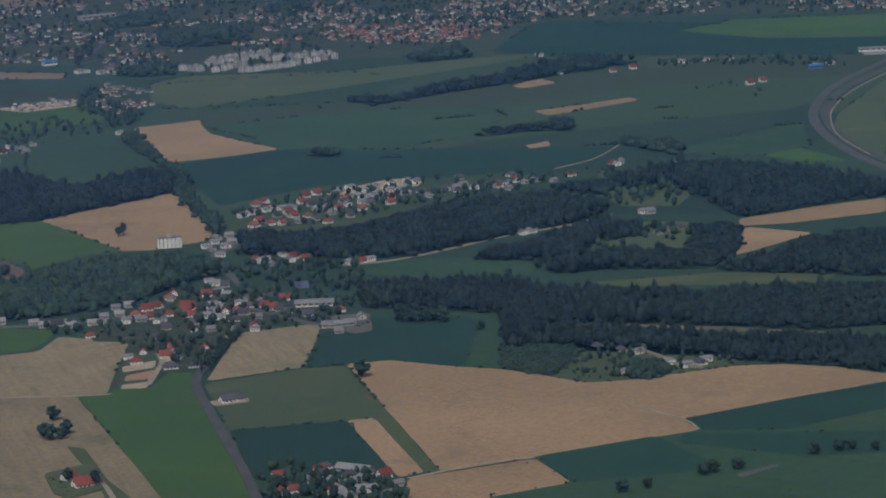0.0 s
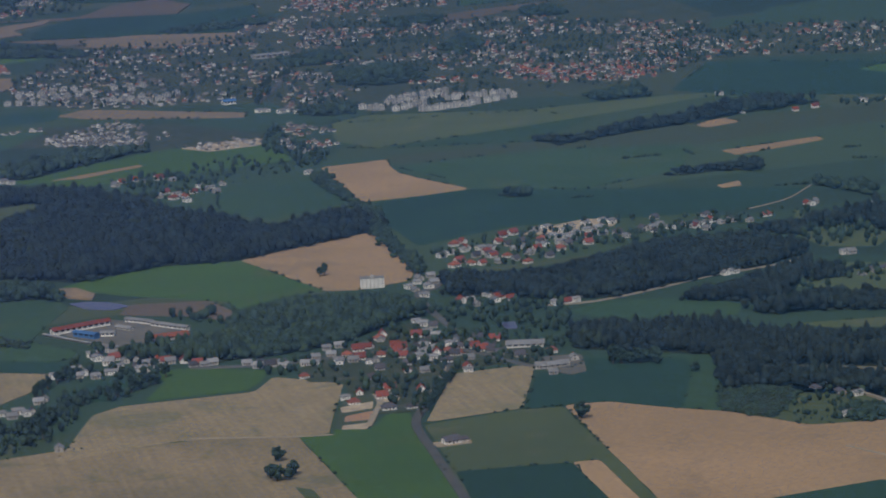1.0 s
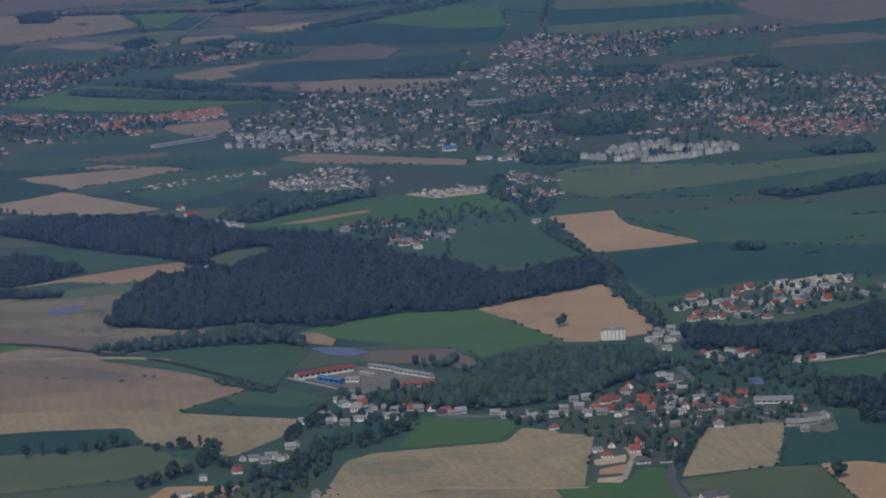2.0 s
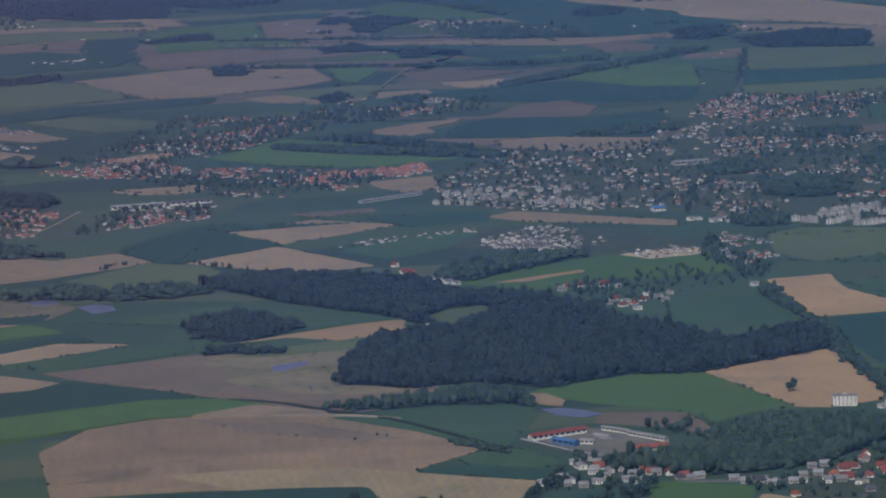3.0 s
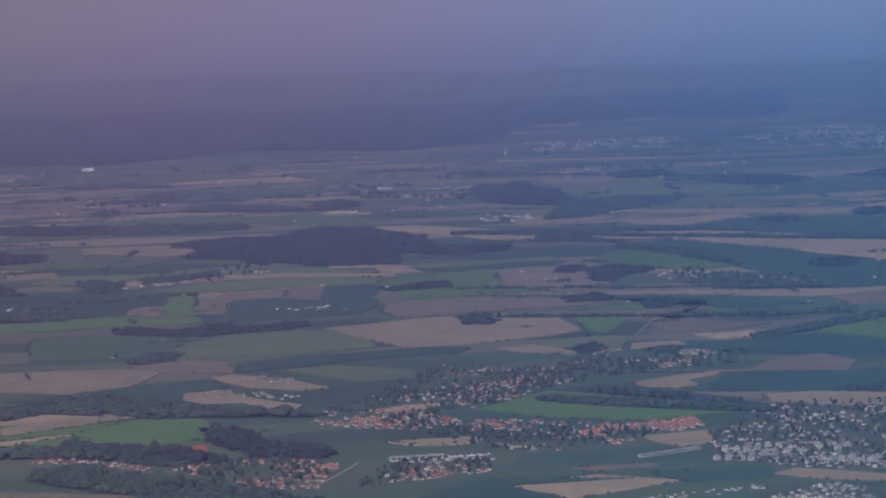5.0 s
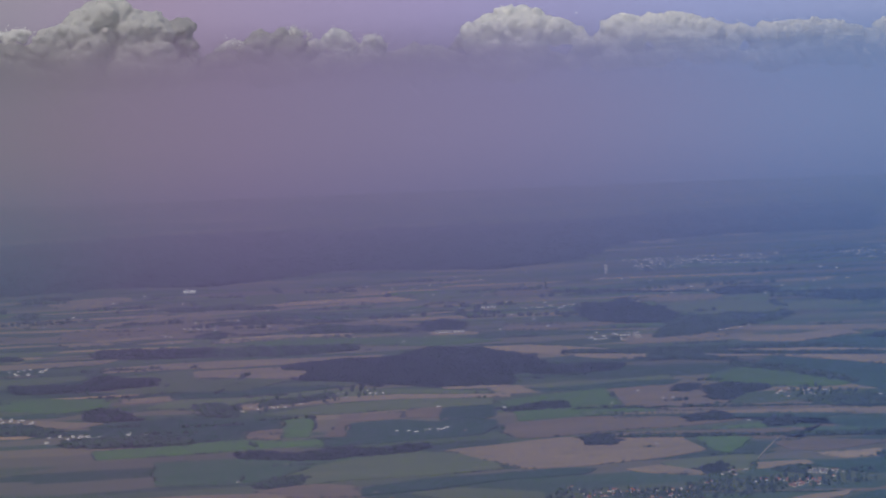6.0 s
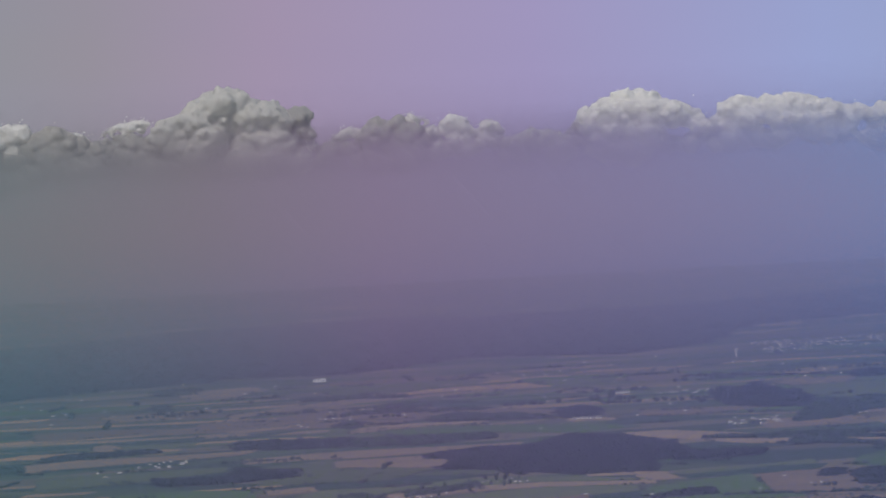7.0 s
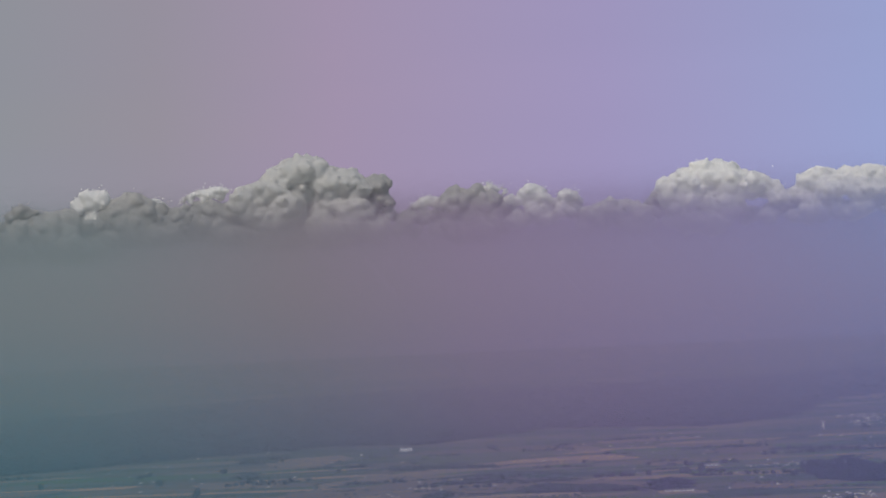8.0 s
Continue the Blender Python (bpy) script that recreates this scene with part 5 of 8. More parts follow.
slab("straw_field", "narrow pale strip", M["straw"], [(323, 1325), (468, 1264), (494, 1270), (507, 1277), (502, 1266), (472, 1250), (445, 1241)], "dry field")
slab("straw_field", "narrow pale strip", M["straw"], [(487, 1266), (524, 1273), (513, 1247), (489, 1247), (480, 1248)], "dry field")
slab("fallow_field", "brown field", M["fallow"], [(446, 1236), (466, 1248), (471, 1218), (460, 1198), (444, 1200)], "fallow field")
slab("beet_field", "wide dark green field behind a village", M["beet"], [(341, 1100), (370, 1104), (397, 1114), (404, 1095), (413, 1076), (428, 1065), (411, 1031), (384, 1044), (352, 1062)], "beet field")
slab("grass_field", "bright green field beside the avenue", M["grass"], [(398, 1118), (417, 1141), (443, 1153), (454, 1138), (431, 1071), (414, 1079), (405, 1099)], "grass field")
slab("beet_field", "dark field before the suburb", M["beet"], [(321, 999), (338, 1016), (254, 1051), (368, 1000), (391, 1005), (381, 967), (364, 942), (337, 956), (310, 971)], "beet field")
slab("fallow_field", "light brown field", M["fallow"], [(338, 1019), (358, 1045), (375, 1051), (378, 1026), (365, 1001), (254, 1052)], "fallow field")
slab("stubble_field", "tan field behind a village", M["stubble_far"], [(296, 1002), (309, 1011), (330, 1020), (325, 1009), (312, 999), (312, 986), (303, 982), (294, 994)], "stubble field")
slab("straw_field", "long brown strip before the suburb", M["straw"], [(320, 954), (337, 956), (363, 937), (353, 914), (334, 920), (317, 938)], "dry field")
slab("straw_field", "striped tan plot by a track", M["straw"], [(328, 1111), (346, 1111), (344, 1096), (323, 1094)], "dry field")
slab("straw_field", "wide tan field", M["straw"], [(90, 1111), (120, 1121), (138, 1119), (161, 1112), (167, 1101), (146, 1050), (129, 1054), (107, 1071), (86, 1074)], "dry field")
slab("fallow_field", "pinkish brown strip", M["fallow"], [(158, 1119), (178, 1133), (192, 1121), (188, 1086), (168, 1096)], "fallow field")
slab("beet_field", "long dark field behind a village", M["beet"], [(193, 1111), (218, 1126), (238, 1127), (266, 1131), (277, 1125), (269, 1110), (241, 1108), (212, 1094), (188, 1088)], "beet field")
slab("meadow", "meadow at the village", M["meadow"], [(203, 1087), (223, 1093), (243, 1067), (238, 1044), (219, 1043), (210, 1066)], "meadow")
slab("straw_field", "tan field behind houses", M["straw"], [(177, 1075), (187, 1083), (201, 1058), (208, 1031), (198, 1028), (184, 1045)], "dry field")
slab("beet_field", "dark green field", M["beet"], [(107, 1039), (129, 1051), (152, 1064), (174, 1071), (181, 1048), (166, 1040), (157, 1013), (142, 1020), (127, 1039)], "beet field")
slab("straw_field", "tan field among houses", M["straw"], [(163, 1037), (175, 1042), (180, 1016), (191, 992), (186, 982), (170, 999), (158, 1008)], "dry field")
slab("stubble_field", "tan plot by a village", M["stubble_far"], [(208, 970), (219, 978), (230, 980), (224, 966), (213, 962)], "stubble field")
slab("straw_field", "tan strip by a wood", M["straw"], [(99, 976), (121, 990), (131, 996), (144, 997), (140, 986), (125, 976), (118, 972), (98, 960)], "dry field")
wood("pine_wood", "dark far wood with ragged edges", M["pine"], [(263, 1645), (278, 1665), (297, 1677), (318, 1671), (337, 1693), (355, 1722), (376, 1698), (384, 1634), (376, 1576), (363, 1545), (349, 1535), (334, 1480), (307, 1486), (300, 1498), (287, 1525), (281, 1510), (280, 1544), (257, 1570), (274, 1618)], 3.3, 2.5)
wood("pine_wood", "dark wood tail in the fields", M["pine"], [(368, 1566), (390, 1567), (408, 1554), (399, 1529), (373, 1523), (359, 1532)], 3.3, 2.5)
wood("pine_wood", "dark wood strip in pasture", M["pine"], [(304, 1360), (312, 1367), (324, 1377), (332, 1375), (327, 1352), (316, 1352), (304, 1351)], 3.3, 2.5)
wood("pine_wood", "oval wood in a brown field", M["pine"], [(298, 1215), (305, 1232), (309, 1228), (308, 1209), (303, 1198), (297, 1199)], 3.3, 2.5)
wood("pine_wood", "small dark wood in the fields", M["pine"], [(355, 1280), (368, 1291), (374, 1282), (368, 1264), (353, 1265)], 3.3, 2.5)
wood("pine_wood", "small dark wood in the fields", M["pine"], [(375, 1242), (384, 1255), (390, 1251), (383, 1232), (373, 1227)], 3.3, 2.5)
wood("pine_wood", "small dark wood in the fields", M["pine"], [(390, 1412), (402, 1421), (397, 1401), (387, 1394)], 3.3, 2.5)
wood("pine_wood", "square dark wood", M["pine"], [(403, 1403), (412, 1418), (419, 1414), (408, 1374), (395, 1345), (388, 1349)], 3.3, 2.5)
wood("pine_wood", "dark wood strip", M["pine"], [(418, 1407), (427, 1405), (422, 1384), (410, 1376)], 3.3, 2.5)
wood("pine_wood", "copse beside a village", M["pine"], [(307, 1103), (316, 1110), (312, 1092), (305, 1088)], 2.7, 2.7)
wood("pine_wood", "dark hedge of tall trees", M["pine"], [(173, 1241), (182, 1247), (194, 1231), (212, 1241), (221, 1229), (241, 1236), (241, 1227), (228, 1212), (205, 1211), (200, 1205), (187, 1212), (173, 1229)], 3.3, 2.5)
wood("pine_wood", "oval wood in a dark field", M["pine"], [(496, 1387), (506, 1401), (517, 1390), (505, 1364), (491, 1363)], 3.3, 2.5)
wood("pine_wood", "dark wood in the plain", M["pine"], [(632, 1688), (642, 1701), (652, 1694), (640, 1660), (621, 1654)], 3.3, 2.5)
wood("pine_wood", "dark wood strip in the plain", M["pine"], [(568, 1649), (582, 1664), (587, 1650), (577, 1628), (564, 1632)], 3.3, 2.5)
wood("pine_wood", "dark wood in the plain", M["pine"], [(616, 1594), (662, 1618), (626, 1518), (596, 1527)], 3.3, 2.5)
wood("pine_wood", "long dark wood in the plain", M["pine"], [(654, 2000), (676, 2033), (538, 2177), (714, 1986), (689, 1935), (653, 1944)], 4.6, 2.5)
wood("pine_wood", "dark wood in the plain", M["pine"], [(624, 2086), (640, 2120), (665, 2114), (656, 2074), (638, 2052), (616, 2055)], 4.6, 2.5)
wood("pine_wood", "long dark wood in the plain", M["pine"], [(743, 1983), (778, 2014), (806, 2020), (847, 2025), (804, 1923), (747, 1964)], 4.6, 2.5)
wood("pine_wood", "dark wooded land in the plain", M["pine"], [(494, 1948), (518, 2022), (532, 2017), (552, 2058), (544, 1993), (540, 1911), (513, 1823), (492, 1840), (484, 1870)], 4.6, 2.5)
wood("broadleaf_wood", "belt of trees in the plain", M["leaf"], [(505, 1795), (520, 1841), (558, 1865), (593, 1868), (586, 1836), (555, 1791), (518, 1753), (493, 1720), (473, 1714), (480, 1740)], 4.6, 2.5)
wood("broadleaf_wood", "tree belt beside a dark field", M["leaf"], [(455, 1534), (467, 1494), (470, 1414), (465, 1393), (459, 1469), (451, 1513)], 3.3, 2.5)
wood("broadleaf_wood", "row of trees beside a tan field", M["leaf"], [(531, 1604), (407, 1657), (575, 1503), (592, 1463), (587, 1450), (570, 1490), (403, 1642), (526, 1590)], 3.3, 2.5)
wood("broadleaf_wood", "row of trees beside a tan field", M["leaf"], [(431, 1587), (446, 1590), (464, 1556), (460, 1542), (440, 1569), (426, 1570)], 3.3, 2.5)
wood("broadleaf_wood", "row of trees by a pinkish strip", M["leaf"], [(320, 1920), (343, 1949), (367, 1919), (380, 1886), (376, 1866), (318, 1899)], 4.6, 2.5)
wood("pine_wood", "dark copse by a pinkish strip", M["pine"], [(394, 1915), (412, 1944), (415, 1911), (397, 1845), (383, 1855)], 4.6, 2.5)
wood("broadleaf_wood", "dark hedge in the plain", M["leaf"], [(246, 1776), (264, 1793), (324, 1778), (319, 1743), (278, 1735), (246, 1749)], 4.6, 2.5)
wood("pine_wood", "dark wood in the plain", M["pine"], [(209, 1780), (230, 1803), (252, 1807), (246, 1763), (223, 1756)], 4.6, 2.5)
wood("broadleaf_wood", "trees around a far hamlet", M["leaf"], [(192, 1454), (202, 1461), (206, 1433), (198, 1396), (188, 1408)], 3.3, 2.5)
wood("broadleaf_wood", "village trees by a lane", M["leaf"], [(219, 1456), (239, 1470), (255, 1479), (252, 1461), (235, 1446), (219, 1437)], 3.3, 2.5)
wood("broadleaf_wood", "belt of trees along a lane", M["leaf"], [(373, 1111), (385, 1121), (403, 1137), (438, 1163), (478, 1195), (474, 1184), (433, 1150), (397, 1121), (372, 1103)], 2.7, 2.7)
wood("broadleaf_wood", "dark trees in a field", M["leaf"], [(407, 1172), (421, 1186), (440, 1192), (431, 1170), (298, 1227)], 2.7, 2.7)
wood("broadleaf_wood", "trees behind a village", M["leaf"], [(422, 1328), (440, 1335), (450, 1322), (463, 1296), (464, 1272), (328, 1345), (431, 1293), (417, 1307)], 3.3, 2.5)
wood("broadleaf_wood", "copse by a striped plot", M["leaf"], [(327, 1087), (335, 1095), (339, 1087), (332, 1073)], 2.7, 2.7)
wood("broadleaf_wood", "belt of dark trees", M["leaf"], [(104, 1016), (127, 1041), (138, 1042), (148, 1026), (158, 1005), (175, 986), (172, 973), (154, 992), (134, 1012), (124, 1018), (102, 994)], 2.7, 2.7)
wood("broadleaf_wood", "hedge in the haze", M["leaf"], [(292, 2019), (325, 2018), (364, 1988), (361, 1972), (322, 1996), (289, 1997)], 4.6, 2.5)
wood("broadleaf_wood", "trees of a far hamlet", M["leaf"], [(160, 1131), (168, 1146), (182, 1154), (175, 1130), (165, 1125)], 2.7, 2.7)
wood("broadleaf_wood", "trees below the green field", M["leaf"], [(260, 978), (282, 958), (301, 933), (312, 924), (309, 917), (291, 932), (272, 950), (258, 970)], 2.7, 2.7)
wood("broadleaf_wood", "dark trees behind a hamlet", M["leaf"], [(349, 960), (366, 957), (382, 962), (379, 954), (363, 949), (348, 951)], 2.7, 2.7)
slab("straw_field", "tan field in the haze", M["straw"], [(225, 2329), (254, 2374), (286, 2382), (287, 2328), (256, 2272), (226, 2273)], "dry field")
slab("straw_field", "small tan field", M["straw"], [(123, 1869), (134, 1887), (139, 1852), (131, 1826), (122, 1836)], "dry field")
slab("straw_field", "tan strip along a road", M["straw"], [(80, 1766), (104, 1781), (138, 1773), (175, 1767), (203, 1770), (185, 1738), (139, 1732), (99, 1726), (76, 1712)], "dry field")
slab("stubble_field", "thin pale strip", M["stubble_far"], [(204, 1926), (234, 1937), (244, 1943), (238, 1920), (208, 1906)], "stubble field")
slab("stubble_field", "thin tan strip", M["stubble_far"], [(263, 1859), (285, 1878), (312, 1880), (308, 1862), (281, 1850), (260, 1841)], "stubble field")
slab("straw_field", "tan strip in the haze", M["straw"], [(154, 2135), (185, 2137), (219, 2122), (195, 2067), (156, 2082)], "dry field")
slab("straw_field", "small tan strip", M["straw"], [(183, 1911), (208, 1910), (214, 1882), (186, 1882)], "dry field")
slab("straw_field", "tan plot", M["straw"], [(166, 1513), (190, 1521), (189, 1495), (166, 1493)], "dry field")
slab("straw_field", "tan strip behind a village", M["straw"], [(57, 1440), (76, 1444), (96, 1464), (121, 1431), (146, 1403), (134, 1386), (96, 1405), (72, 1397), (54, 1394)], "dry field")
slab("fallow_field", "brown strip in the haze", M["fallow"], [(104, 2017), (142, 2008), (170, 1998), (170, 1964), (130, 1944), (98, 1946)], "fallow field")
slab("meadow", "olive pasture strip", M["meadow"], [(78, 1663), (116, 1665), (149, 1672), (171, 1667), (167, 1639), (121, 1608), (73, 1602)], "meadow")
slab("meadow", "olive pasture strip", M["meadow"], [(198, 1593), (237, 1601), (253, 1570), (224, 1525), (193, 1540)], "meadow")
slab("grass_field", "green pasture", M["grass"], [(99, 1544), (135, 1545), (162, 1520), (159, 1483), (134, 1461), (109, 1496)], "grass field")
wood("pine_wood", "dark wood strip", M["pine"], [(197, 1828), (232, 1816), (251, 1785), (243, 1751), (212, 1760), (191, 1782)], 4.6, 2.5)
wood("pine_wood", "dark wood strip", M["pine"], [(129, 1614), (163, 1608), (174, 1648), (197, 1621), (191, 1581), (158, 1569), (128, 1576)], 3.3, 2.5)
wood("pine_wood", "copse in the plain", M["pine"], [(141, 1434), (150, 1466), (157, 1450), (161, 1408), (142, 1410)], 3.3, 2.5)
wood("pine_wood", "dark copse", M["pine"], [(94, 1805), (125, 1823), (148, 1818), (152, 1796), (122, 1790), (91, 1772)], 4.6, 2.5)
wood("broadleaf_wood", "copse in the haze", M["leaf"], [(191, 2177), (201, 2236), (205, 2217), (197, 2156)], 4.6, 2.5)
wood("broadleaf_wood", "trees of a far village", M["leaf"], [(86, 1399), (97, 1418), (111, 1417), (125, 1383), (122, 1358), (97, 1374)], 3.3, 2.5)
wood("broadleaf_wood", "trees of a far village", M["leaf"], [(121, 1333), (140, 1339), (166, 1307), (163, 1289), (134, 1298), (118, 1311)], 3.3, 2.5)
wood("broadleaf_wood", "hedge in the haze", M["leaf"], [(290, 2197), (318, 2190), (350, 2163), (346, 2138), (313, 2159), (285, 2166)], 4.6, 2.5)
wood("broadleaf_wood", "trees in the plain", M["leaf"], [(266, 1912), (276, 1934), (276, 1899), (267, 1882)], 4.6, 2.5)

# forest edge, scrub, ditches and paths near the villages
wood("pine_wood", "dense dark pine forest below a felled strip", M["pine"], [(273.1, 449.1), (274.1, 439.4), (282.3, 429.3), (294.4, 416.5), (304.6, 406), (311, 401.2), (304.6, 390.7), (299.2, 400.1), (290.2, 404), (288.2, 413.7), (277.1, 426.6), (274.1, 431.7), (266.9, 436.1)], 1.9, 3.2)
wood("broadleaf_wood", "low scrub at the forest edge", M["leaf"], [(265.5, 435.3), (273.1, 429.6), (273.4, 424.7), (269.1, 419.7), (263.2, 413.4), (260.5, 417.1), (259.1, 421.7)], 1.1, 0.8)
wood("broadleaf_wood", "bushy trees beside forest houses", M["leaf"], [(273.7, 411.8), (276.7, 413.1), (279.3, 409.4), (277.6, 404.5), (273.1, 402.7), (271.1, 405.8)], 1.6, 1.6)
strip("road", "sandy drive between forest houses", M["track"], 0.5, [(276.8, 419.4), (280.1, 419.7), (280.7, 413.7), (280.3, 407.8), (282.6, 404.3)])
strip("ditch", "overgrown green ditch across the fields", M["floor"], 0.7, [(153.4, 595.7), (161.2, 588.5), (166.9, 577.8), (175.1, 565.8), (181.7, 546), (185.3, 531)], "ditch")
strip("road", "pale field path", M["track"], 0.3, [(149.9, 579.8), (161.2, 575.4), (170.3, 571), (176.8, 564.7)])
wood("broadleaf_wood", "row of bushes along a ditch", M["leaf"], [(179.8, 542.8), (182.7, 538.9), (185.5, 531.9), (184.6, 529.3), (181.6, 535.3), (179.2, 539.9)], 1.8, 1.4)
slab("sandy_plot", "dry patch beside a pond", M["dry"], [(203.7, 576.1), (207.1, 575.2), (208.3, 567.1), (206.5, 563.3), (203.2, 567.7)], "sandy plot")
strip("road", "brown tractor track in green corn", M["fallow"], 0.16, [(107.6, 584.9), (113.2, 587.8), (120.8, 585.3), (128.7, 583.9)])
strip("road", "brown field path", M["fallow"], 0.3, [(153.5, 600.9), (159.5, 591), (164.3, 585.3), (170.4, 575.6)])

slab("grass_field", "yellowish green corn field", M["grass"], [(94, 593.4), (120.3, 597.9), (139.8, 601.4), (152.3, 596.1), (158.7, 587.9), (145, 583.5), (136, 584.4), (121.7, 579.5), (111.2, 576.9), (91.8, 579)], "grass field")
slab("straw_field", "thin tan wedge by a path", M["straw"], [(142.9, 583.4), (156.7, 588.3), (166.3, 577.5), (166.5, 570.7), (155.5, 575.9)], "dry field")
wood("broadleaf_wood", "dark park trees in the town", M["leaf"], [(353.5, 828.4), (367.2, 832.3), (370.2, 820), (363.8, 797.4), (352.1, 795.5), (345.4, 805.8)], 2.9, 2.8)
wood("broadleaf_wood", "dark park trees in the town", M["leaf"], [(351.2, 866.8), (365, 868.2), (362.5, 849), (347.7, 848.7)], 2.9, 2.8)
wood("broadleaf_wood", "dark park trees in the town", M["leaf"], [(407.1, 930.1), (420.7, 928.1), (415.2, 910.9), (402.4, 914.3)], 2.9, 2.8)
wood("broadleaf_wood", "dark park trees in the town", M["leaf"], [(385.9, 740.3), (398.5, 738.3), (393.3, 727.7), (382.3, 729.8)], 2.9, 2.8)
wood("broadleaf_wood", "dark park trees in the town", M["leaf"], [(446.9, 921.2), (456.1, 921), (453.8, 904.4), (441, 904.1)], 2.9, 2.8)
wood("broadleaf_wood", "dark park trees in the town", M["leaf"], [(393.8, 856.6), (407.8, 869.4), (404.2, 853.1), (391.4, 835.6)], 2.9, 2.8)


# ---- houses, halls, trees, clouds ----
def box(bm, x0, x1, y0, y1, z0, z1):
    v = [bm.verts.new(p) for p in ((x0, y0, z0), (x1, y0, z0), (x1, y1, z0), (x0, y1, z0), (x0, y0, z1), (x1, y0, z1), (x1, y1, z1), (x0, y1, z1))]
    for f in ((3, 2, 1, 0), (4, 5, 6, 7), (0, 1, 5, 4), (1, 2, 6, 5), (2, 3, 7, 6), (3, 0, 4, 7)):
        bm.faces.new([v[i] for i in f])
    return bm


def boxed(*size):
    return box(bmesh.new(), *size)


def gable_wall(w, d, h, rise):
    bm = bmesh.new()
    rows = []
    for x in (-w / 2, w / 2):
        rows.append([bm.verts.new(p) for p in ((x, -d / 2, -0.15), (x, d / 2, -0.15), (x, d / 2, h), (x, 0, h + rise * 0.93), (x, -d / 2, h))])
    bm.faces.new(rows[0])
    bm.faces.new(rows[1][::-1])
    for i in (0, 1, 4):
        j = (i + 1) % 5
        bm.faces.new((rows[0][j], rows[0][i], rows[1][i], rows[1][j]))
    return bm


def gable_roof(w, d, h, rise, over=0.14, thick=0.09):
    bm = bmesh.new()
    s = rise / (d / 2)
    prof = [(-d / 2 - over, h - over * s), (0, h + rise), (d / 2 + over, h - over * s), (d / 2 + over, h - over * s - thick), (0, h + rise - thick), (-d / 2 - over, h - over * s - thick)]
    a = [bm.verts.new((-w / 2 - over, y, z)) for y, z in prof]
    b = [bm.verts.new((w / 2 + over, y, z)) for y, z in prof]
    for i in range(6):
        j = (i + 1) % 6
        bm.faces.new((a[i], a[j], b[j], b[i]))
    for r in (a, b):
        bm.faces.new((r[0], r[1], r[4], r[5]))
        bm.faces.new((r[1], r[2], r[3], r[4]))
    return bm


def hip_roof(w, d, h, rise, over=0.16):
    bm = bmesh.new()
    x, y, k = w / 2 + over, d / 2 + over, max(0.05, w / 2 - d / 2)
    lo = [bm.verts.new(p) for p in ((-x, -y, h - 0.12), (x, -y, h - 0.12), (x, y, h - 0.12), (-x, y, h - 0.12))]
    ev = [bm.verts.new((v.co.x, v.co.y, h - 0.04)) for v in lo]
    r1, r2 = bm.verts.new((-k, 0, h + rise)), bm.verts.new((k, 0, h + rise))
    bm.faces.new(lo[::-1])
    for i in range(4):
        bm.faces.new((lo[i], lo[(i + 1) % 4], ev[(i + 1) % 4], ev[i]))
    bm.faces.new((ev[0], ev[1], r2, r1))
    bm.faces.new((ev[2], ev[3], r1, r2))
    bm.faces.new((ev[1], ev[2], r2))
    bm.faces.new((ev[3], ev[0], r1))
    return bm


def windows(parent, w, d, h, along, across, storeys=1):
    """Framed panes on all four walls, a door in the front."""
    step = h / storeys
    for k in range(storeys):
        z0 = k * step + 0.28 * step
        z1 = k * step + 0.72 * step
        for side in (-1, 1):
            for i in range(along):
                x = (i + 0.5) / along * w - w / 2
                y = side * d / 2
                part("window", boxed(x - 0.11, x + 0.11, y - 0.02, y + 0.02, z0, z1), M["glass"], parent)
            for i in range(across):
                y = (i + 0.5) / across * d - d / 2
                x = side * w / 2
                part("window", boxed(x - 0.02, x + 0.02, y - 0.11, y + 0.11, z0, z1), M["glass"], parent)


def house_kind(label, w, d, h, rise, wall, roof, form="gable", wing=None, chimney=True):
    base = tagged(new("house"), label, "house", "houses of the villages")
    part("wall", gable_wall(w, d, h, rise) if form == "gable" else boxed(-w / 2, w / 2, -d / 2, d / 2, -0.15, h), wall, base)
    part("roof", (gable_roof if form == "gable" else hip_roof)(w, d, h, rise), roof, base)
    if chimney:
        part("chimney", boxed(w * 0.18, w * 0.18 + 0.14, 0.08, 0.22, h + rise * 0.5, h + rise + 0.18), M["red_tiles"], base)
    windows(base, w, d, h, 2, 1)
    part("door", boxed(-0.1, 0.1, -d / 2 - 0.025, -d / 2 + 0.01, 0, h * 0.72), M["wood"], base)
    if form == "gable":
        for side in (-1, 1):
            x = side * w / 2
            part("gable_window", boxed(x - 0.02, x + 0.02, -0.12, 0.12, h + 0.1, h + 0.1 + rise * 0.35), M["glass"], base)
    if wing:
        ww, wd, wh = wing
        g = new("garage")
        g.parent = base
        bm = boxed(w / 2 - 0.02, w / 2 + ww, -wd / 2, wd / 2, -0.15, wh)
        part("garage_wall", bm, wall, g)
        rb = gable_roof(ww, wd, wh, rise * 0.5)
        bmesh.ops.translate(rb, verts=rb.verts, vec=(w / 2 + ww / 2, 0, 0))
        part("garage_roof", rb, roof, g)
        part("garage_door", boxed(w / 2 + ww * 0.25, w / 2 + ww * 0.75, -wd / 2 - 0.02, -wd / 2 + 0.02, 0, wh * 0.8), M["grey_wall"], g)
    return base


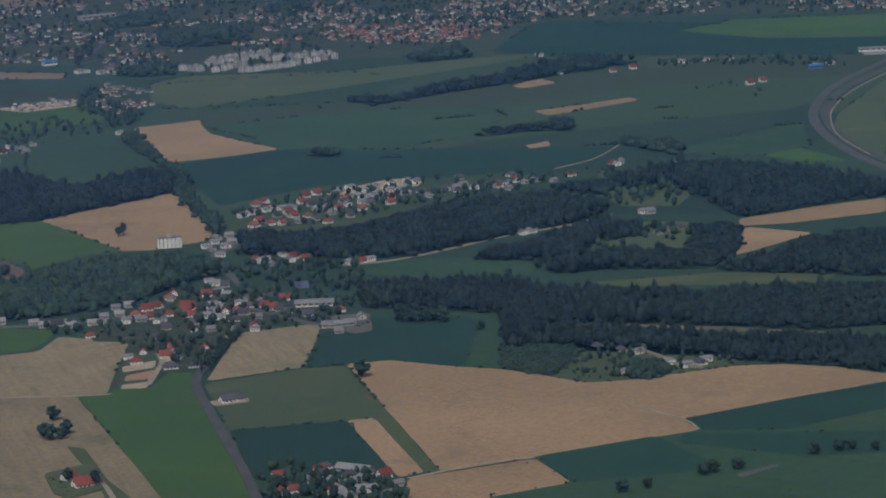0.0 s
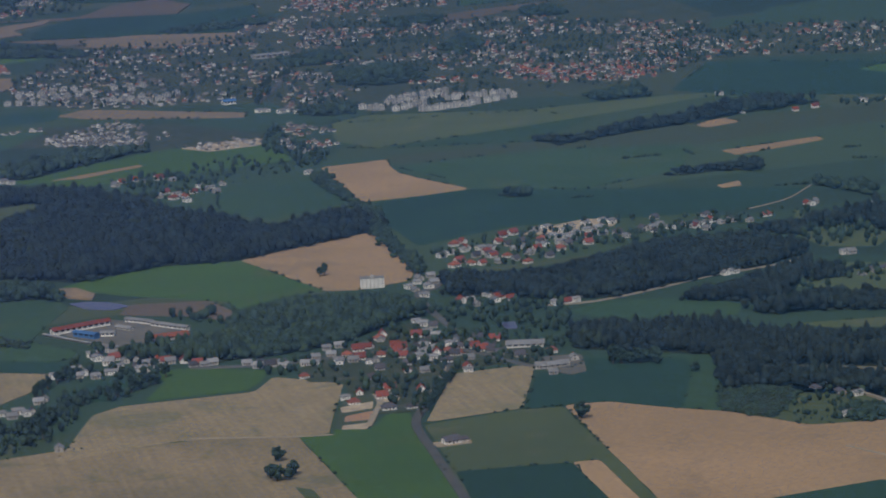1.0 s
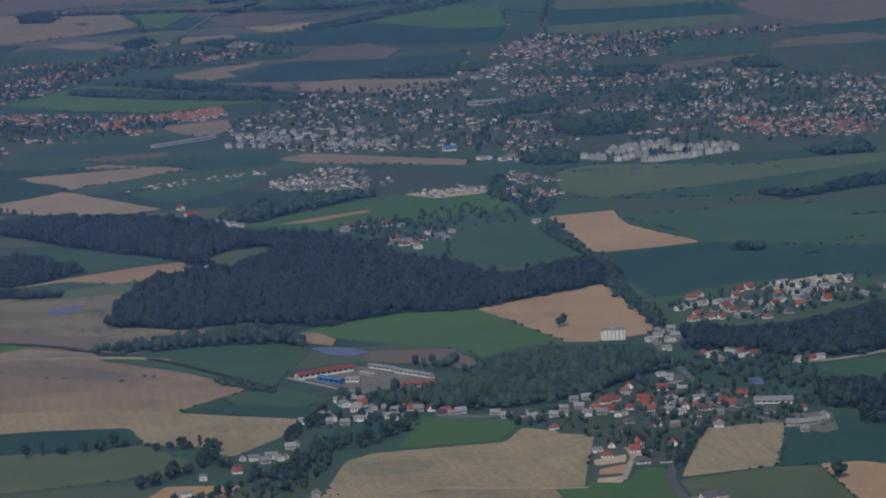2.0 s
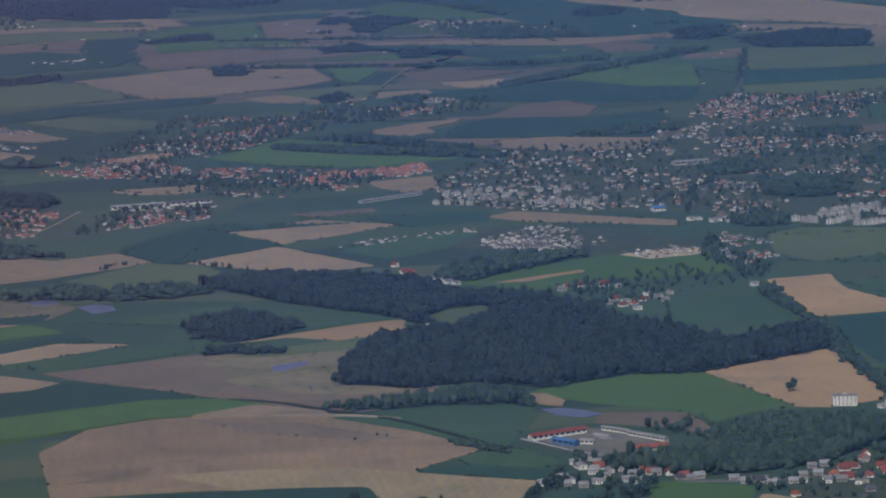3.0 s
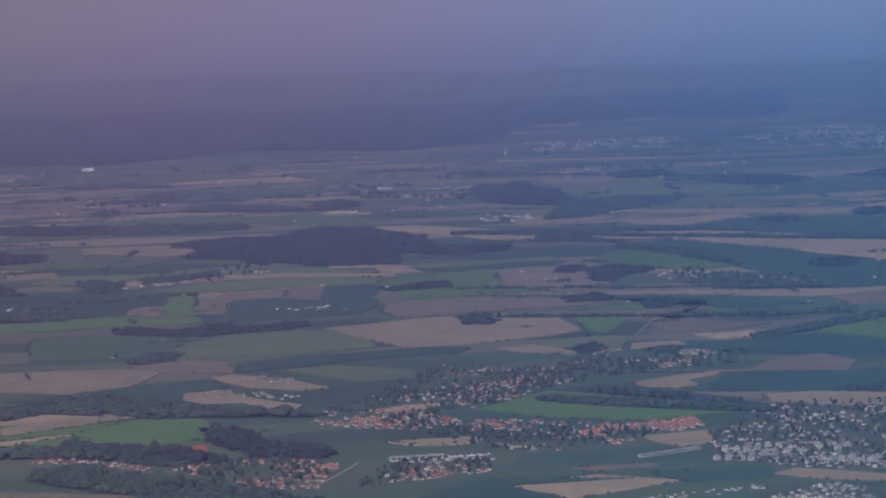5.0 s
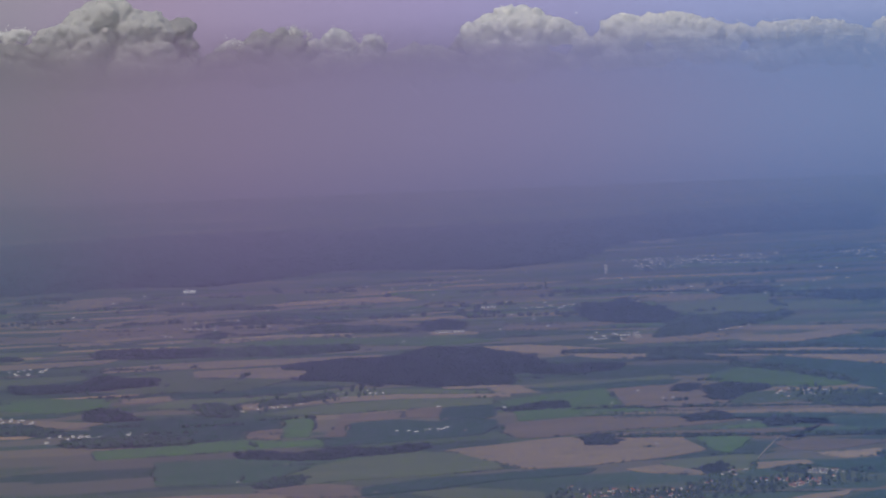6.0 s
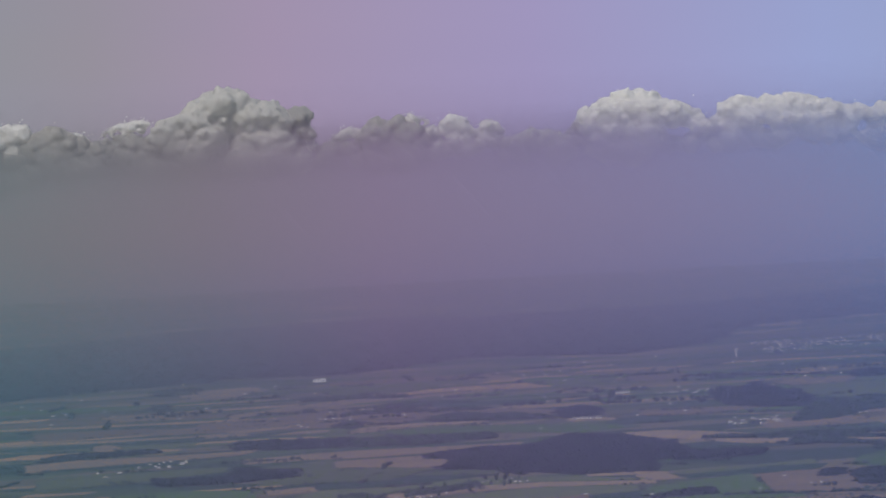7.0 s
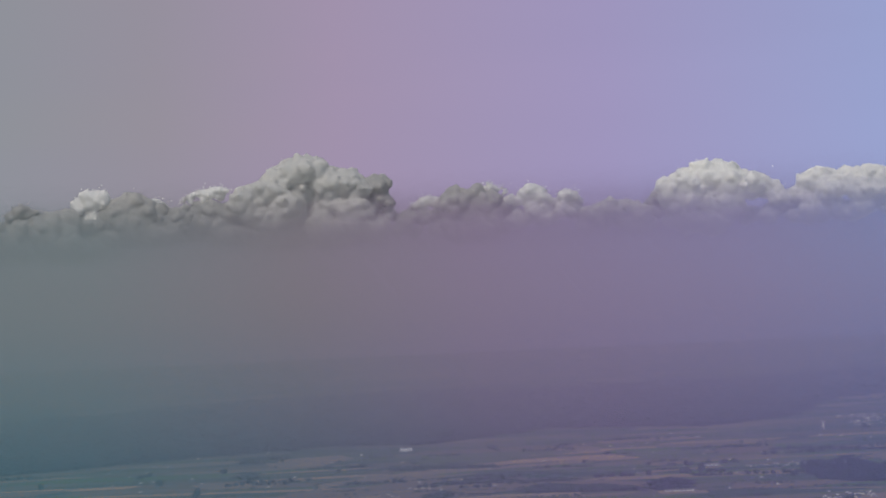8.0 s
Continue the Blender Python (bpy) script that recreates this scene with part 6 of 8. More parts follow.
FAR_OFF = pose(0, -900, 0)
HOUSE = {
    "red": house_kind("white rendered house with a red tiled gable roof", 2.3, 1.8, 0.75, 0.85, M["white_wall"], M["red_tiles"]),
    "orange": house_kind("white house under an orange tiled hipped roof", 2.5, 1.9, 0.65, 0.75, M["white_wall"], M["orange_tiles"], "hip"),
    "dark": house_kind("white bungalow with a dark tiled hipped roof", 2.7, 1.8, 0.62, 0.65, M["white_wall"], M["dark_tiles"], "hip"),
    "grey": house_kind("old grey house with a grey sheet gable roof", 2.2, 1.7, 0.75, 0.6, M["grey_wall"], M["grey_sheet"]),
    "brown": house_kind("grey house with a dark brown gable roof", 2.1, 1.7, 0.7, 0.8, M["grey_wall"], M["dark_tiles"]),
    "white": house_kind("white flat-pitched house with a pale roof", 2.4, 1.9, 0.95, 0.35, M["white_wall"], M["grey_sheet"]),
    "winged": house_kind("white new bungalow with a dark roof and garage", 2.5, 1.7, 0.6, 0.6, M["white_wall"], M["dark_tiles"], "gable", (1.3, 1.5, 0.5)),
    "villa": house_kind("white farmhouse with a bright red roof and a wing", 2.4, 1.9, 0.7, 0.9, M["white_wall"], M["red_tiles"], "gable", (1.5, 1.7, 0.6)),
}


def put(kind, turn, *places):
    """Houses of one kind at the places given, each turned a little differently."""
    for i, (x, y) in enumerate(places):
        a = turn + (90 if rng.random() < 0.3 else 0) + rng.uniform(-9, 9)
        k = rng.uniform(0.6, 0.78)
        ob = copy_thing(HOUSE[kind], pose(x, y, 0.1, 0, 0, a))
        ob.scale = (k, k, k)


def put_at(kind, turn, size, place):
    """One house at a set size and turn."""
    ob = copy_thing(HOUSE[kind], pose(*place, 0.1, 0, 0, turn))
    ob.scale = (size, size, size)


def hamlet(count, turn, pts):
    """Houses spread over a village plot, apart from each other."""
    q = scatter(pts, 1.2)
    rng.shuffle(q)
    kept = []
    for x, y in q:
        if all((x - a) ** 2 + (y - b) ** 2 > 9 for a, b in kept):
            kept.append((x, y))
            put(("grey", "brown", "red", "white", "grey", "dark", "red")[len(kept) % 7], turn, (x, y))
            if len(kept) >= count:
                break


def hall(label, x, y, turn, w, d, h, rise, wall, roof, name="hall", category="hall", along=6):
    d, h, rise = d * 0.8, h * 0.72, rise * 0.72
    base = tagged(new(name), label, category)
    part("wall", gable_wall(w, d, h, rise), wall, base)
    part("roof", gable_roof(w, d, h, rise, 0.2), roof, base)
    for side in (-1, 1):
        for i in range(along):
            px = (i + 0.5) / along * w - w / 2
            part("window", boxed(px - w / along * 0.28, px + w / along * 0.28, side * d / 2 - 0.02, side * d / 2 + 0.02, h * 0.45, h * 0.8), M["glass"], base)
    part("door", boxed(-w / 2 - 0.03, -w / 2 + 0.01, -0.35, 0.35, 0, h * 0.75), M["grey_wall"], base)
    base.matrix_basis = pose(x, y, 0.1, 0, 0, turn)
    return base


def block(label, w, d, h, storeys, along, group):
    base = tagged(new("apartment_block"), label, "apartment block", group)
    part("wall", boxed(-w / 2, w / 2, -d / 2, d / 2, -0.15, h), M["white_wall" if "white" in label else "block_wall"], base)
    part("roof", boxed(-w / 2 - 0.06, w / 2 + 0.06, -d / 2 - 0.06, d / 2 + 0.06, h, h + 0.1), M["grey_sheet"], base, "flat grey roof")
    part("stairwell", boxed(-0.3, 0.3, -0.3, 0.3, h + 0.1, h + 0.4), M["grey_wall"], base)
    windows(base, w, d, h, along, 1, storeys)
    return base


def rows_of(kind, start, step, count, turn):
    for i in range(count):
        ob = copy_thing(kind, pose(start[0] + step[0] * i + rng.uniform(-0.3, 0.3), start[1] + step[1] * i + rng.uniform(-0.6, 0.6), 0.1, 0, 0, turn))
        ob.scale = (rng.uniform(0.9, 1.2), 0.95, rng.uniform(0.75, 1.0))


def town(label, roofs, pts, count, size=2.1, turn=20, name="town_houses"):
    """A far built-up area: hundreds of small gabled houses, each with its own walls and roof, in one mesh."""
    size *= 0.72
    q = scatter(pts, 0.8)
    # houses line streets and gather in clusters
    ca, sa = math.cos(radians(turn)), math.sin(radians(turn))
    u, v = q[:, 0] * ca + q[:, 1] * sa, q[:, 1] * ca - q[:, 0] * sa
    gap_v = size * 2.6
    v = np.round(v / gap_v) * gap_v + rng.choice((-0.32, 0.32), len(q)) * gap_v + rng.uniform(-0.12, 0.12, len(q)) * gap_v
    q = np.stack([u * ca - v * sa, u * sa + v * ca], 1)
    q = q[noise_field(q, 0.045) + rng.uniform(-0.25, 0.35, len(q)) > 0]
    rng.shuffle(q)
    grid, keep = {}, []
    gap = size * 1.15
    for x, y in q:
        key = (int(x // gap), int(y // gap))
        if all((x - a) ** 2 + (y - b) ** 2 > gap * gap for i in (-1, 0, 1) for j in (-1, 0, 1) for a, b in grid.get((key[0] + i, key[1] + j), ())):
            grid.setdefault(key, []).append((x, y))
            keep.append((x, y))
            if len(keep) >= count:
                break
    verts, faces, slots = [], [], []
    for x, y in keep:
        k = rng.uniform(0.75, 1.25)
        w, d, h, r = size * k, size * 0.75 * k, size * 0.36 * rng.uniform(0.8, 1.4), size * rng.uniform(0.15, 0.4)
        a = radians(turn + rng.choice((0, 90)) + rng.uniform(-8, 8))
        c, s = math.cos(a), math.sin(a)

        def add(p):
            verts.append((x + p[0] * c - p[1] * s, y + p[0] * s + p[1] * c, p[2]))
            return len(verts) - 1
        wall = [[add((e * w / 2, u * d / 2, z)) for u, z in ((-1, 0), (1, 0), (1, h), (0, h + r), (-1, h))] for e in (-1, 1)]
        faces += [tuple(wall[0]), tuple(wall[1][::-1])] + [(wall[0][j], wall[0][i], wall[1][i], wall[1][j]) for i, j in ((1, 2), (4, 0))]
        slots += [0] * 4
        roof = [[add((e * (w / 2 + 0.1), u * (d / 2 + 0.1), z)) for u, z in ((-1, h - 0.05), (0, h + r + 0.06), (1, h - 0.05))] for e in (-1, 1)]
        faces += [(roof[0][0], roof[1][0], roof[1][1], roof[0][1]), (roof[0][1], roof[1][1], roof[1][2], roof[0][2])]
        slots += [1] * 2
    return mesh_object(name, verts, faces, [M["town_wall"], M[roofs]], label, "houses", "stuff", None, "", slots)


def grove(label, pts, space, high, share=0.6, material="leaf"):
    """Loose trees of gardens and lanes."""
    q = scatter(pts, space)
    q = q[rng.random(len(q)) < share * (1.0 + 1.6 * noise_field(q, 0.12))]
    h = 0.62 * high * rng.uniform(0.45, 1.2, len(q))
    r = h * rng.uniform(0.28, 0.42, len(q))
    c = np.column_stack([q, h * 0.55])
    return clumps("garden_trees", label, M[material], c, r, h * 0.45, 1, "trees", rough=0.35)


def tree_kind(label, seed, high, wide, kind="leaf"):
    """A tree: tapered trunk with limbs, and a crown of many small clumps with gaps."""
    r = np.random.default_rng(seed)
    base = tagged(new("tree"), label, "tree", "field and hedgerow trees")
    bm = bmesh.new()
    bmesh.ops.create_cone(bm, cap_ends=True, segments=7, radius1=high * 0.045, radius2=high * 0.015, depth=high * 0.7,
                          matrix=Matrix.Translation((0, 0, high * 0.33)))
    part("trunk", bm, M["bark"], base)
    for i in range(2):
        a = math.pi * i + r.uniform(-0.4, 0.4)
        bm = bmesh.new()
        m = Matrix.Translation((0, 0, high * (0.32 + 0.06 * i))) @ Euler((0, radians(52), a)).to_matrix().to_4x4() @ Matrix.Translation((0, 0, wide * 0.25))
        bmesh.ops.create_cone(bm, cap_ends=True, segments=5, radius1=high * 0.02, radius2=high * 0.006, depth=wide * 0.5, matrix=m)
        part("limb", bm, M["bark"], base)
    n = 42
    d = r.normal(size=(n, 3))
    d /= np.linalg.norm(d, axis=1)[:, None]
    d *= (r.random(n) ** 0.4)[:, None]
    c = d * np.array([wide * 0.42, wide * 0.42, high * 0.36]) + np.array([0, 0, high * 0.58])
    rad = wide * r.uniform(0.10, 0.19, n)
    clumps("crown", "", M[kind], c, rad, rad * 0.85, 1, "", "", base, rough=0.4)
    return base


TREE = [tree_kind("spreading green broadleaf tree", 3, 2.8, 2.6), tree_kind("tall dark green broadleaf tree", 4, 3.4, 2.2),
        tree_kind("low round green tree", 5, 2.0, 2.2), tree_kind("slender dark poplar tree", 6, 3.6, 1.3)]


def trees(kind, size, *places):
    for x, y in places:
        ob = copy_thing(TREE[kind], pose(x, y, 0.05, 0, 0, rng.uniform(0, 360)))
        k = size * rng.uniform(0.5, 0.68)
        ob.scale = (k, k, k * rng.uniform(0.9, 1.1))


def tree_row(size, count, *line):
    """Trees strung unevenly along a line."""
    seg = [math.dist(line[i], line[i + 1]) for i in range(len(line) - 1)]
    total = sum(seg)
    for i in range(count):
        d = (i + rng.uniform(0.1, 0.9)) / count * total
        k = 0
        while k < len(seg) - 1 and d > seg[k]:
            d -= seg[k]
            k += 1
        f = d / seg[k]
        x = line[k][0] + (line[k + 1][0] - line[k][0]) * f + rng.uniform(-0.6, 0.6)
        y = line[k][1] + (line[k + 1][1] - line[k][1]) * f + rng.uniform(-0.6, 0.6)
        trees(int(rng.integers(0, 4)), size, (x, y))


def hedgerows(label, pts, count, size, material="leaf"):
    """Broken lines of bushes and trees along field edges."""
    q = scatter(pts, 18.0)
    rng.shuffle(q)
    spots = []
    for x, y in q[:count]:
        a = radians(-14 + rng.choice((0, 0, 0, 90)) + rng.uniform(-12, 12))
        n = int(rng.integers(4, 22))
        for i in range(n):
            if rng.random() < 0.8:
                d = (i - n / 2) * size * 0.9
                spots.append((x + math.cos(a) * d + rng.uniform(-0.4, 0.4) * size, y + math.sin(a) * d + rng.uniform(-0.4, 0.4) * size))
    q = np.array(spots)
    h = size * rng.uniform(0.5, 1.25, len(q))
    return clumps("hedgerow", label, M[material], np.column_stack([q, h * 0.5]), size * rng.uniform(0.4, 0.75, len(q)), h * 0.5, 1, "hedgerow", rough=0.35)


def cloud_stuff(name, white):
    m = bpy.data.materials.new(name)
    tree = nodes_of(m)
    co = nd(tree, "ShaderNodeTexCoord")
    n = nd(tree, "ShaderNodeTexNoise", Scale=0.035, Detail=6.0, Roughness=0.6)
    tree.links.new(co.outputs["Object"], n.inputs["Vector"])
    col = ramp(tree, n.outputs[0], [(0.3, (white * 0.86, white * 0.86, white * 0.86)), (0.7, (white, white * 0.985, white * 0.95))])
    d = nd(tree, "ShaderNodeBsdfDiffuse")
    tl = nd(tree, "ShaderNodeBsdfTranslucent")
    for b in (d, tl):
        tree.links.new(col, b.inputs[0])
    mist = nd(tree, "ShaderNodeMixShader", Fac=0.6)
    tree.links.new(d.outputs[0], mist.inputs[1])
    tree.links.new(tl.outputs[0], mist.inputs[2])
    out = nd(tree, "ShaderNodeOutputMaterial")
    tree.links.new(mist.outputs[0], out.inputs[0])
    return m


# shade is put into the colour: the last two are darker copies of white
CLOUD, SHADED_CLOUD, DEEP_SHADED_CLOUD = cloud_stuff("white_cumulus", 0.92), cloud_stuff("shaded_cumulus", 0.72), cloud_stuff("deep_shaded_cumulus", 0.56)
FAR = 4490.0


def puffs(r, core, rad, count, low, high):
    """Smaller billows on the upper sides of the given ones."""
    n = len(core)
    d = r.normal(size=(n, count, 3))
    d /= np.linalg.norm(d, axis=2)[..., None]
    d[..., 2] = np.abs(d[..., 2]) * 1.1 - 0.15
    c = core[:, None] + d * rad[:, None, None] * 0.95
    return c.reshape(-1, 3), (rad[:, None] * r.uniform(low, high, (n, count))).ravel()


def cloud(label, material, seed, base, heaps):
    """A heaped cloud: billows of three sizes under an uneven roof line, wisps of mist round it. heaps: place along the
    horizon and height of each tower."""
    r = np.random.default_rng(seed)
    at, top = np.array(heaps, float).T
    mid = (at[0] + at[-1]) / 2
    turn = math.asin(mid / FAR)
    at = (at - mid) / math.cos(turn)
    top = top - base + 2.5
    wide, high = at[-1] - at[0], top.max()
    n = int(min(110, max(24, wide * high / 80)))
    u = r.uniform(at[0], at[-1], n)
    roof = np.interp(u, at, top)
    big = np.clip(roof * (r.uniform(0.14, 0.30, n) if material == CLOUD else r.uniform(0.2, 0.4, n)), 2.2, 20.0)
    z = np.maximum(roof - big * 1.1 - np.maximum(0, r.uniform(-0.4, 1, n)) ** 1.4 * roof * 0.95, -big * 0.2)
    deep = max(8.0, min(wide, high) * 0.32) * (1.15 - 0.8 * z / high)
    core = np.column_stack([u, r.uniform(-1, 1, n) * deep, z])
    c2, r2 = puffs(r, core, big, 9, 0.26, 0.52)
    c, rad = np.concatenate([core, c2]), np.concatenate([big, r2])
    if material != DEEP_SHADED_CLOUD:
        c3, r3 = puffs(r, c2, r2, 3, 0.3, 0.55)
        c, rad = np.concatenate([c, c3]), np.concatenate([rad, r3])
    base_ob = tagged(new("cloud"), label, "cloud", "cumulus clouds on the horizon")
    body = clumps("body", "", material, c, rad, rad * 0.9, 1, "", "", base_ob, rough=0.05)
    merge = body.modifiers.new("merge", "REMESH")
    merge.mode, merge.voxel_size, merge.use_smooth_shade = "VOXEL", 1.8, True
    ease = body.modifiers.new("ease", "SMOOTH")
    ease.factor, ease.iterations = 0.5, 8 if material == CLOUD else 14
    pick = r.integers(0, len(c2), 420)
    d = r.normal(size=(420, 3))
    d /= np.linalg.norm(d, axis=1)[:, None]
    away = r2[pick] + r.exponential(1.9, 420)
    small = r.uniform(0.35, 0.95, 420)
    clumps("mist_fringe", "", material, c2[pick] + d * away[:, None], small * 1.3, small * 0.8, 1, "", "", base_ob, rough=0.3)
    base_ob.matrix_basis = pose(mid, math.sqrt(FAR * FAR - mid * mid), base, 0, 0, -math.degrees(turn))
    return base_ob


edge_bushes()
# ---- settlements and trees on the plan ----
put("red", -20, (227.8, 486.6), (234.0, 483.9), (237.6, 501.8), (246.4, 480.8), (251.2, 486.8), (239.5, 482.9))
put("orange", -15, (255.1, 473.1), (227.0, 490.3), (241.6, 483.4), (231.5, 486.9), (269.9, 487.5))
put("white", -20, (237.2, 479.4), (246.1, 505.4), (238.7, 468.0), (224.4, 487.0), (215.0, 491.1), (220.4, 487.5), (252.6, 463.1), (244.9, 489.5))
put("grey", -20, (215.6, 488.6), (219.1, 487.9), (226.3, 485.6), (224.9, 491.9), (229.3, 483.4), (242.2, 476.1), (248.9, 463.4), (248.8, 458.5), (255.7, 465.9), (237.7, 484.3), (212.2, 491.1), (211.3, 493.9))
put("dark", -15, (244.2, 485.1), (238.6, 489.4), (238.5, 476.4))
put("brown", -18, (248.3, 482.0), (247.7, 476.7), (243.3, 496.7), (232.6, 478.3), (232.6, 494.0), (249.3, 489.4), (247.3, 503.3), (249.6, 473.1))
put("red", 10, (281.6, 572.7), (275.9, 549.9), (289.9, 573.4), (292.8, 574.9), (289.9, 557.0), (273.2, 554.2), (280.4, 555.5), (270.1, 485.6), (302.2, 561.7))
put("orange", 10, (279.2, 571.0), (274.3, 551.3), (282.5, 553.8), (283.2, 546.1), (294.7, 565.7), (293.3, 554.3), (271.0, 551.2), (339.7, 561.4))
put("white", 10, (272.8, 561.7), (275.2, 563.4), (283.2, 562.5), (300.3, 576.3), (301.7, 571.3), (300.1, 564.9), (297.9, 565.2), (305.1, 568.4), (312.2, 576.6), (312.7, 573.8), (281.5, 563.9), (288.7, 559.5), (302.2, 567.0), (292.8, 559.8), (308.1, 575.3), (278.3, 564.4), (319.1, 560.6), (326.4, 559.9))
put("grey", 10, (297.4, 574.9), (297.6, 567.1), (304.2, 573.1), (308.0, 569.8), (279.1, 549.5), (286.6, 559.8), (286.9, 553.7), (306.4, 563.5), (308.6, 557.9), (318.7, 564.8), (323.2, 559.4), (329.3, 559.8), (334.3, 557.9))
put("brown", 10, (277.9, 557.5), (287.3, 564.3), (290.6, 565.3), (288.7, 548.7), (296.9, 558.6), (308.5, 561.7), (314.1, 562.5), (322.1, 562.0), (331.8, 560.1))
put("red", 0, (265.6, 518.8), (259.1, 519.5), (266.8, 516.6), (273.4, 507.6))
put("white", 0, (264.6, 521.5), (264.2, 516.7), (271.5, 507.9), (260.9, 520.0), (275.4, 508.5), (259.4, 535.1), (259.3, 540.4), (256.6, 537.4), (255.8, 528.4))
put("grey", 0, (261.7, 538.4), (256.5, 534.2), (263.7, 544.9), (260.2, 515.6), (261.0, 543.6))
put("dark", 0, (276.3, 425.3), (278.1, 421.2), (283.5, 406.8))
put("white", 0, (278.5, 426.5), (279.4, 418.3), (285.0, 407.9), (281.0, 406.4), (272.1, 407.7), (279.8, 409.5))
put("white", 0, (361.5, 556.7), (332.5, 517.7), (361.3, 558.5), (352.0, 566.5), (308.4, 514.1), (306.5, 513.6), (329.9, 482.0))
put("grey", 0, (333.3, 517.1), (353.3, 567.9), (327.9, 498.4), (324.5, 497.2))
put("dark", 0, (328.5, 500.5), (330.8, 500.7))
put("red", 0, (351.5, 566.9), (423.9, 641.5), (428.1, 643.3), (415.9, 682.3), (409.9, 680.7))
put("white", 0, (429.5, 684.3), (429.3, 681.9), (434.8, 681.7), (438.8, 677.9), (398.9, 686.3), (452.8, 655.6), (448.6, 655.9), (408.9, 717.2))
put("dark", 0, (215.3, 383.1), (216.3, 377.2), (219.0, 377.0))
put("grey", 0, (212.4, 371.5), (216.7, 365.3), (214.7, 373.3), (216.8, 374.5), (213.4, 375.8), (210.7, 377.7))
put("red", 0, (213.8, 381.4), (207.4, 374.4), (211.3, 370.7), (205.9, 374.4), (220.0, 374.6))
put("grey", 0, (219.8, 369.7), (214.8, 369.9))
put("red", -10, (239.1, 469.6), (163.1, 475.1), (194.6, 511.1), (200.8, 506.5))
put("white", -10, (192.4, 516.4), (192.2, 512.5), (192.7, 508.2), (187.2, 503.1), (186.9, 506.7), (193.3, 504.4), (185.2, 505.7), (182.6, 503.4), (167.8, 482.2), (170.5, 482.0), (171.3, 480.2), (191.2, 500.8), (195.8, 500.5), (157.3, 473.3), (152.2, 464.1))
put("grey", -10, (195.5, 518.2), (195.7, 514.5), (195.5, 508.0), (198.0, 504.1), (185.8, 501.5), (187.9, 499.4), (168.8, 479.5), (175.1, 486.9), (176.5, 488.3), (205.3, 497.4), (206.9, 497.9), (201.5, 503.1), (169.0, 454.6))
put("brown", -10, (197.5, 508.4), (199.7, 509.1), (183.1, 502.1), (166.3, 483.1), (172.4, 480.9), (203.7, 498.3), (213.2, 492.8), (216.3, 491.0), (214.3, 490.7))
put("white", 15, (209.2, 653.7), (227.1, 712.7), (228.3, 710.1), (229.3, 706.7), (230.4, 704.0), (254.4, 654.9), (254.8, 663.1), (262.5, 670.9), (263.8, 667.4))
put("red", 15, (250.4, 687.9), (253.3, 688.7), (258.5, 687.0), (253.9, 667.9), (259.0, 664.5), (225.7, 735.7), (224.5, 724.0), (225.4, 720.5))
put("orange", 15, (248.2, 665.7), (253.1, 659.9), (255.8, 660.7), (226.0, 724.9))
put("grey", 15, (248.2, 684.9), (254.1, 685.4), (251.2, 663.7), (262.3, 666.7), (263.1, 661.8), (267.4, 670.3), (260.6, 683.8))
put("white", 15, (287.4, 672.1), (315.2, 766.6), (317.6, 767.2), (318.3, 763.2), (311.3, 771.8), (313.3, 771.5))
trees(0, 1.5, (193.7, 430.0))
trees(0, 1.5, (189.7, 419.3))
trees(2, 1.5, (191.3, 418.9))
trees(0, 1.7, (239.9, 428.7))
trees(1, 1.1, (248.6, 558.4), (247.5, 557.9))
trees(2, 1.3, (270.7, 352.9), (274.3, 352.8), (275.8, 352.1), (278.1, 350.1), (258.8, 351.9), (255.5, 352.2), (254.0, 351.9), (241.7, 350.6), (245.3, 350.3))
trees(2, 1.2, (267.4, 446.9), (264.9, 455.3), (259.4, 352.2))
trees(1, 1.0, (184.6, 395.9), (187.0, 391.8), (272.2, 448.3))
tree_row(1.0, 9, (230.8, 461.2), (225.9, 451.7), (220.4, 443.0))
tree_row(0.9, 10, (235.8, 468.2), (228.3, 454.5))
tree_row(1.1, 9, (155.5, 495.8), (160.7, 495.1), (165.6, 490.0))
tree_row(1.2, 9, (137.1, 501.0), (142.5, 501.1), (147.0, 499.4), (153.8, 501.3))
tree_row(1.1, 14, (174.5, 489.4), (181.3, 499.4), (188.7, 504.7))
tree_row(1.2, 16, (147.4, 471.6), (154.8, 476.8), (161.2, 483.8), (163.4, 476.2))
tree_row(1.2, 14, (163.3, 469.9), (167.8, 467.4), (174.2, 476.5))
tree_row(1.2, 10, (168.6, 458.8), (169.3, 466.6), (178.0, 483.0), (186.2, 482.8))
tree_row(1.2, 10, (185.4, 483.2), (192.6, 488.2), (197.3, 492.5))
tree_row(1.3, 14, (258.8, 459.9), (265.9, 456.5))
tree_row(1.0, 10, (149.1, 458.8), (154.7, 459.2), (160.6, 463.6))
tree_row(0.6, 10, (113.3, 656.7), (120.0, 647.5), (126.8, 642.3))
trees(1, 1.0, (132.2, 754.4), (133.5, 758.2))
tree_row(0.75, 12, (183.5, 763.9), (189.0, 753.5), (192.8, 742.3))
tree_row(0.6, 12, (163.2, 762.2), (166.8, 766.9), (169.8, 768.2))
tree_row(1.1, 20, (313.8, 782.5), (323.8, 800.1), (328.4, 815.6), (347, 843))
tree_row(0.95, 20, (436, 1053), (460, 1109), (494, 1187))
tree_row(1.6, 26, (274, 986), (298, 947), (306, 930))
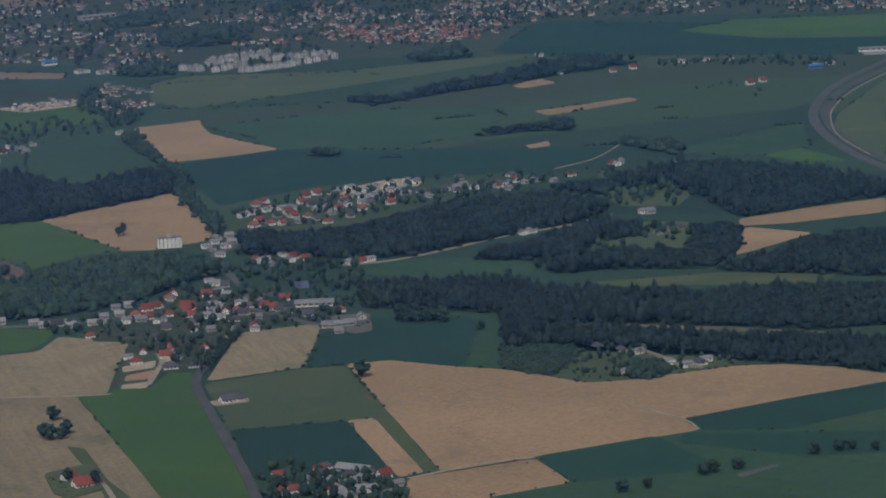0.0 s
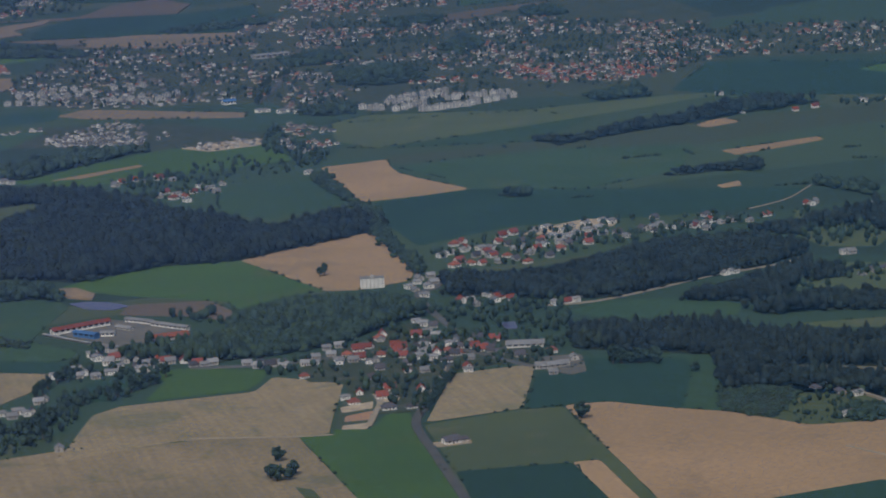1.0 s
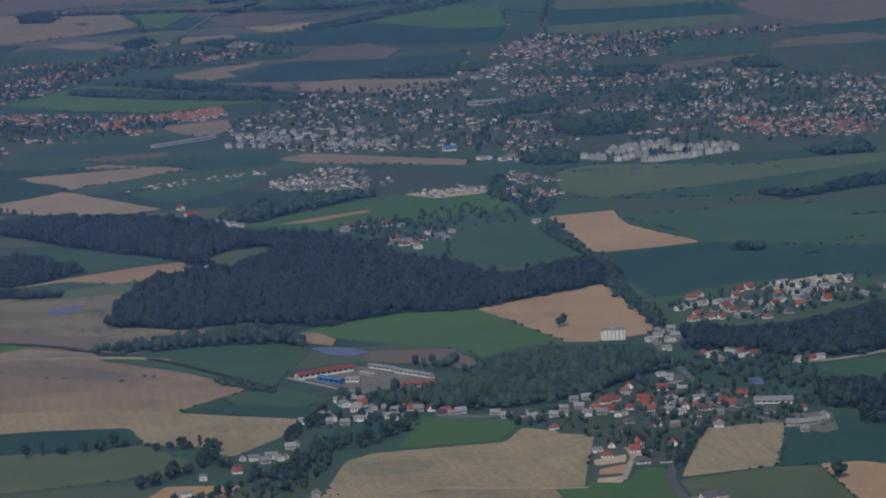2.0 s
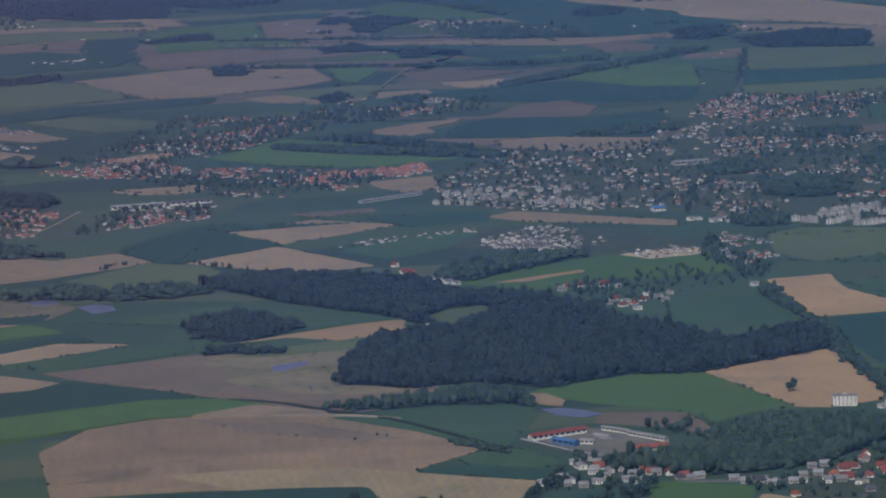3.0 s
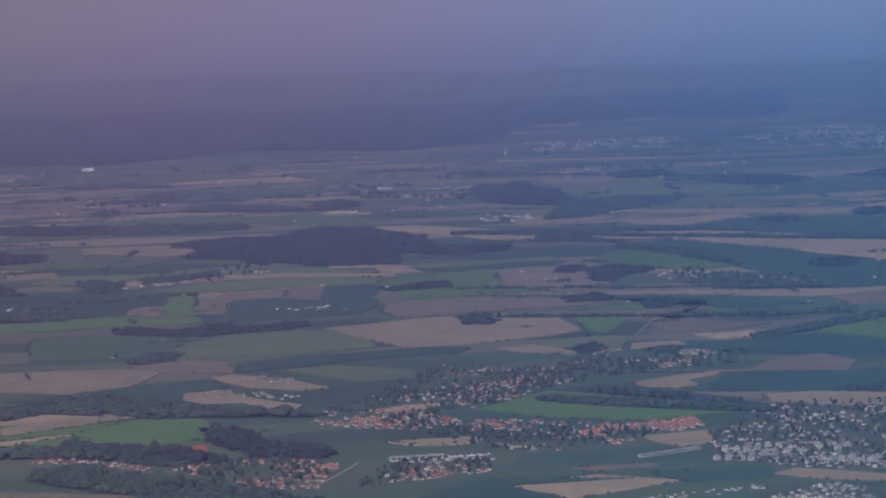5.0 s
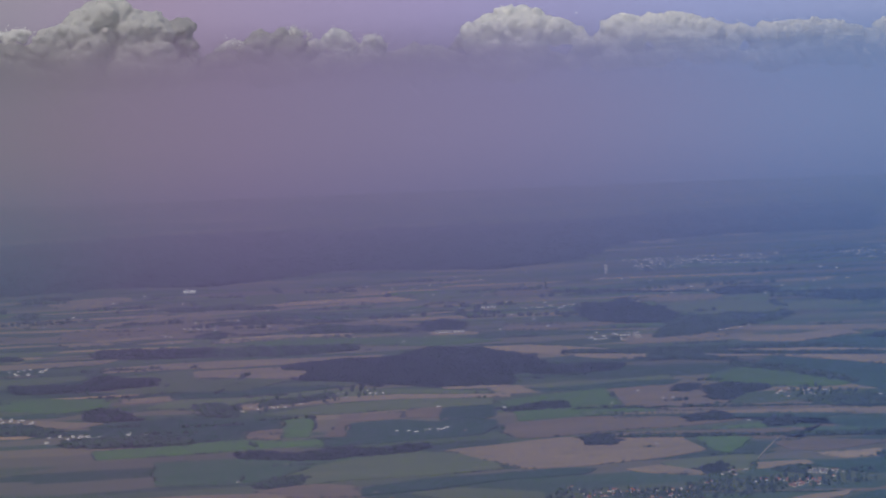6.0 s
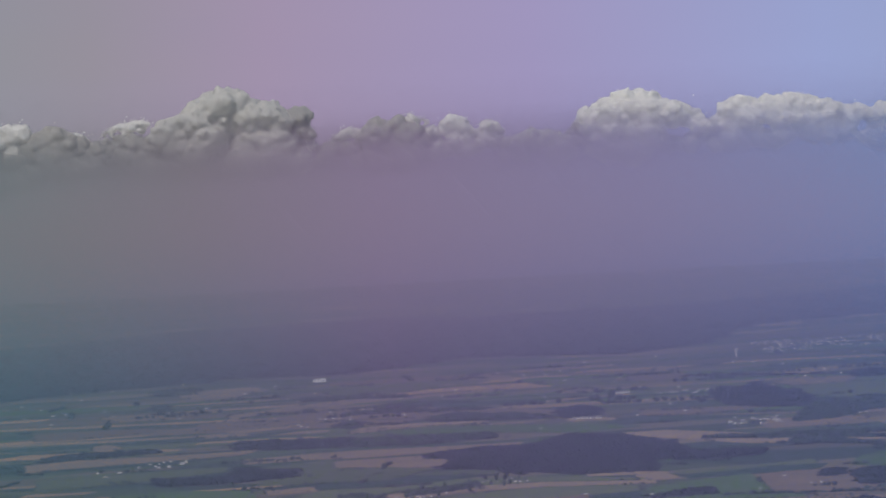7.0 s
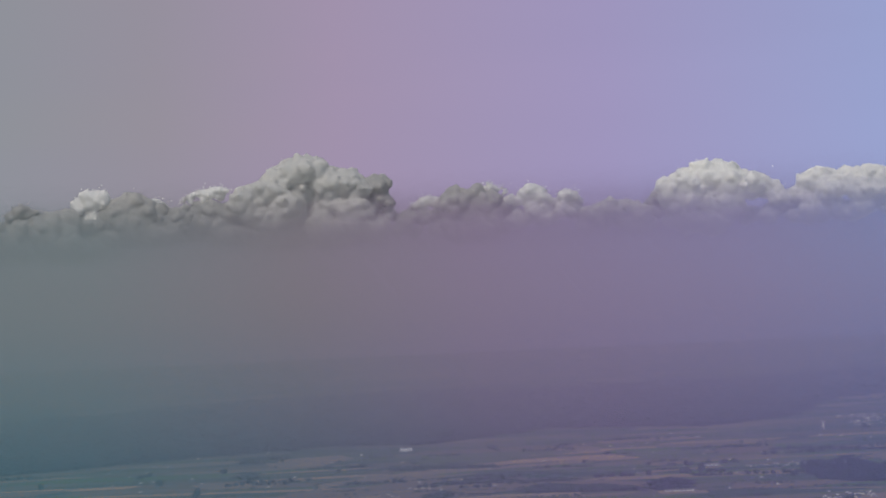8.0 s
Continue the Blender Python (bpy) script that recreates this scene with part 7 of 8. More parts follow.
grove("wooded village gardens", [(209.4, 488.1), (224.6, 494.3), (238.5, 506.1), (248.8, 502.1), (260.8, 477.8), (256.9, 467.6), (247.8, 465.2), (235.8, 465.8), (220.4, 446.6), (220.2, 455.8), (217.9, 467.0), (215.3, 480.7)], 1.9, 2.4, 0.61)
grove("leafy gardens around houses", [(256.3, 518.7), (275.6, 512.7), (259.9, 475.8), (251.8, 484.7), (246.8, 496.9), (253.1, 521.2)], 1.9, 2.4, 0.68)
grove("leafy gardens of a hamlet", [(270.5, 567.2), (292.8, 574.9), (310.5, 578.1), (340.8, 566.1), (353.7, 567.5), (322.3, 552.5), (306.1, 552.5), (280.9, 545.9), (269.7, 548.1)], 2.2, 2.4, 0.57)
grove("orchard trees of a farm", [(205.4, 383.1), (209.3, 389.0), (214.9, 385.1), (214.6, 376.7), (211.3, 370.7), (205.5, 369.8), (202.6, 371.8)], 1.4, 2.4, 0.85)
grove("farm trees", [(216.8, 382.0), (220.0, 372.9), (220.2, 366.2), (216.3, 359.1), (207.9, 368.1)], 1.4, 2.4, 0.8)
grove("trees among forest houses", [(268.4, 420.2), (278.4, 429.0), (282.2, 423.7), (288.3, 412.2), (287.4, 403.9), (279.1, 405.6), (271.1, 405.8), (265.9, 407.9)], 1.7, 1.8, 0.41)
grove("hedgerow trees and gardens", [(181.9, 501.4), (194.1, 521.6), (203.4, 508.4), (197.3, 492.5), (192.5, 490.6), (190.6, 496.3), (184.5, 497.5)], 1.9, 2.6, 0.81)
grove("bushy valley trees", [(162.6, 470.4), (172.1, 475.5), (180.4, 490.6), (191.0, 489.1), (189.2, 481.0), (181.1, 481.2), (171.2, 461.4), (161.5, 455.0), (158.8, 460.4)], 1.7, 2.6, 0.81)
grove("trees around the depot", [(197.5, 517.0), (202.9, 524.2), (208.7, 518.1), (210.5, 511.9), (207.5, 503.5), (195.9, 509.3)], 1.9, 3.0, 0.81)
grove("trees at the depot's edge", [(210.7, 544.3), (221.0, 535.3), (218.5, 525.7), (214.2, 533.7)], 1.9, 3.0, 0.68)
grove("hamlet trees", [(248.5, 693.7), (262.1, 691.9), (267.9, 671.7), (256.4, 653.5), (246.5, 664.3)], 2.2, 2.6, 0.54)
grove("reeds and bushes in the marsh", [(75, 850), (118, 822), (113, 800), (118, 772), (122, 748), (138, 730), (146, 712), (130, 712), (106, 724), (70, 750)], 2.0, 0.9, 0.09)
grove("bushes on rough grassland", [(158, 634), (169, 641), (188, 636), (195, 628), (186, 592), (175, 592), (161, 606)], 2.2, 0.8, 0.1)
grove("scrub on the heath", [(255.0, 693.9), (295.2, 709.9), (290.2, 679.4), (266.6, 668.1)], 2.3, 2.0, 0.47)
grove("town trees", [(276, 873), (314, 935), (365, 928), (356, 863), (322.5, 798.1), (310.4, 798.1), (281.2, 809.5), (265.3, 831.2)], 2.3, 2.07, 0.39)
grove("town trees", [(315.8, 772.1), (352, 866), (392, 952), (404, 951), (434, 913), (473, 850), (434.1, 774.1), (396, 810), (358.4, 810.9), (339.5, 779.3), (318.0, 758.7)], 2.3, 2.07, 0.55)
grove("town trees", [(332.4, 754.2), (361.4, 795.2), (394.0, 804.6), (434.1, 774.1), (401.0, 752.7), (376.2, 758.5), (365.4, 748.1)], 2.3, 2.07, 0.32)
grove("leafy suburb", [(201, 941), (242, 1009), (296, 1066), (333, 1062), (358, 1077), (344, 1036), (293, 1021), (262, 994), (214, 936), (230, 907), (283, 900), (240.3, 862.3), (218.0, 871.0)], 2.4, 2.8, 0.51)
grove("village trees", [(129.9, 874.4), (155.0, 882.0), (175.0, 869.9), (157.9, 823.0), (145.3, 831.0)], 2.7, 2.8, 0.54)
grove("village trees", [(185.9, 864.6), (212.8, 863.3), (206.8, 837.4), (183.0, 826.9), (166.9, 818.7)], 2.7, 2.8, 0.54)
grove("lane trees", [(290.9, 712.9), (308.9, 753.8), (300.4, 716.4), (301.8, 695.3), (294.3, 681.3), (289.2, 680.1)], 2.2, 2.8, 0.81)
grove("far village trees", [(422, 1373), (444, 1385), (454, 1344), (470, 1333), (471, 1296), (441, 1305), (413, 1309)], 4.0, 3.5, 0.5)
grove("far village trees", [(195, 1437), (282, 1513), (274, 1460), (204, 1401)], 6.0, 4.0, 0.4)
town("white suburban houses with mixed roofs", "roof_mix", [(274, 867), (312, 929), (362, 923), (349, 853), (321.3, 799.0), (310.4, 798.1), (281.2, 809.5), (265.3, 831.2)], 322, 1.5)
town("houses under mixed roofs among many trees", "roof_mix", [(352, 866), (392, 952), (403, 947), (419, 915), (441, 908), (456, 881), (473, 850), (434.1, 774.1), (396, 810), (358.4, 810.9), (337.1, 781.0), (316.3, 765.8)], 644, 1.6)
town("suburb with red tiled roofs", "roof_red", [(348.0, 770.5), (361.4, 795.2), (394.0, 804.6), (435.1, 776.1), (401.0, 752.7), (374.9, 755.7), (366.2, 749.9)], 230, 1.45)
town("new white houses with dark and pale roofs", "roof_new", [(252.4, 760.5), (262.5, 771.9), (277.7, 780.3), (283.2, 764.8), (284.7, 752.4), (271.2, 740.2), (259.1, 743.0), (252.9, 752.9)], 172, 1.25)
town("new white terraces", "roof_new", [(218.2, 768.4), (234.6, 778.5), (259.9, 783.0), (260.0, 778.4), (234.1, 771.2)], 29, 1.2)
town("rows of white houses with orange roofs", "roof_orange", [(248, 898), (264, 904), (283, 911), (282, 897), (263, 886), (247, 881)], 138, 1.75)
town("rows of white houses with orange roofs", "roof_orange", [(241.3, 877.3), (251.7, 896.6), (265.7, 900.2), (286.9, 915.4), (283.4, 899.3), (265.3, 883.3), (249.2, 872.2)], 95, 1.6)
town("pale terraced houses", "roof_new", [(264.1, 832.1), (273.5, 854.1), (286.9, 837.4), (310.4, 798.1), (290.2, 800.4)], 57, 1.4)
town("village with red and white houses", "roof_red", [(203, 951), (241, 1007), (295, 1063), (332, 1059), (353, 1069), (326, 1038), (294, 1026), (262, 994), (215, 940)], 270, 1.35)
town("village with red roofs", "roof_red", [(182, 952), (204, 956), (236, 932), (255, 917), (284, 907), (239.4, 859.0), (218.0, 871.0), (231, 910), (198, 928)], 180, 1.35)
town("red-roofed village", "roof_orange", [(129.9, 874.4), (155.0, 882.0), (175.0, 869.9), (157.9, 823.0), (145.3, 831.0)], 130, 1.35)
town("rows of cream terraces", "roof_red", [(167.9, 823.5), (187.7, 846.6), (210.1, 852.9), (206.5, 836.4), (183.0, 826.9)], 57, 1.5)
town("rows of cream terraces", "roof_new", [(186.2, 864.5), (199.2, 869.9), (213.9, 867.6), (211.4, 856.9), (195.7, 855.3)], 46, 1.5)
town("houses by the avenue", "roof_mix", [(367, 950), (412, 1012), (431, 1040), (438, 996), (407, 926), (370, 886), (353, 896)], 172, 1.6)
town("red-roofed houses at the town's edge", "roof_red", [(396, 985), (411, 1021), (428, 1035), (450, 1020), (485, 1008), (503, 1010), (495, 991), (471, 993), (450, 982), (436, 954), (420, 965), (405, 958)], 190, 1.6)
town("scattered white houses", "roof_mix", [(297.6, 723.6), (309.5, 747.7), (315.7, 726.9), (306.5, 707.1), (296.5, 699.0)], 57, 1.4)
town("sandy building sites with new houses", "roof_new", [(276.5, 728.0), (288.6, 733.1), (298.7, 730.2), (293.9, 721.0), (280.5, 718.0)], 34, 1.2)
town("hamlet houses", "roof_mix", [(186, 1071), (195, 1072), (206, 1048), (204, 1040), (194, 1053)], 26, 1.6)
town("hamlet houses", "roof_mix", [(165, 1040), (182, 1037), (197, 1009), (193, 998), (180, 1021), (162, 1018)], 22, 1.6)
town("far village houses", "roof_mix", [(422, 1373), (444, 1385), (451, 1335), (467, 1324), (469, 1291), (441, 1305), (413, 1309)], 60, 1.6)
town("far village houses", "roof_pale", [(477, 2020), (518, 2042), (505, 1991), (474, 1990)], 21, 1.5)
town("far village houses", "roof_pale", [(201, 1433), (279, 1498), (274, 1467), (206, 1415)], 36, 1.3)
town("far farm buildings", "roof_pale", [(240, 1302), (250, 1302), (273, 1298), (271, 1287), (250, 1286)], 13, 1.5)
town("far town in the haze", "roof_pale", [(697, 2565), (810, 2569), (758, 2391), (662, 2401)], 230, 1.9)
town("far town in the haze", "roof_pale", [(861, 2541), (996, 2663), (1086, 2590), (936, 2236), (831, 2340)], 420, 1.9)
town("far village houses", "roof_pale", [(444, 1756), (478, 1767), (463, 1702), (440, 1718)], 30, 1.8)
town("far village houses", "roof_pale", [(76, 1447), (107, 1473), (127, 1398), (96, 1369)], 60, 1.8)
town("far village houses", "roof_pale", [(113, 1355), (158, 1357), (153, 1297), (112, 1311)], 36, 1.8)
town("far houses", "roof_pale", [(106, 1682), (157, 1736), (157, 1693), (108, 1642)], 18, 2.0)
town("far houses", "roof_pale", [(247, 1956), (319, 2072), (315, 2010), (246, 1911)], 13, 2.0)
hedgerows("hedgerows between the far fields", [(152, 1362), (280, 1340), (374, 1340), (509, 1227), (387, 939), (322, 974), (277, 1067), (203, 1071), (119, 1081)], 18, 1.0)
hedgerows("hedgerows of the plain", [(274, 2365), (467, 2198), (609, 2156), (822, 1967), (519, 1249), (374, 1340), (260, 1352), (152, 1362)], 64, 1.5)
hedgerows("far hedgerows in the haze", [(-37, 2523), (357, 2427), (665, 2479), (901, 2590), (587, 1732), (401, 1905), (-38, 2008)], 60, 2.6)
hedgerows("hedgerows of the plain", [(-38, 1959), (286, 1812), (195, 1263), (-39, 1378)], 48, 1.5)
hedgerows("hedgerows beside villages", [(150, 956), (191, 918), (201.3, 826.9), (169.8, 780.8), (126.7, 803.4)], 8, 0.8)
hedgerows("bushes on field edges", [(304.6, 696.2), (375.4, 664.1), (445.4, 621.4), (388.8, 562.9), (348.1, 580.9), (310.0, 605.0)], 12, 0.6)
town("scattered farmsteads", "roof_mix", [(152, 1362), (280, 1340), (374, 1340), (509, 1227), (387, 939), (322, 974), (277, 1067), (203, 1071), (119, 1081)], 26, 1.4)
town("scattered farmsteads of the plain", "roof_pale", [(274, 2365), (467, 2198), (609, 2156), (822, 1967), (519, 1249), (374, 1340), (260, 1352), (152, 1362)], 60, 1.6)
town("scattered far farmsteads", "roof_pale", [(140, 2643), (357, 2427), (665, 2479), (901, 2590), (587, 1732), (401, 1905), (101, 2077)], 60, 2.0)
put_at("villa", 8, 0.95, (185.3, 392.4))
put_at("winged", 4, 0.95, (218.2, 425.8))
put_at("red", 15, 0.8, (185.0, 396.7))
put_at("orange", -12, 0.72, (215.5, 457.3))
put_at("white", -12, 0.6, (215.6, 461.2))
put_at("red", 70, 0.6, (218.6, 462.9))
put_at("red", -10, 0.75, (220.5, 458.5))
put_at("white", 80, 0.55, (222.4, 458.1))
put_at("red", -8, 0.75, (223.5, 462.9))
put_at("red", 72, 0.7, (227.3, 459.5))
put_at("dark", -10, 0.8, (218.6, 450.8))
put_at("dark", -10, 0.62, (221.8, 449.6))
put_at("red", 75, 0.65, (230.6, 473.3))
put_at("red", 75, 0.72, (239.3, 469.5))
put_at("orange", -12, 0.7, (236, 499.1))
put_at("red", -12, 0.8, (229.8, 492.8))
put_at("red", -10, 0.85, (235.7, 489.3))
put_at("white", -8, 0.8, (236, 481.5))
put_at("brown", -10, 0.7, (227.5, 477.3))
put_at("orange", -10, 0.7, (242.2, 480.3))
put_at("red", -6, 0.7, (246.3, 483.7))
put_at("grey", -15, 0.7, (228.5, 497.8))
put_at("grey", -15, 0.65, (226.1, 497.3))
put_at("white", 75, 0.6, (223.9, 485.6))
put_at("white", 70, 0.6, (227.9, 482.9))
put_at("grey", -5, 0.7, (232.9, 471.8))
put_at("brown", -10, 0.65, (224, 471.9))
put_at("grey", -15, 0.65, (222.2, 491.8))
put_at("orange", -10, 0.6, (215.7, 479.3))
put_at("white", -10, 0.6, (246.2, 508.4))
put_at("white", -8, 0.6, (244.6, 499.6))
put_at("grey", -8, 0.7, (240.6, 486.5))
hamlet(14, -20, [(226, 486), (236.9, 501.7), (246.8, 496.9), (250.7, 476), (240, 480), (230, 484)])
hamlet(22, 10, [(270.3, 563.7), (292.8, 574.9), (313.2, 579.0), (340.8, 566.1), (323.3, 554.7), (308.6, 557.9), (282.2, 549.1)])
hamlet(12, -10, [(184.8, 504.5), (195.0, 518.4), (201.8, 509.4), (205.3, 497.4), (195.9, 498.0), (188.0, 496.9)])
hamlet(3, 0, [(207.3, 381.8), (215.5, 386.5), (220.8, 376.5), (220.1, 367.8), (213.2, 366.1)])
grove("scrubby young trees", [(259.7, 422.1), (266.9, 435.2), (274.1, 431.7), (271.1, 418.2), (270.4, 406.3), (265.6, 407.3)], 1.5, 0.84, 0.42)
grove("dark garden hedge", [(183.0, 400.5), (184.9, 401.6), (182.8, 389.4), (181.5, 389.0)], 1.0, 1.0, 0.8)
grove("trees in a forest clearing", [(347.3, 564.7), (348.7, 539.6), (352.4, 528.9), (340.7, 520.2), (332.7, 526.8), (334.7, 539.9)], 1.9, 3.0, 0.5)
grove("trees around forest yards", [(304.5, 486.7), (314.7, 500.5), (328.2, 509.5), (335.2, 503.8), (324.2, 483.4), (311.3, 481.3)], 1.9, 3.0, 0.45)
grove("roadside trees", [(423.2, 687.8), (443.4, 683.6), (460.9, 661.5), (452.4, 647.4), (436.1, 670.4), (419.8, 678.6)], 2.2, 2.4, 0.5)
grove("roadside trees", [(401.2, 718.2), (414.4, 714.5), (421.0, 695.0), (410.9, 707.4)], 2.2, 2.4, 0.5)
grove("bushes in a wet meadow", [(411.7, 647.2), (423.4, 647.7), (422.3, 640.7), (409.6, 638.0)], 2.0, 1.6, 0.35)
trees(0, 1.2, (189.5, 421.3), (192.7, 421.0))
town("houses of the eastern suburb", "roof_mix", [(408.5, 773.7), (440, 807), (475, 837), (560, 773), (528.8, 724.6), (500.4, 741.4), (471.9, 764.6), (447.2, 780.6), (426.3, 770.9)], 241, 1.8)
grove("suburb trees", [(401.8, 765.8), (442, 811), (478, 843), (565, 776), (529.6, 720.5), (498.1, 737.4), (469.7, 760.5), (445.1, 776.4), (423.8, 765.8)], 2.4, 2.16, 0.45)
town("scattered far farmsteads", "roof_pale", [(49, 2721), (240, 2688), (405, 2385), (645, 2364), (465, 1768), (25, 2141)], 30, 2.0)
town("houses along a village lane", "roof_red", [(251, 1077), (259, 1078), (263, 1063), (285, 1050), (304, 1077), (318, 1103), (319, 1095), (274, 1009), (239, 996), (220, 985), (209, 991), (220, 1015), (240, 1029)], 130, 1.35)
grove("village trees", [(188, 972), (210, 996), (250, 1071), (263, 1063), (285, 1050), (318, 1103), (317, 1089), (272, 1004), (238, 991), (218, 978), (202, 965)], 2.7, 2.6, 0.5)
town("village houses", "roof_red", [(191, 981), (211, 975), (222, 944), (233, 928), (250, 923), (245, 903), (230, 913), (200, 926), (185, 947)], 120, 1.5)
town("houses beside a lane", "roof_mix", [(335, 1085), (344, 1093), (356, 1093), (351, 1068), (333, 1070)], 34, 1.4)
town("houses", "roof_mix", [(371, 964), (386, 978), (417, 1022), (420, 1014), (405, 979), (380, 948), (369, 954)], 46, 1.4)
grove("trees of the suburb's edge", [(396, 985), (413, 1026), (430, 1038), (451, 1022), (485, 1008), (503, 1010), (494, 988), (470, 991), (449, 980), (435, 952), (419, 963), (404, 955)], 2.6, 2.4, 0.4)
town("village houses along a lane", "roof_red", [(97, 907), (111, 903), (126.4, 882.3), (125.3, 875.2), (109, 894), (96, 901)], 40, 1.4)
hall("long white depot hall with a red sheet roof", 197.0, 538.5, 13, 10.9, 1.8, 1.25, 0.5, M["white_wall"], M["red_tiles"], "hall", "hall", 10)
hall("blue sheet-clad depot shed", 196.0, 531.5, -63, 5.1, 1.6, 1.3, 0.3, M["blue_sheet"], M["blue_sheet"], "hall", "hall", 4)
hall("small white depot shed with a pale roof", 199.5, 530.5, -31, 2.2, 1.4, 1.0, 0.3, M["white_wall"], M["grey_sheet"], "hall", "hall", 3)
hall("pale boundary wall of the depot", 192.6, 532.2, -70, 12.3, 0.25, 0.5, 0.06, M["grey_wall"], M["grey_sheet"], "yard_wall", "wall", 0)
hall("pale boundary wall of the depot", 196.5, 522.8, -64, 8.1, 0.25, 0.5, 0.06, M["grey_wall"], M["grey_sheet"], "yard_wall", "wall", 0)
hall("low pale shed in the depot yard", 207.3, 537.9, -60, 5.8, 1.2, 0.9, 0.3, M["white_wall"], M["grey_sheet"], "hall", "hall", 6)
hall("long low pale shed in the depot yard", 210.4, 530.5, -64, 8.6, 1.2, 0.9, 0.3, M["white_wall"], M["grey_sheet"], "hall", "hall", 8)
hall("low pale shed in the depot yard", 203.5, 534.1, -64, 3.4, 1.2, 0.7, 0.3, M["white_wall"], M["grey_sheet"], "hall", "hall", 4)
hall("orange-roofed store by the depot", 207.6, 521.4, -2, 5.6, 1.6, 1.0, 0.6, M["grey_wall"], M["orange_tiles"], "hall", "hall", 5)
hall("large grey farm hall with a white gable", 253.5, 479.9, -25, 5.9, 3.0, 0.9, 0.6, M["white_wall"], M["grey_sheet"], "hall", "hall", 6)
hall("grey barn in the farm yard", 250.9, 463.1, -7, 4.1, 2.0, 0.8, 0.5, M["grey_wall"], M["grey_sheet"], "barn", "barn", 4)
hall("grey barn of the roadside farm", 217.9, 379.5, -56, 4.8, 1.8, 0.8, 0.6, M["grey_wall"], M["grey_sheet"], "barn", "barn", 4)
hall("old barn with a grey roof", 212.2, 370.5, -89, 7.6, 1.8, 0.8, 0.6, M["grey_wall"], M["grey_sheet"], "barn", "barn", 4)
hall("blue-roofed hall in the town", 310.4, 791.8, 3, 3.2, 2.6, 1.2, 0.5, M["white_wall"], M["blue_sheet"], "hall", "hall", 4)
hall("white sheds beside the motorway", 473.5, 667.3, -24, 10.6, 2.6, 1.0, 0.4, M["white_wall"], M["grey_sheet"], "hall", "hall", 8)
hall("long low white hall in the fields", 257.3, 848.2, 24, 20.7, 1.6, 0.8, 0.3, M["white_wall"], M["grey_sheet"], "hall", "hall", 12)
hall("large pale hall in the town", 351.0, 875.3, -0, 10.0, 5, 1.2, 0.4, M["grey_wall"], M["grey_sheet"], "hall", "hall", 6)
hall("white hall glinting in the far fields", 331.8, 2387.0, 12, 8.0, 4.5, 1.9, 1.6, M["white_sheet"], M["white_sheet"], "hall", "hall", 0)
hall("long white far hall", 391.4, 1838.0, -22, 15.6, 3, 1.6, 0.6, M["white_wall"], M["grey_sheet"], "hall", "hall", 6)
hall("long white far hall", 462.2, 2042.5, 2, 10.7, 3, 1.6, 0.6, M["white_wall"], M["grey_sheet"], "hall", "hall", 4)
hall("turquoise hall beside the motorway", 447.5, 653.3, -10, 3.1, 2.4, 1.0, 0.4, M["blue_sheet"], M["blue_sheet"], "hall", "hall", 4)
hall("row of cream terraced houses with pale roofs", 193.7, 864.3, 0, 14.3, 1.4, 1.3, 0.4, M["white_wall"], M["grey_sheet"], "terrace", "terrace", 9)
hall("row of cream terraced houses with brown roofs", 207.8, 865.2, 3, 11.1, 1.4, 1.3, 0.4, M["white_wall"], M["dark_tiles"], "terrace", "terrace", 7)
BLOCK = block("white four-storey apartment block beside a field", 4.2, 1.8, 1.7, 4, 6, "apartment blocks")
BLOCK.matrix_basis = pose(251.7, 542.6, 0.1, 0, 0, -18)
LOW_BLOCK = block("pale grey apartment block with a flat roof", 1.55, 1.15, 1.35, 2, 2, "apartment blocks below the town")
rows_of(LOW_BLOCK, (332.9, 757.4), (1.01, -1.51), 4, -10)
rows_of(LOW_BLOCK, (340.1, 760.5), (2.20, 0.65), 8, -10)
rows_of(LOW_BLOCK, (338.2, 748.8), (2.22, 1.34), 5, -10)
rows_of(LOW_BLOCK, (343.1, 743.0), (1.68, 0.25), 9, -10)
rows_of(LOW_BLOCK, (343.9, 766.1), (2.25, 0.47), 8, -10)
rows_of(LOW_BLOCK, (354.8, 758.2), (1.98, -0.22), 9, -10)
rows_of(LOW_BLOCK, (358.5, 746.0), (2.71, 1.03), 5, -10)
rows_of(LOW_BLOCK, (264.7, 831.6), (2.47, -1.81), 4, 15)
rows_of(LOW_BLOCK, (270.9, 842.6), (3.04, 0.41), 6, 15)
rows_of(LOW_BLOCK, (274.9, 833.1), (3.25, 0.66), 4, 15)
rows_of(LOW_BLOCK, (288.4, 832.3), (7.17, 8.00), 2, 15)
rows_of(LOW_BLOCK, (298.6, 835.4), (4.63, 4.65), 2, 15)
rows_of(LOW_BLOCK, (285.6, 816.3), (2.48, 0.09), 5, 15)
rows_of(LOW_BLOCK, (295.3, 809.2), (3.21, 2.77), 4, 15)
TOWER = tagged(new("tower"), "slim pale tower far off in the haze", "tower")
part("shaft", boxed(-0.9, 0.9, -0.9, 0.9, 0, 5), M["grey_wall"], TOWER)
part("head", boxed(-1.2, 1.2, -1.2, 1.2, 5, 6.2), M["grey_wall"], TOWER)
TOWER.matrix_basis = pose(632, 2380, 0)
for proto in [*HOUSE.values(), *TREE, LOW_BLOCK]:
    for ob in (*proto.children_recursive, proto):
        bpy.data.objects.remove(ob)
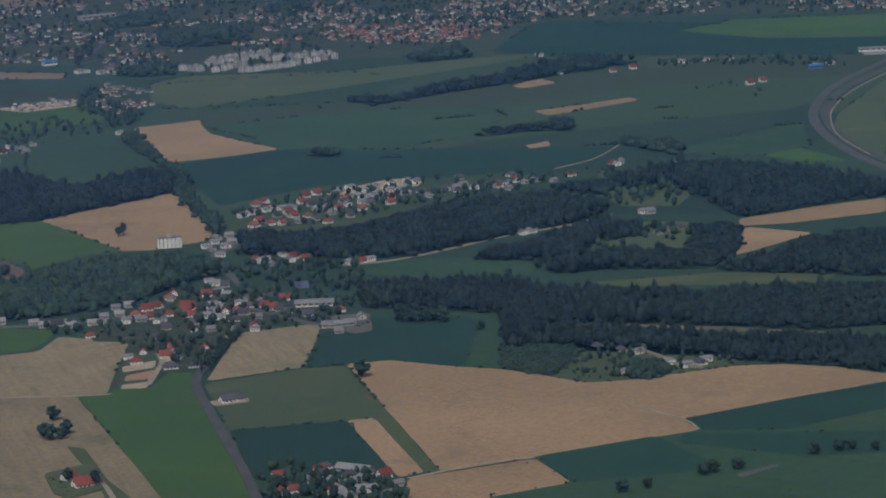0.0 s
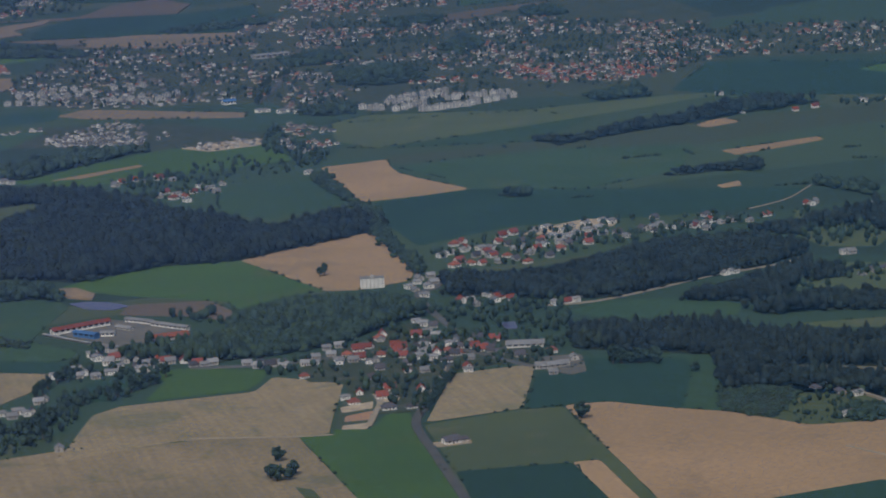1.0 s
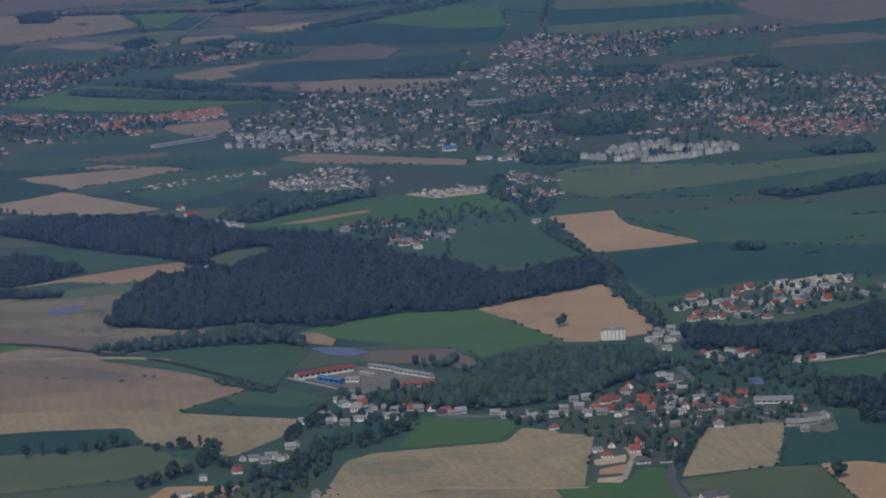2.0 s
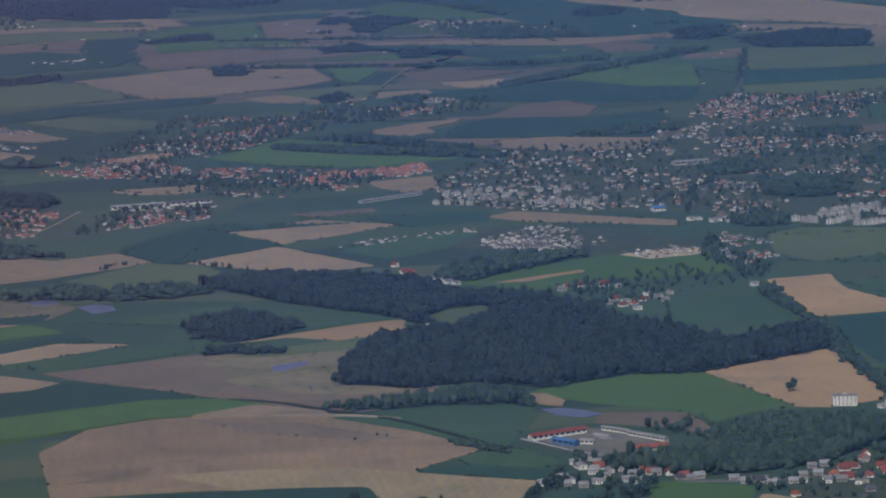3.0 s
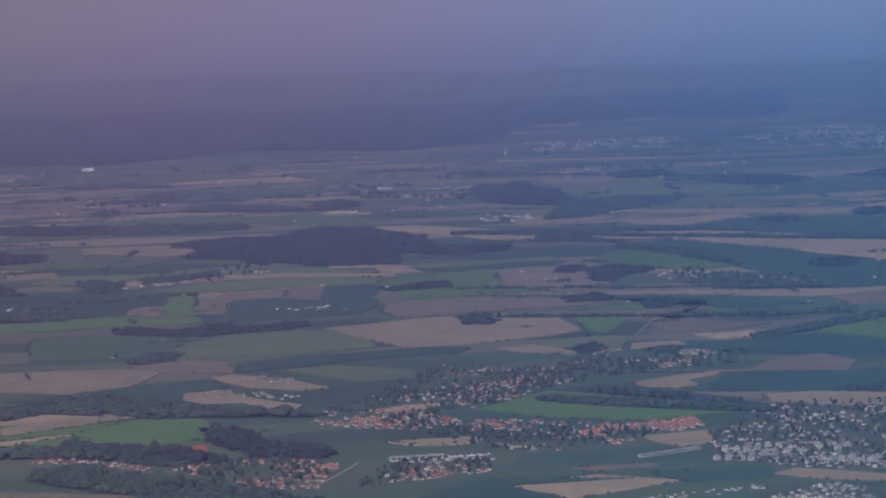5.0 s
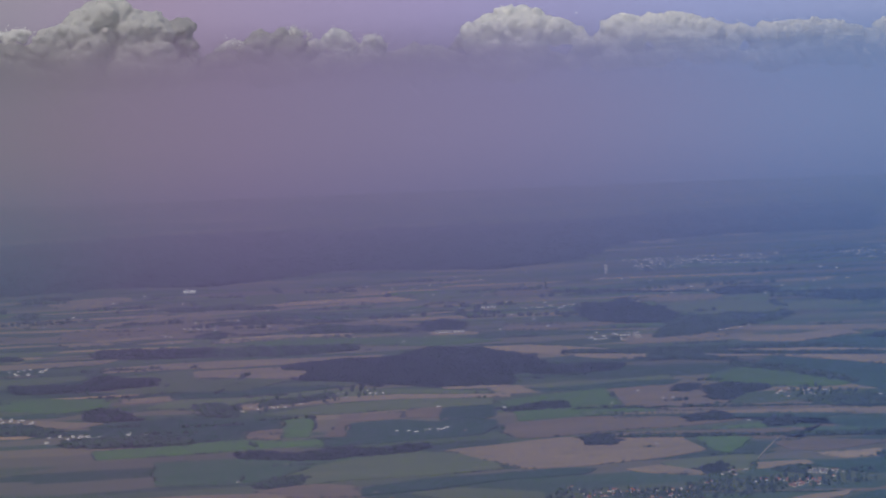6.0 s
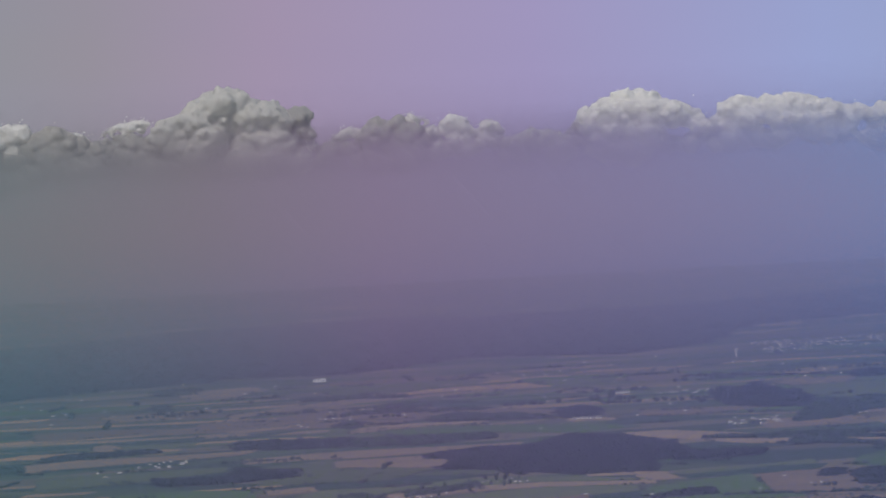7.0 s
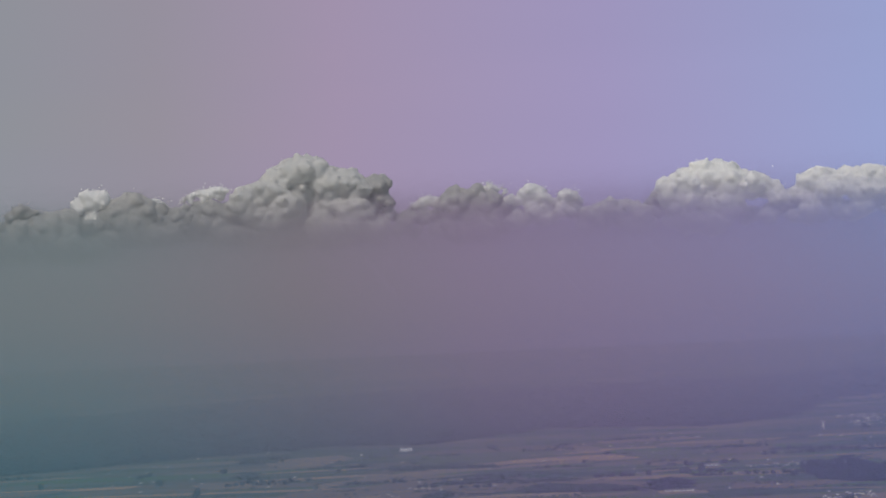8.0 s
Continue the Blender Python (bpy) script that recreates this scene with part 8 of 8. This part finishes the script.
cloud("bright white heaped cumulus cloud on the horizon", CLOUD, 11, 170, [(1015, 226), (1031, 234), (1053, 243), (1067, 249), (1089, 247), (1110, 235), (1138, 224), (1158, 211), (1179, 206), (1200, 191)])
cloud("bright white cumulus cloud on the horizon", CLOUD, 12, 176, [(1179, 210), (1188, 226), (1205, 233), (1237, 232), (1265, 233), (1284, 231), (1307, 223), (1334, 213)])
cloud("long white cumulus cloud on the horizon", CLOUD, 13, 169, [(1324, 210), (1345, 215), (1373, 213), (1397, 215), (1421, 214), (1446, 216), (1483, 211), (1510, 200)])
cloud("grey lower shoulder of a white cloud bank", SHADED_CLOUD, 14, 165, [(1372, 201), (1400, 207), (1435, 208), (1469, 198), (1496, 185)])
cloud("white cumulus cloud on the horizon", CLOUD, 15, 159, [(1503, 198), (1531, 212), (1565, 216), (1598, 204), (1631, 192)])
cloud("large grey-white heaped cumulus on the horizon", SHADED_CLOUD, 16, 179, [(454, 220), (477, 238), (503, 250), (520, 263), (544, 277), (560, 278), (574, 273), (594, 264), (619, 251), (633, 239), (647, 222)])
cloud("sunlit white cloud streak on the horizon", CLOUD, 17, 221, [(395, 229), (411, 237), (432, 241), (450, 246), (453, 239)])
cloud("dark ragged cloud fragment on the horizon", DEEP_SHADED_CLOUD, 18, 207, [(623, 233), (639, 247), (649, 251), (657, 235), (665, 217)])
cloud("small white cloud on the horizon", CLOUD, 19, 195, [(638, 203), (648, 214), (659, 214), (668, 202)])
cloud("small white cloud on the horizon", CLOUD, 20, 194, [(689, 204), (702, 216), (718, 218), (737, 204)])
cloud("dark grey cumulus cloud on the horizon", DEEP_SHADED_CLOUD, 21, 175, [(730, 210), (747, 230), (763, 222), (776, 229), (792, 222), (813, 206)])
cloud("sunlit white cloud streak on the horizon", CLOUD, 22, 217, [(778, 224), (790, 232), (803, 229), (814, 219)])
cloud("white cumulus cloud on the horizon", CLOUD, 23, 181, [(808, 206), (823, 220), (841, 227), (855, 223), (869, 209), (883, 205)])
cloud("small white cloud on the horizon", CLOUD, 24, 187, [(873, 203), (884, 217), (894, 219), (909, 202)])
cloud("thin dim cloud on the horizon", SHADED_CLOUD, 25, 169, [(906, 192), (932, 198), (951, 208), (968, 199), (990, 203), (1004, 192)])
cloud("dark ragged cloud fragment on the horizon", DEEP_SHADED_CLOUD, 26, 184, [(988, 198), (1001, 209), (1012, 213), (1023, 202)])
cloud("dim grey cloud on the horizon", DEEP_SHADED_CLOUD, 27, 174, [(576, 196), (613, 205), (656, 201), (700, 203), (743, 195)])
cloud("dim grey cloud on the horizon", DEEP_SHADED_CLOUD, 28, 181, [(337, 204), (367, 215), (403, 224), (447, 226), (483, 217)])
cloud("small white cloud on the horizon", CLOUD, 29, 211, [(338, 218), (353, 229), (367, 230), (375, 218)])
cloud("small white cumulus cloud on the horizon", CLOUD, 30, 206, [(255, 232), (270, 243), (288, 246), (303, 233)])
cloud("grey cumulus cloud on the horizon", DEEP_SHADED_CLOUD, 31, 184, [(298, 227), (321, 239), (348, 237), (371, 221), (403, 215)])
cloud("small white cloud on the horizon", SHADED_CLOUD, 32, 189, [(310, 205), (331, 219), (350, 221), (366, 208)])
cloud("dim ragged cloud on the horizon", DEEP_SHADED_CLOUD, 33, 210, [(169, 221), (188, 231), (212, 219)])
cloud("dim grey cloud on the horizon", DEEP_SHADED_CLOUD, 34, 170, [(116, 205), (159, 207), (196, 213), (240, 221), (269, 218), (308, 202)])
